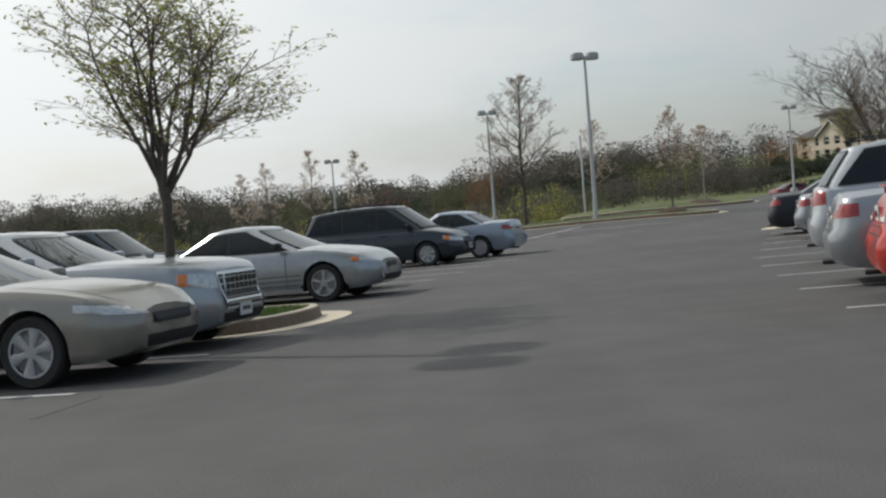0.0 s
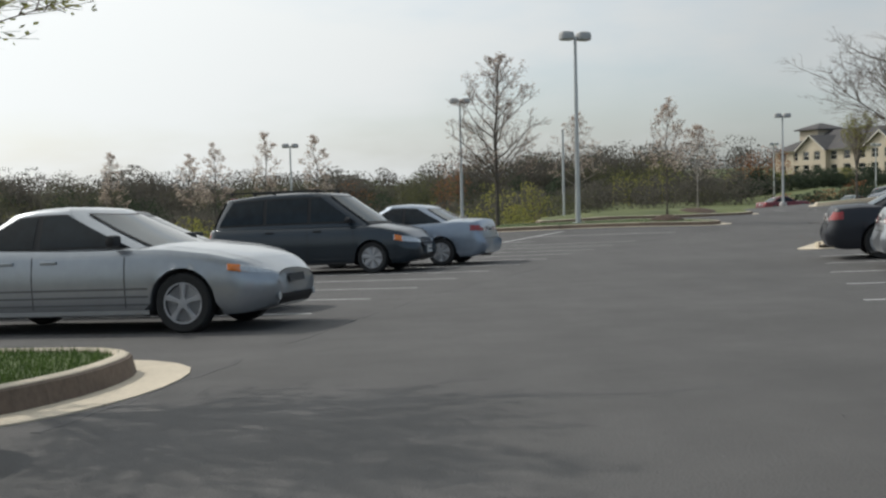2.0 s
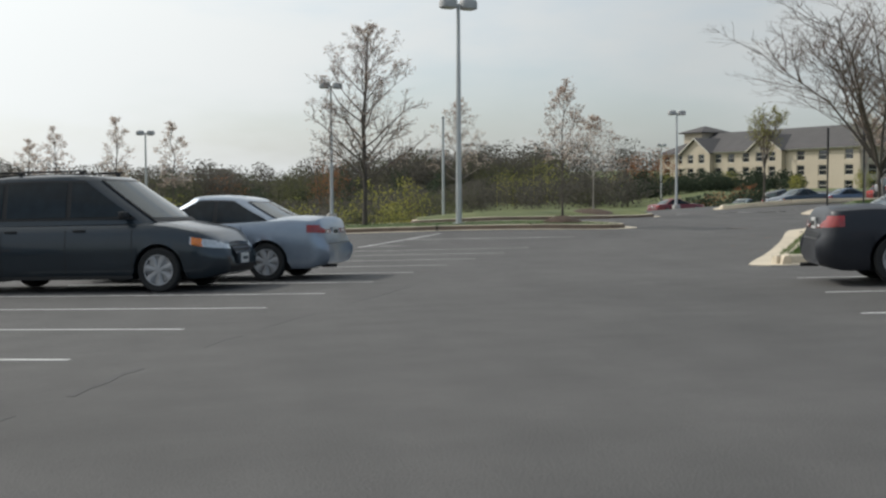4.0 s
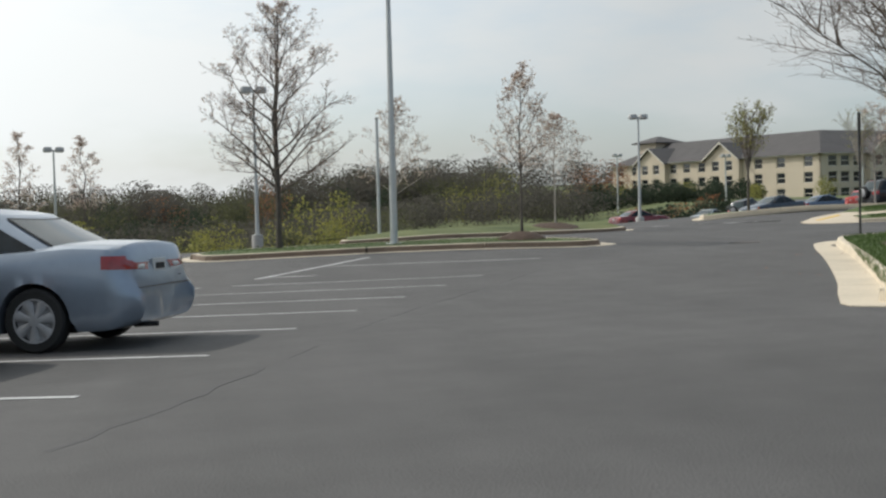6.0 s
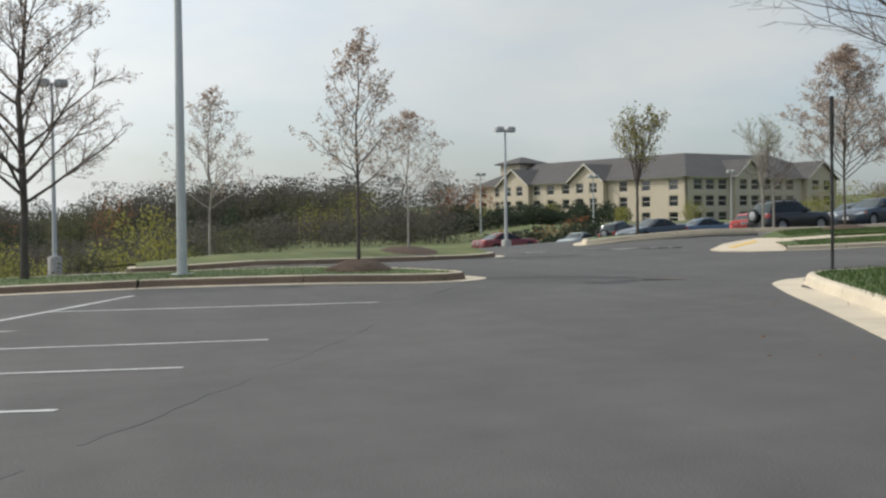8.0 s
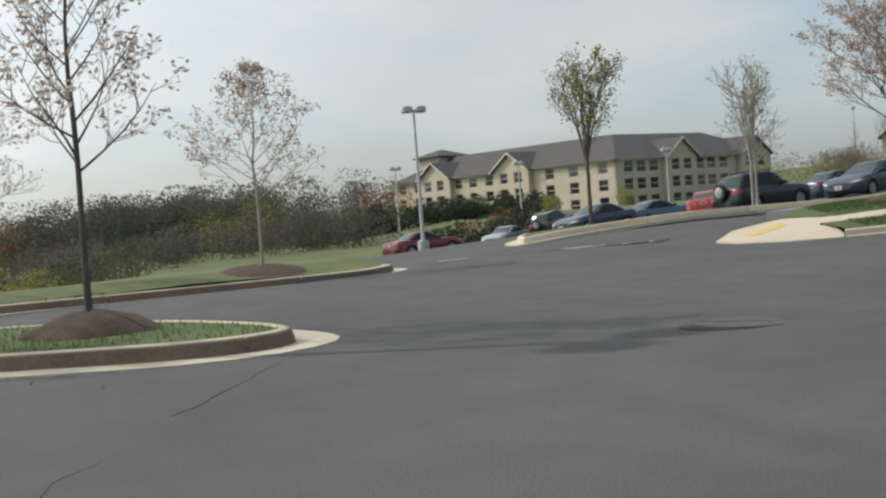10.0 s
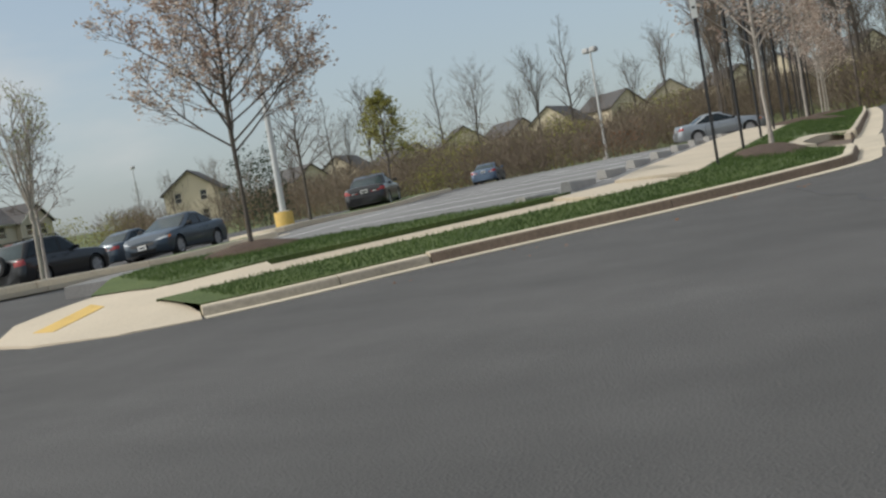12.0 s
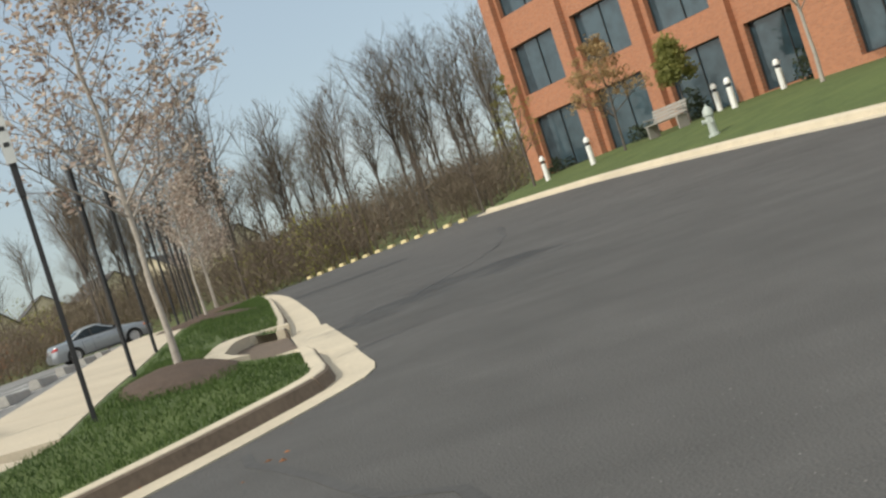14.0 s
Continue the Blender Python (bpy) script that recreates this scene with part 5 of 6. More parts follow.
    rear_plate = part("number_plate", box(bmesh.new(), (-half + lerp(rz, *zip(*c["tail"])) - 0.008, 0, rz), (0.016, 0.31, 0.155), bevel=0.004), PLATE, root)
    part("bar", box(bmesh.new(), (-half + lerp(rz, *zip(*c["tail"])) - 0.019, 0, rz), (0.005, 0.22, 0.06)), DARK, rear_plate)
    if plate:
        pz = 0.47 if not egg else 0.40
        front_plate = part("number_plate", box(bmesh.new(), (nose_x(pz) + 0.012, 0, pz), (0.016, 0.31, 0.15), bevel=0.004), PLATE, root)
        part("bar", box(bmesh.new(), (nose_x(pz) + 0.022, 0, pz), (0.005, 0.20, 0.045)), SLATE, front_plate)
    sheet("bumper_seam", lambda i, j: (-half + lerp(0.60 + 0.014 * j, *zip(*c["tail"])) - 0.005, (2 * i - 1) * skin(-1), 0.60 + 0.014 * j), DARK, 6, 1)
    sheet("boot_seam", lambda i, j: (-half + lerp(0.68 + 0.01 * j, *zip(*c["tail"])) - 0.004, (2 * i - 1) * skin(-1) * 0.8, 0.68 + 0.01 * j), DARK, 6, 1)
    for a in axle:
        for side in (-1, 1):
            wheel(root, a, side * (W / 2 - 0.115), R, 0.2, spokes, side, not ribs)
            part("wheel_well", box(bmesh.new(), (a, side * (W / 2 - 0.42), R + 0.12), (R * 2.1, 0.3, R * 1.7), bevel=0.04), DARK, root)
    pipe = part("tailpipe", lathe(bmesh.new(), [(0.026, -0.05), (0.03, 0.2)], 10), DARK, root, smooth=True)
    pipe.matrix_basis = Matrix.Translation((-half + 0.02, W * 0.25, 0.23)) @ Matrix.Rotation(radians(90), 4, "Y")
    if spoiler:
        part("spoiler", box(bmesh.new(), (-half + 0.30, 0, top(-0.88) + 0.10), (0.22, W * 0.78, 0.03), bevel=0.012), colour, root)
        for side in (-1, 1):
            part("spoiler_foot", box(bmesh.new(), (-half + 0.30, side * W * 0.33, top(-0.88) + 0.05), (0.14, 0.06, 0.10), bevel=0.015), colour, root)
    if rack:
        for side in (-1, 1):
            part("roof_rail", box(bmesh.new(), ((tr + tf) / 2 - 0.1, side * wtop * 0.86, roof + 0.035), (abs(tf - tr) * 0.82, 0.03, 0.03), bevel=0.008), DARK, root)
            for dx in (-0.38, 0.0, 0.38):
                part("rail_foot", box(bmesh.new(), ((tr + tf) / 2 - 0.1 + dx * abs(tf - tr), side * wtop * 0.86, roof + 0.005), (0.07, 0.04, 0.06), bevel=0.01), DARK, root)
    if boxy:
        part("third_brake_light", box(bmesh.new(), (ends(0.97)[0] - 0.02, 0, up(0.97) + 0.0), (0.03, 0.34, 0.03), bevel=0.006), REDLENS, root)
    if spare:
        sp = part("spare_wheel", clean(lathe(bmesh.new(), [(0.1, -0.1), (R * 0.95, -0.09), (R, 0.0), (R * 0.95, 0.09), (R * 0.7, 0.1)], 24)), RUBBER, root, smooth=True)
        sp.matrix_basis = Matrix.Translation((-half - 0.02, 0.12, 1.0)) @ Matrix.Rotation(radians(-90), 4, "Y")
        part("spare_rim", clean(lathe(bmesh.new(), [(R * 0.68, 0.09), (R * 0.6, 0.115), (0.05, 0.125)], 24)), RIM, sp, smooth=True)
    return root


def by_wheel(kind, wx, wy, turn, front=True, right=True):
    """The centre of a car from where one of its tyres stands."""
    c = CARS[kind]
    a = c["wb"] / 2 * 0.98 + 0.04 if front else -c["wb"] / 2 * 1.02 + 0.04
    s = (-1 if right else 1) * (c["W"] / 2 - 0.115)
    t = radians(turn)
    return wx - (a * math.cos(t) - s * math.sin(t)), wy - (a * math.sin(t) + s * math.cos(t))


# left-hand row
car("coupe", CHAMPAGNE, *by_wheel("coupe", -3.62, 10.75, -15), -15, "champagne coloured coupe parked nose out", spokes=6, grille=0.40, mouth=0.095, plate=False, amber=False)
car("tall_sedan", SILVER, *by_wheel("tall_sedan", -3.4, 13.2, -15), -15, "silver saloon with a chrome egg-crate grille", spokes=7, grille=0.5, egg=True)
car("sedan", SILVER, *by_wheel("sedan", -2.08, 21.25, -16), -16, "silver sports saloon with ribbed sills and a rear spoiler", spokes=5, grille=0.26, plate=False, spoiler=True, lower=SILVER, ribs=3, fogs=True)
car("sedan", CHARCOAL, -3.55, 25.05, -16, "dark charcoal saloon parked nose out", spokes=6)
car("van", SLATE, *by_wheel("van", -0.45, 34.65, -18), -18, "dark slate green minivan with roof rails", name="minivan", spokes=7, rack=True, grille=0.36, mouth=0.14)
car("family", BLUEGREY, *by_wheel("family", 1.1, 36.8, 161, front=False, right=False), 161, "pale blue grey saloon parked tail out", spokes=7, amber=False, strip_low=True)
car("van", NAVY, -9.0, 31.6, -16, "dark blue minivan parked in the next row", name="minivan", spokes=6)
# right-hand row
car("coupe", RED, 6.2, 11.0, -15, "bright red coupe parked tail to the lane", spokes=5, spoiler=True)
car("sedan", SILVER, 6.6, 13.35, -15, "silver saloon parked tail to the lane", spokes=6)
car("suv", PALE_SILVER, 7.85, 18.2, -15, "silver off-roader with dark windows and roof rails", name="off_roader", spokes=6, rack=True)
car("coupe", SILVER, 10.1, 27.1, -15, "silver compact saloon parked tail to the lane", spokes=7)
car("sedan", CHARCOAL, 10.6, 30.9, -15, "dark charcoal saloon beside the corner lawn", spokes=6)
# hotel car park and the far lot
car("sedan", MAROON, 32.1, 111.7, 15, "deep red saloon beside a lamp")
car("sedan", GREENGREY, 43.3, 127.0, -140, "grey green saloon parked nose out")
car("suv", BLACKP, 47.6, 128.0, 40, "black and tan off-roader with a spare wheel on its tail", name="off_roader", spare=True)
car("sedan", NAVY, 37.2, 100.0, -160, "dark blue saloon behind the kerb")
car("sedan", SKYBLUE, 44.0, 106.0, 8, "light blue saloon in the hotel car park")
car("sedan", RED, 43.7, 99.9, 50, "red saloon in the hotel car park")
car("suv", BLACKP, 41.4, 91.8, 12, "black off-roader with a spare wheel on its tail", name="off_roader", spare=True, rack=True)
car("sedan", NAVY, 49.2, 97.1, 15, "blue grey saloon in the far row")
car("sedan", NAVY, 42.6, 86.1, -158, "dark blue saloon parked nose out")
car("sedan", BLACKP, 55.1, 87.9, 32, "black saloon parked by the kerb")
car("coupe", SKYBLUE, 83.0, 102.0, 27, "small light blue car at the lot's edge")
car("sedan", SILVER, 75.0, 81.0, -52, "silver saloon at the far stops", spokes=6)


# ---- wheel stops of the far car park ----
def wheel_stop(x, y, turn, long=1.8, material=None):
    bm = bmesh.new()
    rings = [[(px, -0.10, -0.02), (px, -0.075, 0.12), (px, -0.05, 0.14), (px, 0.05, 0.14), (px, 0.075, 0.12), (px, 0.10, -0.02)] for px in (-long / 2, -long / 2 + 0.04, long / 2 - 0.04, long / 2)]
    clean(loft(bm, rings))
    solid("wheel_stop", bm, material or GREY_CON, "weathered grey concrete wheel stop" if material is None else "yellow painted concrete wheel stop", "wheel stop", "wheel stops", m=pose(x, y, ground(x, y), 0, 0, turn))


for k in range(9):
    wheel_stop(30.3 + 2.4 * k, 62.85 + 0.75 * k, 18)
for k in range(13):
    wheel_stop(75.6 + 0.86 * k, 63.6 + 0.85 * k, 44, 0.45, FADED)
for k in range(9):
    a = Vector((31.6 + 2.4 * k, 63.0 + 0.75 * k))
    stripe(marks, a, a + Vector((-0.30, 0.95)) * 5.4, 0.15, 0.012, LOT_LINE)
stripe(marks, (31.5, 70.9), (59.0, 80.4), 0.15, 0.012, LOT_LINE)
solid("parking_surface", drape(bmesh.new(), [(31.2, 62.4), (32.8, 62.75), (35.5, 63.55), (40.0, 64.95), (44.6, 66.35), (57.0, 70.1), (58.0, 73.4), (70.0, 77.6), (88.0, 82.0), (96.0, 98.0), (66.0, 90.0), (50.0, 81.5), (41.5, 78.6), (29.6, 72.2), (26.9, 70.0), (27.4, 68.1), (28.6, 67.7), (28.8, 66.0), (28.9, 64.0), (29.4, 62.95), (30.1, 62.35)], 0.003, step=2.0, deep=0.3), ASPHALT_PALE, "pale worn asphalt of the far car park", "pavement", kind="structure", smooth=True)
for k in range(8):
    a = Vector((44.0 + 3.0 * k, 77.4 + 1.1 * k))
    stripe(marks, a, a + Vector((0.32, -0.95)) * 4.5, 0.15, 0.012, LOT_LINE)


# ---- buildings ----
def wall(bm, a, d, length, z0, z1, openings, thick=0.3):
    """An upright wall from a along d with real openings (u0, u1, w0, w1), seen from the right-hand side of d."""
    n = Vector((d.y, -d.x))
    us = sorted({0.0, length, *[o[k] for o in openings for k in (0, 1)]})
    zs = sorted({z0, z1, *[o[k] for o in openings for k in (2, 3)]})
    P = lambda u, z, t: (a.x + d.x * u - n.x * t, a.y + d.y * u - n.y * t, z)

    def hole(u, z):
        return any(o[0] < u < o[1] and o[2] < z < o[3] for o in openings)

    def quad(*pts):
        bm.faces.new([bm.verts.new(p) for p in pts])

    for u0, u1 in zip(us, us[1:]):
        for w0, w1 in zip(zs, zs[1:]):
            if not hole((u0 + u1) / 2, (w0 + w1) / 2):
                quad(P(u0, w0, 0), P(u1, w0, 0), P(u1, w1, 0), P(u0, w1, 0))
                quad(P(u1, w0, thick), P(u0, w0, thick), P(u0, w1, thick), P(u1, w1, thick))
    for u0, u1, w0, w1 in openings:
        quad(P(u0, w0, 0), P(u0, w0, thick), P(u1, w0, thick), P(u1, w0, 0))
        quad(P(u0, w1, thick), P(u0, w1, 0), P(u1, w1, 0), P(u1, w1, thick))
        quad(P(u0, w0, thick), P(u0, w0, 0), P(u0, w1, 0), P(u0, w1, thick))
        quad(P(u1, w0, 0), P(u1, w0, thick), P(u1, w1, thick), P(u1, w1, 0))
    quad(P(0, z1, 0), P(length, z1, 0), P(length, z1, thick), P(0, z1, thick))
    quad(P(0, z0, thick), P(0, z0, 0), P(0, z1, 0), P(0, z1, thick))
    quad(P(length, z0, 0), P(length, z0, thick), P(length, z1, thick), P(length, z1, 0))
    return bm


def window(parent, a, d, o, frame_mat, pane_mat, deep=0.14, bar=0.07, mullions=(0.5,), rail=0.5):
    n = Vector((d.y, -d.x))
    turn = math.atan2(d.y, d.x)
    u0, u1, w0, w1 = o
    c = lambda u, z, t: (a.x + d.x * u - n.x * t, a.y + d.y * u - n.y * t, z)
    bm = bmesh.new()
    rect = lambda k, t: [bm.verts.new(c(u, z, t)) for u, z in ((u0 + k, w0 + k), (u1 - k, w0 + k), (u1 - k, w1 - k), (u0 + k, w1 - k))]
    ring = [rect(0.0, deep - 0.03), rect(bar, deep - 0.03), rect(bar, deep + 0.03), rect(0.0, deep + 0.03)]
    for a4, b4 in zip(ring, [*ring[1:], ring[0]]):
        for i in range(4):
            bm.faces.new((a4[i], a4[(i + 1) % 4], b4[(i + 1) % 4], b4[i]))
    win = part("window", clean(bm), frame_mat, parent)
    for m in mullions:
        part("bar", box(bmesh.new(), c(u0 + (u1 - u0) * m, (w0 + w1) / 2, deep), (bar, 0.05, w1 - w0 - 2 * bar), turn), frame_mat, win)
    if rail:
        part("bar", box(bmesh.new(), c((u0 + u1) / 2, w0 + (w1 - w0) * rail, deep), (u1 - u0 - 2 * bar, 0.045, bar), turn), frame_mat, win)
    part("pane", box(bmesh.new(), c((u0 + u1) / 2, (w0 + w1) / 2, deep + 0.03), (u1 - u0, 0.02, w1 - w0), turn), pane_mat, win)
    return win


def gable_roof(bm, a, d, u0, u1, z_eave, z_peak, back, over=0.5):
    """A little gable whose ridge runs back from the front of a wall."""
    n = Vector((d.y, -d.x))
    P = lambda u, t, z: (a.x + d.x * u - n.x * t, a.y + d.y * u - n.y * t, z)
    mid = (u0 + u1) / 2
    rings = [[P(u0 - over, t, z_eave - 0.12), P(mid, t, z_peak), P(u1 + over, t, z_eave - 0.12), P(u1 + over, t, z_eave - 0.30), P(mid, t, z_peak - 0.22), P(u0 - over, t, z_eave - 0.30)] for t in (-over, back)]
    return clean(loft(bm, rings))


def hotel():
    a, d = Vector((90.2, 200.5)), Vector((-0.326, 0.945)).normalized()
    p = Vector((d.y, -d.x))
    z0, eave, ridge = -1.6, 8.0, 12.0
    root = thing("hotel", "three-storey cream stucco hotel with grey shingle hip roofs and gables", "hotel")
    b = a + d * 53.0
    floors = (1.0, 3.5, 6.0)

    def front(org, dr, length, us, bays, name_mat=STUCCO):
        ops = [(u - 0.95, u + 0.95, f, f + 1.7) for u in us for f in floors]
        part("wall", wall(bmesh.new(), org, dr, length, z0, eave, ops), name_mat, root)
        n = Vector((dr.y, -dr.x))
        for o in ops:
            window(root, org, dr, o, TRIM, PANE, mullions=(), rail=0.5, bar=0.09)
        for u0, u1, peak in bays:
            o2 = org + n * 0.9
            bops = [(u0 + (u1 - u0) * k - 0.9, u0 + (u1 - u0) * k + 0.9, f, f + 1.7) for k in (0.3, 0.7) for f in floors]
            part("bay", wall(bmesh.new(), o2 + dr * u0, dr, u1 - u0, z0, eave, [(q[0] - u0, q[1] - u0, q[2], q[3]) for q in bops], 0.85), STUCCO, root)
            for o in bops:
                window(root, o2, dr, o, TRIM, PANE, mullions=(), rail=0.5, bar=0.09)
            bm = bmesh.new()
            q = lambda u, t, z: (o2.x + dr.x * u - n.x * t, o2.y + dr.y * u - n.y * t, z)
            loft(bm, [[q(u0, t, eave), q(u1, t, eave), q((u0 + u1) / 2, t, peak - 0.3)] for t in (0, 0.4)])
            part("gable", clean(bm), STUCCO, root)
            gr = part("gable_roof", gable_roof(bmesh.new(), o2, dr, u0, u1, eave, peak, 7.0), SHINGLE, root)
            bm = bmesh.new()
            for s in (-1, 1):
                m = (u0 + u1) / 2
                e = u0 - 0.4 if s < 0 else u1 + 0.4
                loft(bm, [[q(e, -0.52, eave - 0.34), q(e, -0.58, eave - 0.34), q(e, -0.58, eave - 0.10), q(e, -0.52, eave - 0.10)], [q(m, -0.52, peak - 0.26), q(m, -0.58, peak - 0.26), q(m, -0.58, peak + 0.02), q(m, -0.52, peak + 0.02)]])
            part("bargeboard", clean(bm), TRIM, gr)

    # the two faces, seen from outside on their right-hand side
    back_d = -d
    org = b
    L = 53.0
    flip = lambda u: L - u
    front(org, back_d, L, [flip(u) for u in (2.6, 8.5, 13.6, 27.5, 31.5, 35.2, 46.2, 50.6)], [(flip(25.4), flip(17.2), 10.8), (flip(44.6), flip(36.4), 10.8)])
    front(a, p, 35.0, (2.6, 5.2, 7.9, 18.0, 20.6, 23.4), [(9.6, 16.2, 10.8), (26.5, 33.6, 10.8)], STUCCO)
    n1, n2 = Vector((back_d.y, -back_d.x)), Vector((p.y, -p.x))
    for org2, dr, ln, n in ((org, back_d, L, n1), (a, p, 35.0, n2)):
        turn = math.atan2(dr.y, dr.x)
        c = org2 + dr * ln / 2 + n * 0.03
        part("base_band", box(bmesh.new(), (c.x, c.y, 1.2), (ln, 0.10, 0.18), turn), TRIM, root)
        part("gutter", box(bmesh.new(), (c.x + n.x * 0.45, c.y + n.y * 0.45, eave - 0.12), (ln, 0.16, 0.22), turn), TRIM, root)
    # hip roofs over both wings, 15 m deep
    deep = 15.0
    for org2, dr, ln in ((org, back_d, L), (a, p, 35.0)):
        n = Vector((dr.y, -dr.x))
        q = lambda u, t, z: (org2.x + dr.x * u - n.x * t, org2.y + dr.y * u - n.y * t, z)
        lo, hi = -0.7, ln + 0.7
        bm = bmesh.new()
        base = [q(lo, -0.7, eave - 0.05), q(hi, -0.7, eave - 0.05), q(hi, deep, eave - 0.05), q(lo, deep, eave - 0.05)]
        rl = [q(deep / 2, deep / 2 - 0.15, ridge), q(ln - deep / 2, deep / 2 - 0.15, ridge), q(ln - deep / 2, deep / 2 + 0.15, ridge), q(deep / 2, deep / 2 + 0.15, ridge)]
        clean(loft(bm, [base, rl]))
        part("roof", bm, SHINGLE, root)
        bm = bmesh.new()
        loft(bm, [[q(0.3, deep - 0.3, z), q(ln - 0.3, deep - 0.3, z), q(ln - 0.3, deep, z), q(0.3, deep, z)] for z in (z0, eave)])
        part("back_wall", clean(bm), STUCCO, root)
    c = b - d * 5.0 + p * 7.0
    part("tower", box(bmesh.new(), (c.x, c.y, 10.8), (5.6, 5.6, 2.6), math.atan2(d.y, d.x)), STUCCO, root)
    bm = bmesh.new()
    w = 3.6
    ang = math.atan2(d.y, d.x)
    ring = lambda s, z: [(c.x + s * (math.cos(ang) * i - math.sin(ang) * j), c.y + s * (math.sin(ang) * i + math.cos(ang) * j), z) for i, j in ((-1, -1), (1, -1), (1, 1), (-1, 1))]
    clean(loft(bm, [ring(w, 12.0), ring(w, 12.2), ring(0.3, 13.4)]))
    part("tower_roof", bm, SHINGLE, root)


hotel()


def offices():
    """The brick offices beside the rising road."""
    a, d = Vector((82.6, 60.4)), Vector((-0.746, -0.666)).normalized()
    z0 = 1.6
    root = thing("office_building", "orange red brick office building with dark glazing between piers", "office")
    # seen from outside on the right-hand side of the wall's direction
    L = 34.0
    base = 3.25
    ops = []
    for k in range(7):
        for f in range(4):
            u0 = 1.0 + 4.7 * k
            ops.append((u0, u0 + 3.5, base + 0.35 + 3.9 * f, base + (3.1 if f == 0 else 2.75) + 3.9 * f))
    part("wall", wall(bmesh.new(), a, d, L, z0, 18.6, ops, 0.4), BRICK, root)
    for o in ops:
        window(root, a, d, o, DARK, PANE_BLUE, deep=0.28, bar=0.05, mullions=(0.5,), rail=0)
    out = Vector((d.y, -d.x))
    for k in range(8):
        c = a + d * (0.35 + 4.7 * k - (0 if k else -0.15)) + out * 0.16
        part("pier", box(bmesh.new(), (c.x, c.y, (z0 + 18.4) / 2), (0.75, 0.36, 18.4 - z0), math.atan2(d.y, d.x)), BRICK, root)
    side = Vector((d.y, -d.x)) * -1
    ops2 = [(1.2 + 4.6 * k, 4.4 + 4.6 * k, base + 0.35 + 3.9 * f, base + 2.75 + 3.9 * f) for k in range(4) for f in range(4)]
    b0 = a - Vector((d.y, -d.x)) * 20.0
    part("wall", wall(bmesh.new(), b0, (a - b0).normalized(), 20.0, z0, 18.6, [(20 - o[1], 20 - o[0], o[2], o[3]) for o in ops2], 0.4), BRICK, root)
    for o in ops2:
        window(root, b0, (a - b0).normalized(), (20 - o[1], 20 - o[0], o[2], o[3]), DARK, PANE_BLUE, deep=0.28, bar=0.06, mullions=(0.5,), rail=0.72)
    bm = bmesh.new()
    q = [a, a + d * L, a + d * L + side * 20, a + side * 20]
    clean(loft(bm, [[(v.x, v.y, z) for v in q] for z in (18.5, 18.75)]))
    part("roof", bm, GREY_CON, root)
    # projecting entrance block
    e2 = a + d * 21.0 + out * 4.2
    part("entrance_block", wall(bmesh.new(), e2, d, 12.0, z0, 9.0, [(2.0, 4.2, base + 0.1, base + 3.0), (6.0, 9.0, base + 0.4, base + 3.0)], 0.4), BRICK, root)
    for o in ((2.0, 4.2, base + 0.1, base + 3.0), (6.0, 9.0, base + 0.4, base + 3.0)):
        window(root, e2, d, o, DARK, PANE_BLUE, deep=0.28, bar=0.06, mullions=(0.5,), rail=0.72)
    c = e2 + side * 2.0
    part("entrance_side", box(bmesh.new(), (c.x + d.x * 0.2, c.y + d.y * 0.2, (z0 + 9.0) / 2), (0.4, 3.9, 9.0 - z0), math.atan2(d.y, d.x)), BRICK, root)
    bm = bmesh.new()
    q = [e2, e2 + d * 12, e2 + d * 12 + side * 4.4, e2 + side * 4.4]
    clean(loft(bm, [[(v.x, v.y, z) for v in q] for z in (8.9, 9.2)]))
    part("canopy_roof", bm, GREY_CON, root)


offices()


def house(x, y, turn, wide=9.0, deep=11.0, high=6.2, z=None, label="cream sided house with a grey shingle roof"):
    z = terrain(x, y) - 0.3 if z is None else z
    root = thing("house", label, "house", pose(x, y, z, 0, 0, turn), "houses behind the trees")
    a, dr = Vector((-wide / 2, -deep / 2)), Vector((1, 0))
    ops = [(wide * k - 0.5, wide * k + 0.5, f, f + 1.5) for k in (0.25, 0.72) for f in (1.2, 4.0)]
    part("wall", wall(bmesh.new(), a, dr, wide, 0, high, ops, 0.25), SIDING, root)
    for o in ops:
        window(root, a, dr, o, TRIM, PANE, deep=0.1, mullions=(), rail=0.5)
    bm = bmesh.new()
    peak = high + wide * 0.36
    loft(bm, [[(-wide / 2, t, high), (wide / 2, t, high), (0, t, peak)] for t in (-deep / 2, -deep / 2 + 0.25)])
    part("gable", clean(bm), SIDING, root)
    bm = bmesh.new()
    loft(bm, [[(-wide / 2, -deep / 2 + 0.25, zz), (-wide / 2, deep / 2, zz), (wide / 2, deep / 2, zz), (wide / 2, -deep / 2 + 0.25, zz)] for zz in (0, high)])
    part("side_wall", clean(bm), SIDING, root)
    o = 0.5
    bm = bmesh.new()
    ring = lambda t: [(-wide / 2 - o, t, high - 0.36), (0, t, peak), (wide / 2 + o, t, high - 0.36), (wide / 2 + o, t, high - 0.16), (0, t, peak + 0.22), (-wide / 2 - o, t, high - 0.16)]
    part("roof", clean(loft(bm, [ring(-deep / 2 - o), ring(deep / 2 + o)])), SHINGLE, root)
    return root


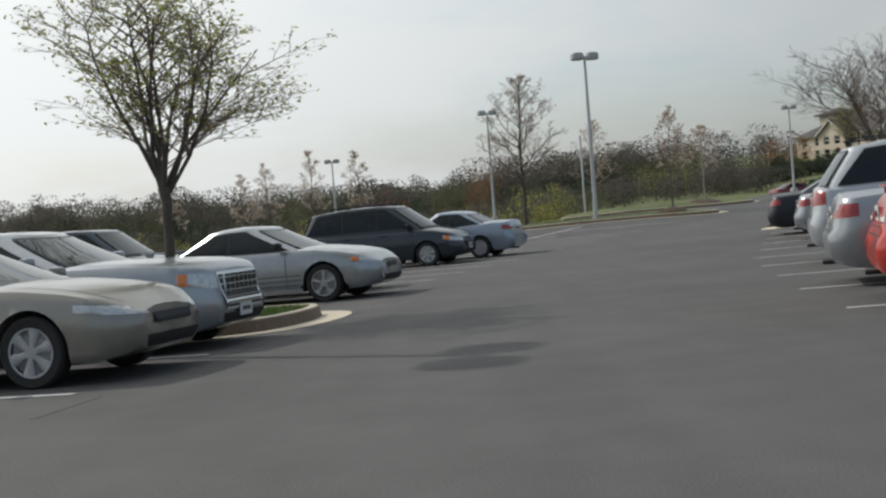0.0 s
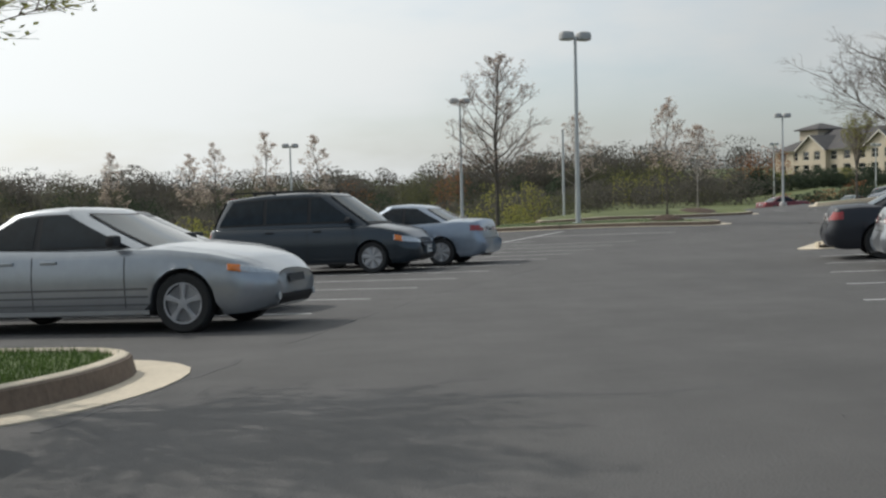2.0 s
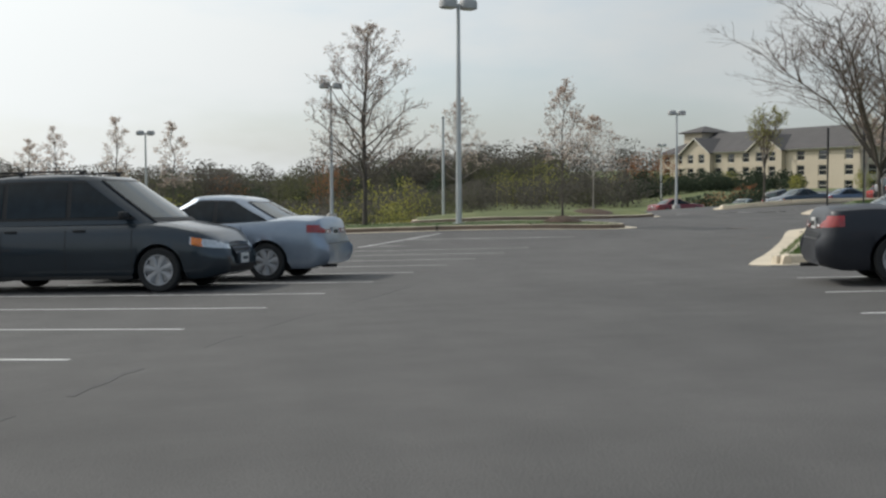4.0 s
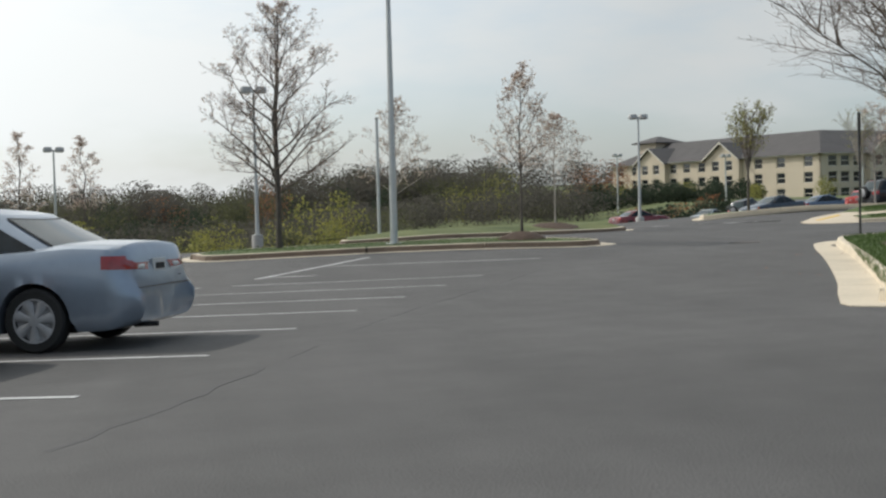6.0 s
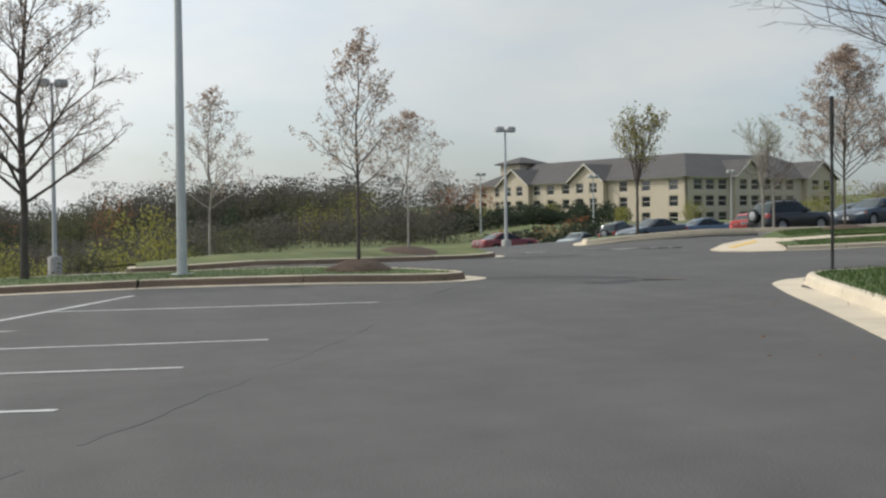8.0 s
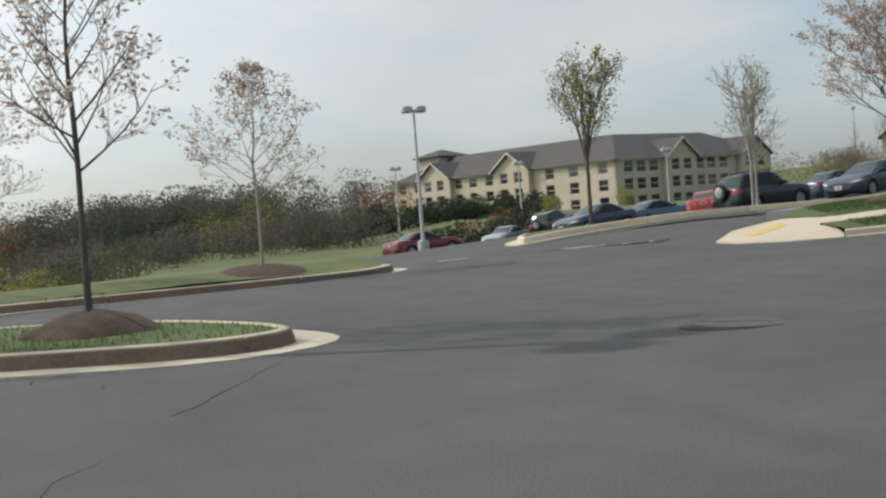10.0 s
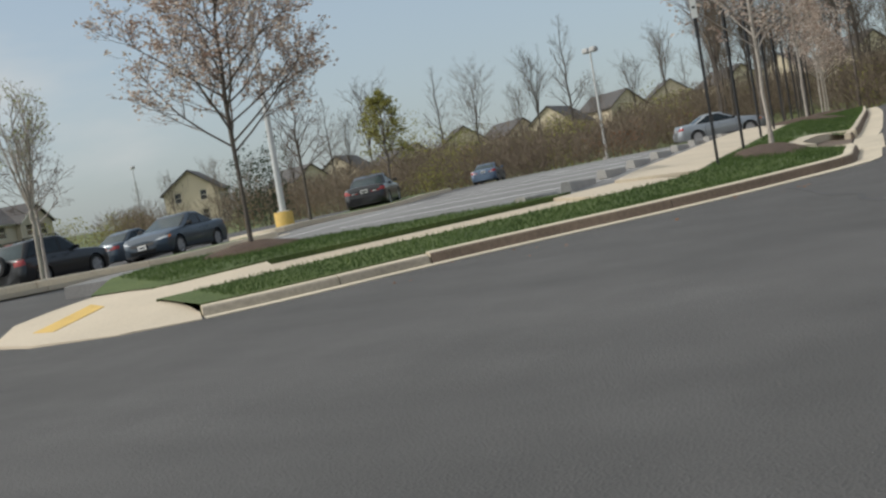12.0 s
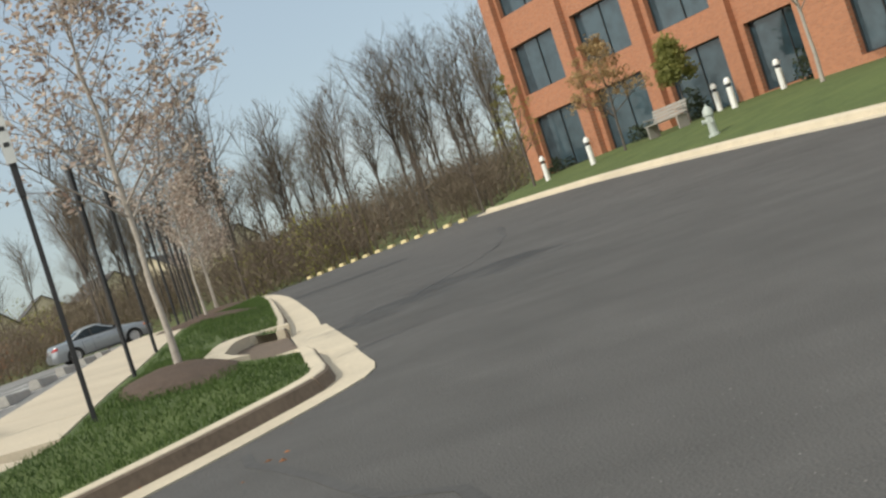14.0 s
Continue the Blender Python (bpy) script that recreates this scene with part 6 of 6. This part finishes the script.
for k, az in enumerate((45.0, 47.4, 50.0, 52.8, 55.2, 57.6, 60.0, 62.6, 65.4, 68.2, 71.0)):
    far = 258.0 + (k * 37 % 5) * 5.0
    x, y = 18.5 + far * math.sin(radians(az)), 54.7 + far * math.cos(radians(az))
    peak = 1.3 + far * math.tan(radians(lerp(az, (45, 52, 57, 61, 71), (2.35, 2.75, 3.3, 3.7, 3.6))))
    wide = (8.5, 10.0, 9.0, 11.0)[k % 4]
    house(x, y, -az + (28, -20, 35, 10)[k % 4], wide, 13.0, max(5.0, peak - terrain(x, y) + 0.3 - 0.36 * wide))

house(138.0, 196.0, -50, 8.0, 10.0, 5.6)


# ---- lawn furniture by the offices ----
def bollard(x, y):
    root = thing("bollard_light", "white domed bollard light on the lawn", "bollard", pose(x, y, bank(x, y) + 0.15), "white bollards")
    part("post", lathe(bmesh.new(), [(0.11, -0.2), (0.11, 0.72), (0.09, 0.74)], 16), BOLLARD, root, smooth=True)
    part("louvre", lathe(bmesh.new(), [(0.075, 0.74), (0.075, 0.86)], 16), DARK, root)
    part("dome", lathe(bmesh.new(), [(0.12, 0.86), (0.125, 0.93), (0.10, 1.02), (0.05, 1.07), (0.01, 1.08)], 16), BOLLARD, root, smooth=True)


for x, y in ((75.3, 59.5), (69.5, 57.3), (65.3, 52.1), (70.3, 52.2), (66.8, 50.2)):
    bollard(x, y)


def hydrant(x, y):
    root = thing("fire_hydrant", "pale grey green fire hydrant on the lawn", "hydrant", pose(x, y, bank(x, y) + 0.15))
    part("barrel", lathe(bmesh.new(), [(0.16, -0.1), (0.16, 0.04), (0.11, 0.06), (0.11, 0.52), (0.15, 0.54), (0.15, 0.58)], 16), HYDRANT, root, smooth=True)
    part("bonnet", lathe(bmesh.new(), [(0.14, 0.58), (0.13, 0.68), (0.08, 0.76), (0.03, 0.79), (0.03, 0.84)], 16), HYDRANT, root, smooth=True)
    for a in (0, 180, 90):
        nz = part("nozzle", lathe(bmesh.new(), [(0.055, 0.09), (0.055, 0.17), (0.07, 0.18), (0.07, 0.22)], 12), HYDRANT, root, smooth=True)
        nz.matrix_basis = Matrix.Translation((0, 0, 0.40)) @ Matrix.Rotation(radians(a), 4, "Z") @ Matrix.Rotation(radians(90), 4, "Y")


hydrant(55.4, 53.7)


def bench(x, y, turn):
    root = thing("bench", "weathered grey slatted bench facing the road", "bench", pose(x, y, bank(x, y) + 0.15, 0, 0, turn))
    for k in range(4):
        part("seat_slat", box(bmesh.new(), (0, -0.18 + 0.12 * k, 0.44), (1.8, 0.10, 0.035), bevel=0.006), BENCH, root)
    for k in range(4):
        part("back_slat", box(bmesh.new(), (0, 0.26 + 0.03 * k, 0.55 + 0.11 * k), (1.8, 0.03, 0.09), bevel=0.006), BENCH, root)
    for s in (-1, 1):
        part("leg", box(bmesh.new(), (s * 0.8, 0.03, 0.2), (0.06, 0.5, 0.44), bevel=0.006), BENCH, root)
        part("arm", box(bmesh.new(), (s * 0.86, 0.03, 0.64), (0.05, 0.5, 0.04), bevel=0.006), BENCH, root)


bench(66.2, 54.4, 220)


# ---- woods, brush and shrubs ----
def clump(rng, x, y, z, high, wide, n, long, thin, leaf):
    """Many thin twigs, or small leaves, that fill a ragged crown."""
    u = rng.random(n) ** 0.8
    lobes = rng.normal(0, 0.34, (6, 2)) * wide
    tops = rng.uniform(0.6, 1.0, 6)
    k = rng.integers(0, 6, n)
    r = wide * 0.5 * np.sqrt(np.clip(1 - ((u - 0.42) / 0.62) ** 2, 0.03, 1)) * np.sqrt(rng.random(n))
    a = rng.uniform(0, 2 * math.pi, n)
    out = np.stack((np.cos(a), np.sin(a), np.zeros(n)), 1)
    p = np.stack((x + lobes[k, 0] + r * np.cos(a), y + lobes[k, 1] + r * np.sin(a), z + u * high * tops[k]), 1)
    d = rng.normal(0, 1, (n, 3)) if leaf else out * 0.7 + rng.normal(0, 0.45, (n, 3)) + np.array((0, 0, 0.9))
    d /= np.linalg.norm(d, axis=1)[:, None]
    w = np.cross(d, rng.normal(0, 1, (n, 3)))
    w /= np.linalg.norm(w, axis=1)[:, None]
    ln, th = long * rng.uniform(0.5, 1.3, (n, 1)), thin * rng.uniform(0.6, 1.3, (n, 1))
    quad = (p - d * ln * 0.5, p + w * th, p + d * ln * 0.5, p - w * th) if leaf else (p - w * th, p + w * th, p + d * ln + w * th * 0.4, p + d * ln - w * th * 0.4)
    return np.stack(quad, 1).reshape(-1, 3)


def woods(name, label, places, material, seed, n=400, long=0.8, thin=0.05, leaf=False, stems=2, group="woodland"):
    """Many far trees or bushes as one mass, each a ragged crown with gaps on a few stems."""
    rng = np.random.default_rng(seed)
    got = [clump(rng, x, y, terrain(x, y), high, wide, n, long, thin, leaf) for x, y, high, wide in places]
    verts = np.concatenate(got)
    faces = np.arange(len(verts)).reshape(-1, 4).tolist()
    verts = verts.tolist()
    for x, y, high, wide in places:
        z = terrain(x, y)
        for _ in range(stems):
            cx, cy, w = x + rng.normal(0, wide * 0.25), y + rng.normal(0, wide * 0.25), 0.012 * high + 0.02
            k = len(verts)
            verts.extend(((cx - w, cy, z - 0.5), (cx + w, cy + w, z - 0.5), (cx, cy - w, z - 0.5), (cx, cy, z + high * 0.85)))
            faces.extend(((k, k + 1, k + 3), (k + 1, k + 2, k + 3), (k + 2, k, k + 3)))
    ob = new(name, raw(name, verts, faces, material))
    return tagged(ob, label, group, kind="stuff")


def bearing(x, y, ox=12.0, oy=49.0):
    return math.degrees(math.atan2(x - ox, y - oy))


def belt(seed, n, az, far, high, wide=(3.5, 6.0)):
    """Places in a band round the lots, clear of the hotel and of the sight of it."""
    rng = random.Random(seed)
    out = []
    while len(out) < n:
        a, r = rng.uniform(*az), rng.uniform(*far)
        x, y = r * math.sin(radians(a)), r * math.cos(radians(a))
        b = bearing(x, y)
        if 15.2 < b < 36 and r < 290 or (5 < b < 16 and r < 172) or (x > 14 and y < 140) or (x > 50 and 150 < y < 275):
            continue
        h = rng.uniform(*high) * lerp(a, (-40, -14, -4, 20), (1.15, 1.12, 1.04, 1.0))
        out.append((x, y, h, rng.uniform(*wide)))
    return out


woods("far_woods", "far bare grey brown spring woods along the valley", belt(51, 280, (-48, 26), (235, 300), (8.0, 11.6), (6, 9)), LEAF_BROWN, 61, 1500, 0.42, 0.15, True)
woods("far_greening", "far woods breaking into dull green leaf", belt(52, 90, (-48, 26), (215, 285), (6.5, 10.0), (5, 8)), LEAF_MIX, 62, 1000, 0.32, 0.12, True)
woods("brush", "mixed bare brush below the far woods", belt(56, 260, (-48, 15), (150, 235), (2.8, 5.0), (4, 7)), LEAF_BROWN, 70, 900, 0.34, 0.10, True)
woods("green_brush", "greening brush below the far woods", belt(57, 130, (-48, 15), (135, 220), (2.2, 4.2), (3.5, 6)), LEAF_MIX, 72, 600, 0.26, 0.085, True)
woods("evergreens", "dark evergreens among the far woods", belt(53, 60, (-45, 24), (170, 270), (5, 8.6), (2.6, 4)), LEAF_DARK, 63, 700, 0.34, 0.10, True)
woods("rust_trees", "a few rust and orange trees in the woods", [(66.0, 226.0, 8.6, 5.0), (62.0, 229.0, 7.2, 4.5), *belt(54, 5, (-20, 20), (190, 270), (7, 10.5), (3.5, 5))], LEAF_RUST, 64, 900, 0.28, 0.10, True)
woods("yellow_trees", "young yellow green trees along the meadow", [(37.0, 187.0, 8.6, 5.5), (33.0, 190.0, 6.6, 4.0), *belt(55, 34, (-34, 12), (105, 150), (3.0, 5.6), (2.2, 3.6))], LEAF_YELLOW, 65, 700, 0.24, 0.085, True)
woods("lone_pine", "dark pine behind the far car park", [(79.0, 119.0, 7.2, 2.4)], LEAF_DARK, 76, 1600, 0.26, 0.06, True)
# hedge and conifers before the hotel
woods("hotel_hedge", "dark clipped conifers and shrubs before the hotel", [(60 + 1.3 * k, 230 - 2.0 * k, 2.3 + (k * 7 % 5) * 0.35, 2.6) for k in range(16)], LEAF_DARK, 66, 1000, 0.3, 0.11, True)
woods("hotel_shrubs", "yellow green shrubs before the hotel", [(57 + 6.5 * k, 224 - 10.0 * k, 2.6 + (k % 3) * 0.6, 2.0) for k in range(5)], LEAF_YELLOW, 67, 700, 0.22, 0.08, True)
woods("lot_shrubs", "dark and dull green shrubs along the hotel lot", [(46.5 + 1.25 * k, 181.5 - 0.42 * k, 1.7 + (k * 7 % 4) * 0.35, 2.4) for k in range(15)], LEAF_DARK, 77, 800, 0.26, 0.09, True)
woods("lot_edge_shrubs", "dark shrubs along the edge of the hotel lot", [(37.0 + 1.7 * k, 131.0 + 1.1 * k, 1.5 + (k * 5 % 4) * 0.3, 2.2) for k in range(9)], LEAF_DARK, 78, 700, 0.22, 0.08, True)
woods("lot_edge_brush", "rust coloured brush along the edge of the hotel lot", [(40.0 + 3.1 * k, 135.0 + 2.0 * k, 2.2, 2.0) for k in range(4)], LEAF_RUST, 79, 500, 0.2, 0.07, True)
woods("hotel_willow", "yellow green bushes beside the hotel wing", [(106.0, 186.0, 5.5, 5.0), (111.0, 184.0, 4.6, 5.0), (101.0, 184.0, 3.4, 4.0)], LEAF_YELLOW, 73, 900, 0.26, 0.09, True)
rng = random.Random(7)
EAST = []
while len(EAST) < 260:
    x, y = rng.uniform(84, 165), rng.uniform(40, 200)
    if (x + 0.9 * y < 172 and not (x > 86 and x - y > 9 and y > 63)) or (y < 63 and x < 100) or bearing(x, y) < 37 or (39.0 < bearing(x, y, 14, 52) < 42.6 and y > 95):
        continue
    EAST.append((x, y, rng.uniform(2.6, 5.0), rng.uniform(3.5, 6)))
woods("east_brush", "bare brown brush along the far car park", EAST, EAST_TWIG, 68, 720, 0.6, 0.024)
woods("east_green", "greening shrubs in the brush", [(q[0] - 2, q[1] - 1, q[2] * 0.9, 2.6) for q in EAST[:26]], LEAF_YELLOW, 69, 500, 0.16, 0.05, True)
woods("east_rust", "orange brown shrubs in the brush", [(q[0] - 1, q[1] - 2, q[2] * 0.9, 3.0) for q in EAST[30:60]], LEAF_RUST, 74, 260, 0.14, 0.045, True)
YOUNG = []
for az, el, far in ((50.2, 4.6, 104), (53.4, 3.6, 100), (57.2, 3.4, 98), (62.0, 3.9, 100)):
    x, y = 18.5 + far * math.sin(radians(az)), 54.7 + far * math.cos(radians(az))
    YOUNG.append((x, y, 1.3 + far * math.tan(radians(el)) - terrain(x, y), 4.2))
woods("east_young", "young yellow green trees behind the far car park", YOUNG, LEAF_YELLOW, 75, 1100, 0.2, 0.06, True, 4)


def templates():
    made = []
    for k, (h, sp, lead) in enumerate(((15.5, 3.4, True), (13.5, 3.0, False), (16.5, 4.0, False), (12.0, 3.2, False))):
        root = thing("woodland_tree", "tall bare woodland tree with grey brown twigs", "tree", pose(106 + 6 * k, 84 - 7 * k, terrain(106 + 6 * k, 84 - 7 * k) - 0.2), "bare woodland trees")
        wood, twig, _ = tree_mesh(seed=70 + k, high=h, clear=h * (0.3 if lead else 0.42), spread=sp, leader=lead, counts=(10, 8, 6) if lead else (8, 9, 6, 3), levels=3 if lead else 4, leaves=0, lift=0.3, thick=0.9 if lead else 0.6, sides=(6, 3, 3, 3))
        up = h / max(v[2] for v in twig[0])
        for nm, store, m in (("trunk", wood, BARK), ("crown", twig, EAST_TWIG)):
            ob = new(nm, raw(nm, [(v[0], v[1], v[2] * up) for v in store[0]], store[1], m, nm == "trunk"))
            ob.parent = root
        made.append((root, h))
    return made


TALL = templates()
rng = random.Random(9)
count = 0
while count < 135:
    x, y = rng.uniform(86, 140), rng.uniform(30, 108)
    if x + 0.55 * y < 134 or (y < 58 and x < 94) or bearing(x, y, 18, 55) < 65:
        continue
    copy_thing(TALL[count % 4][0], pose(x, y, terrain(x, y) - 0.2, 0, 0, rng.uniform(0, 360)) @ Matrix.Scale(rng.uniform(0.66, 1.0), 4))
    count += 1
# single trees that stand over the brush
for k, (az, el, far) in enumerate(((44.6, 4.6, 120), (46.5, 5.8, 110), (47.3, 5.2, 116), (48.4, 6.7, 112), (49.4, 5.4, 118), (51.9, 6.4, 110), (53.6, 6.7, 112), (55.7, 5.2, 120), (56.6, 6.9, 108), (58.2, 7.8, 110), (59.4, 5.0, 125), (61.2, 5.6, 118), (62.7, 6.9, 112), (63.6, 5.2, 122), (39.0, 3.6, 150), (41.0, 4.0, 145), (42.6, 3.8, 150), (37.5, 3.2, 160))):
    x, y = 18.5 + far * math.sin(radians(az)), 54.7 + far * math.cos(radians(az))
    root, h = TALL[(k * 3 + 1) % 4]
    copy_thing(root, pose(x, y, terrain(x, y) - 0.2, 0, 0, (k * 77) % 360) @ Matrix.Scale((1.5 + far * math.tan(radians(el)) - terrain(x, y)) / h, 4))


def shrub_templates():
    made = []
    for k, (m, h) in enumerate(((LEAF_YELLOW, 2.6), (LEAF_MIX, 2.0), (LEAF_YELLOW, 3.4))):
        root = thing("shrub", ("yellow green" if k != 1 else "dull green") + " spring shrub in the rough meadow", "shrub", pose(2 + 3.2 * k, 84 + k, terrain(2 + 3.2 * k, 84 + k) - 0.1), "meadow shrubs")
        got = clump(np.random.default_rng(80 + k), 0, 0, 0.1, h, 1.7, 700, 0.16, 0.055, True)
        ob = new("foliage", raw("foliage", got.tolist(), np.arange(len(got)).reshape(-1, 4).tolist(), m))
        ob.parent = root
        bm = bmesh.new()
        for j in range(5):
            a = j * 1.26
            loft(bm, [[(r * math.cos(t) + e * math.cos(a), r * math.sin(t) + e * math.sin(a), zz) for t in (0, 2.1, 4.2)] for r, e, zz in ((0.03, 0.05, -0.2), (0.02, 0.22, h * 0.5), (0.006, 0.4, h * 0.85))])
        part("stem", clean(bm), TWIG, root)
        made.append(root)
    return made


SHRUBS = shrub_templates()
rng = random.Random(10)
for k in range(44):
    x, y = rng.uniform(-50, 10), rng.uniform(98, 140)
    copy_thing(SHRUBS[k % 3], pose(x, y, terrain(x, y) - 0.1, 0, 0, rng.uniform(0, 360)) @ Matrix.Scale(rng.uniform(0.7, 1.25), 4))
# young trees by the offices and at the road's end
tree(68.0, 56.0, "young tree in orange bud with a wrapped trunk", LEAF_TAN, seed=41, high=4.6, clear=1.5, spread=1.5, counts=(9, 6, 4, 3), levels=4, leaves=1, leaf=0.055, bud=0.9, mulch=0.9)
tree(76.3, 60.2, "thin tree in yellow bud by the offices", LEAF_YELLOW, seed=42, high=5.2, clear=1.4, spread=1.4, counts=(9, 6, 4, 3), levels=4, leaves=1, leaf=0.05, bud=0.35)
tree(58.0, 50.3, "thin pale-trunked tree on the office lawn", LEAF_GREEN, PALE_BARK, seed=43, high=6.0, clear=2.4, spread=1.5, counts=(8, 6, 4, 3), levels=4, leaves=1, leaf=0.05, bud=0.4)
tree(69.8, 53.4, "small dense green magnolia by the windows", LEAF_GREEN, seed=44, high=3.3, clear=1.5, spread=0.65, counts=(9, 7, 4), leaves=3, leaf=0.1, bud=0.8, z=bank(69.8, 53.4) + 0.13)
tree(82.0, 63.4, "bare sapling at the road's end", LEAF_RUST, seed=45, high=4.4, clear=1.4, spread=1.3, counts=(8, 5, 4, 3), levels=4, leaves=0)
tree(86.5, 66.6, "bare sapling at the road's end", LEAF_RUST, seed=46, high=4.2, clear=1.4, spread=1.3, counts=(8, 5, 4, 3), levels=4, leaves=0)
woods("office_shrubs", "dark evergreen shrubs against the office windows", [(71.5, 52.9, 1.9, 0.9), (74.2, 55.2, 1.4, 0.9), (67.2, 49.0, 1.8, 0.9), (79.0, 59.0, 1.2, 0.8)], LEAF_DARK, 71, 500, 0.16, 0.06, True)


# ---- litter on the asphalt ----
def litter(name, label, material, seed, n, where, size):
    """Small loose bits, strewn in a few drifts."""
    rng = random.Random(seed)
    verts, faces = [], []
    for _ in range(n):
        cx, cy, r = rng.choice(where)
        x, y = cx + rng.gauss(0, r), cy + rng.gauss(0, r)
        z, s = ground(x, y) + 0.002, size * rng.uniform(0.5, 1.5)
        a = rng.uniform(0, 6.283)
        k = len(verts)
        for t in range(4):
            verts.append((x + s * math.cos(a + 1.571 * t) * (1.0 if t % 2 else 0.6), y + s * math.sin(a + 1.571 * t) * (1.0 if t % 2 else 0.6), z))
        verts.append((x + rng.gauss(0, 0.1) * s, y, z + s * rng.uniform(0.3, 0.7)))
        faces.extend((k + t, k + (t + 1) % 4, k + 4) for t in range(4))
    ob = new(name, raw(name, verts, faces, material))
    return tagged(ob, label, "litter", kind="stuff")


GRIT = mat("grit", (0.15, 0.145, 0.14), rough=0.9, var=0.4, scale=20, fine=90, per_island=0.8)
litter("gravel", "loose grit and small stones on the asphalt", GRIT, 91, 500, [(26.6, 55.7, 0.5), (27.5, 55.9, 0.7), (25.4, 56.4, 0.6), (19.4, 53.4, 0.5), (14.5, 53.4, 0.7)], 0.006)
litter("stone_chips", "scattered stone chips along the lane", GRIT, 92, 350, [(2.5, 14.0, 4.0), (4.0, 25.0, 4.5), (7.0, 36.0, 5.0), (11.0, 46.0, 5.0), (20.0, 55.0, 4.0)], 0.007)
litter("dry_leaf_litter", "dry brown leaves blown against the kerbs", LEAF_RUST, 93, 60, [(26.0, 60.7, 0.7), (29.0, 59.0, 0.6), (12.2, 41.6, 0.6), (14.6, 47.0, 0.6), (10.2, 56.2, 0.7)], 0.02)
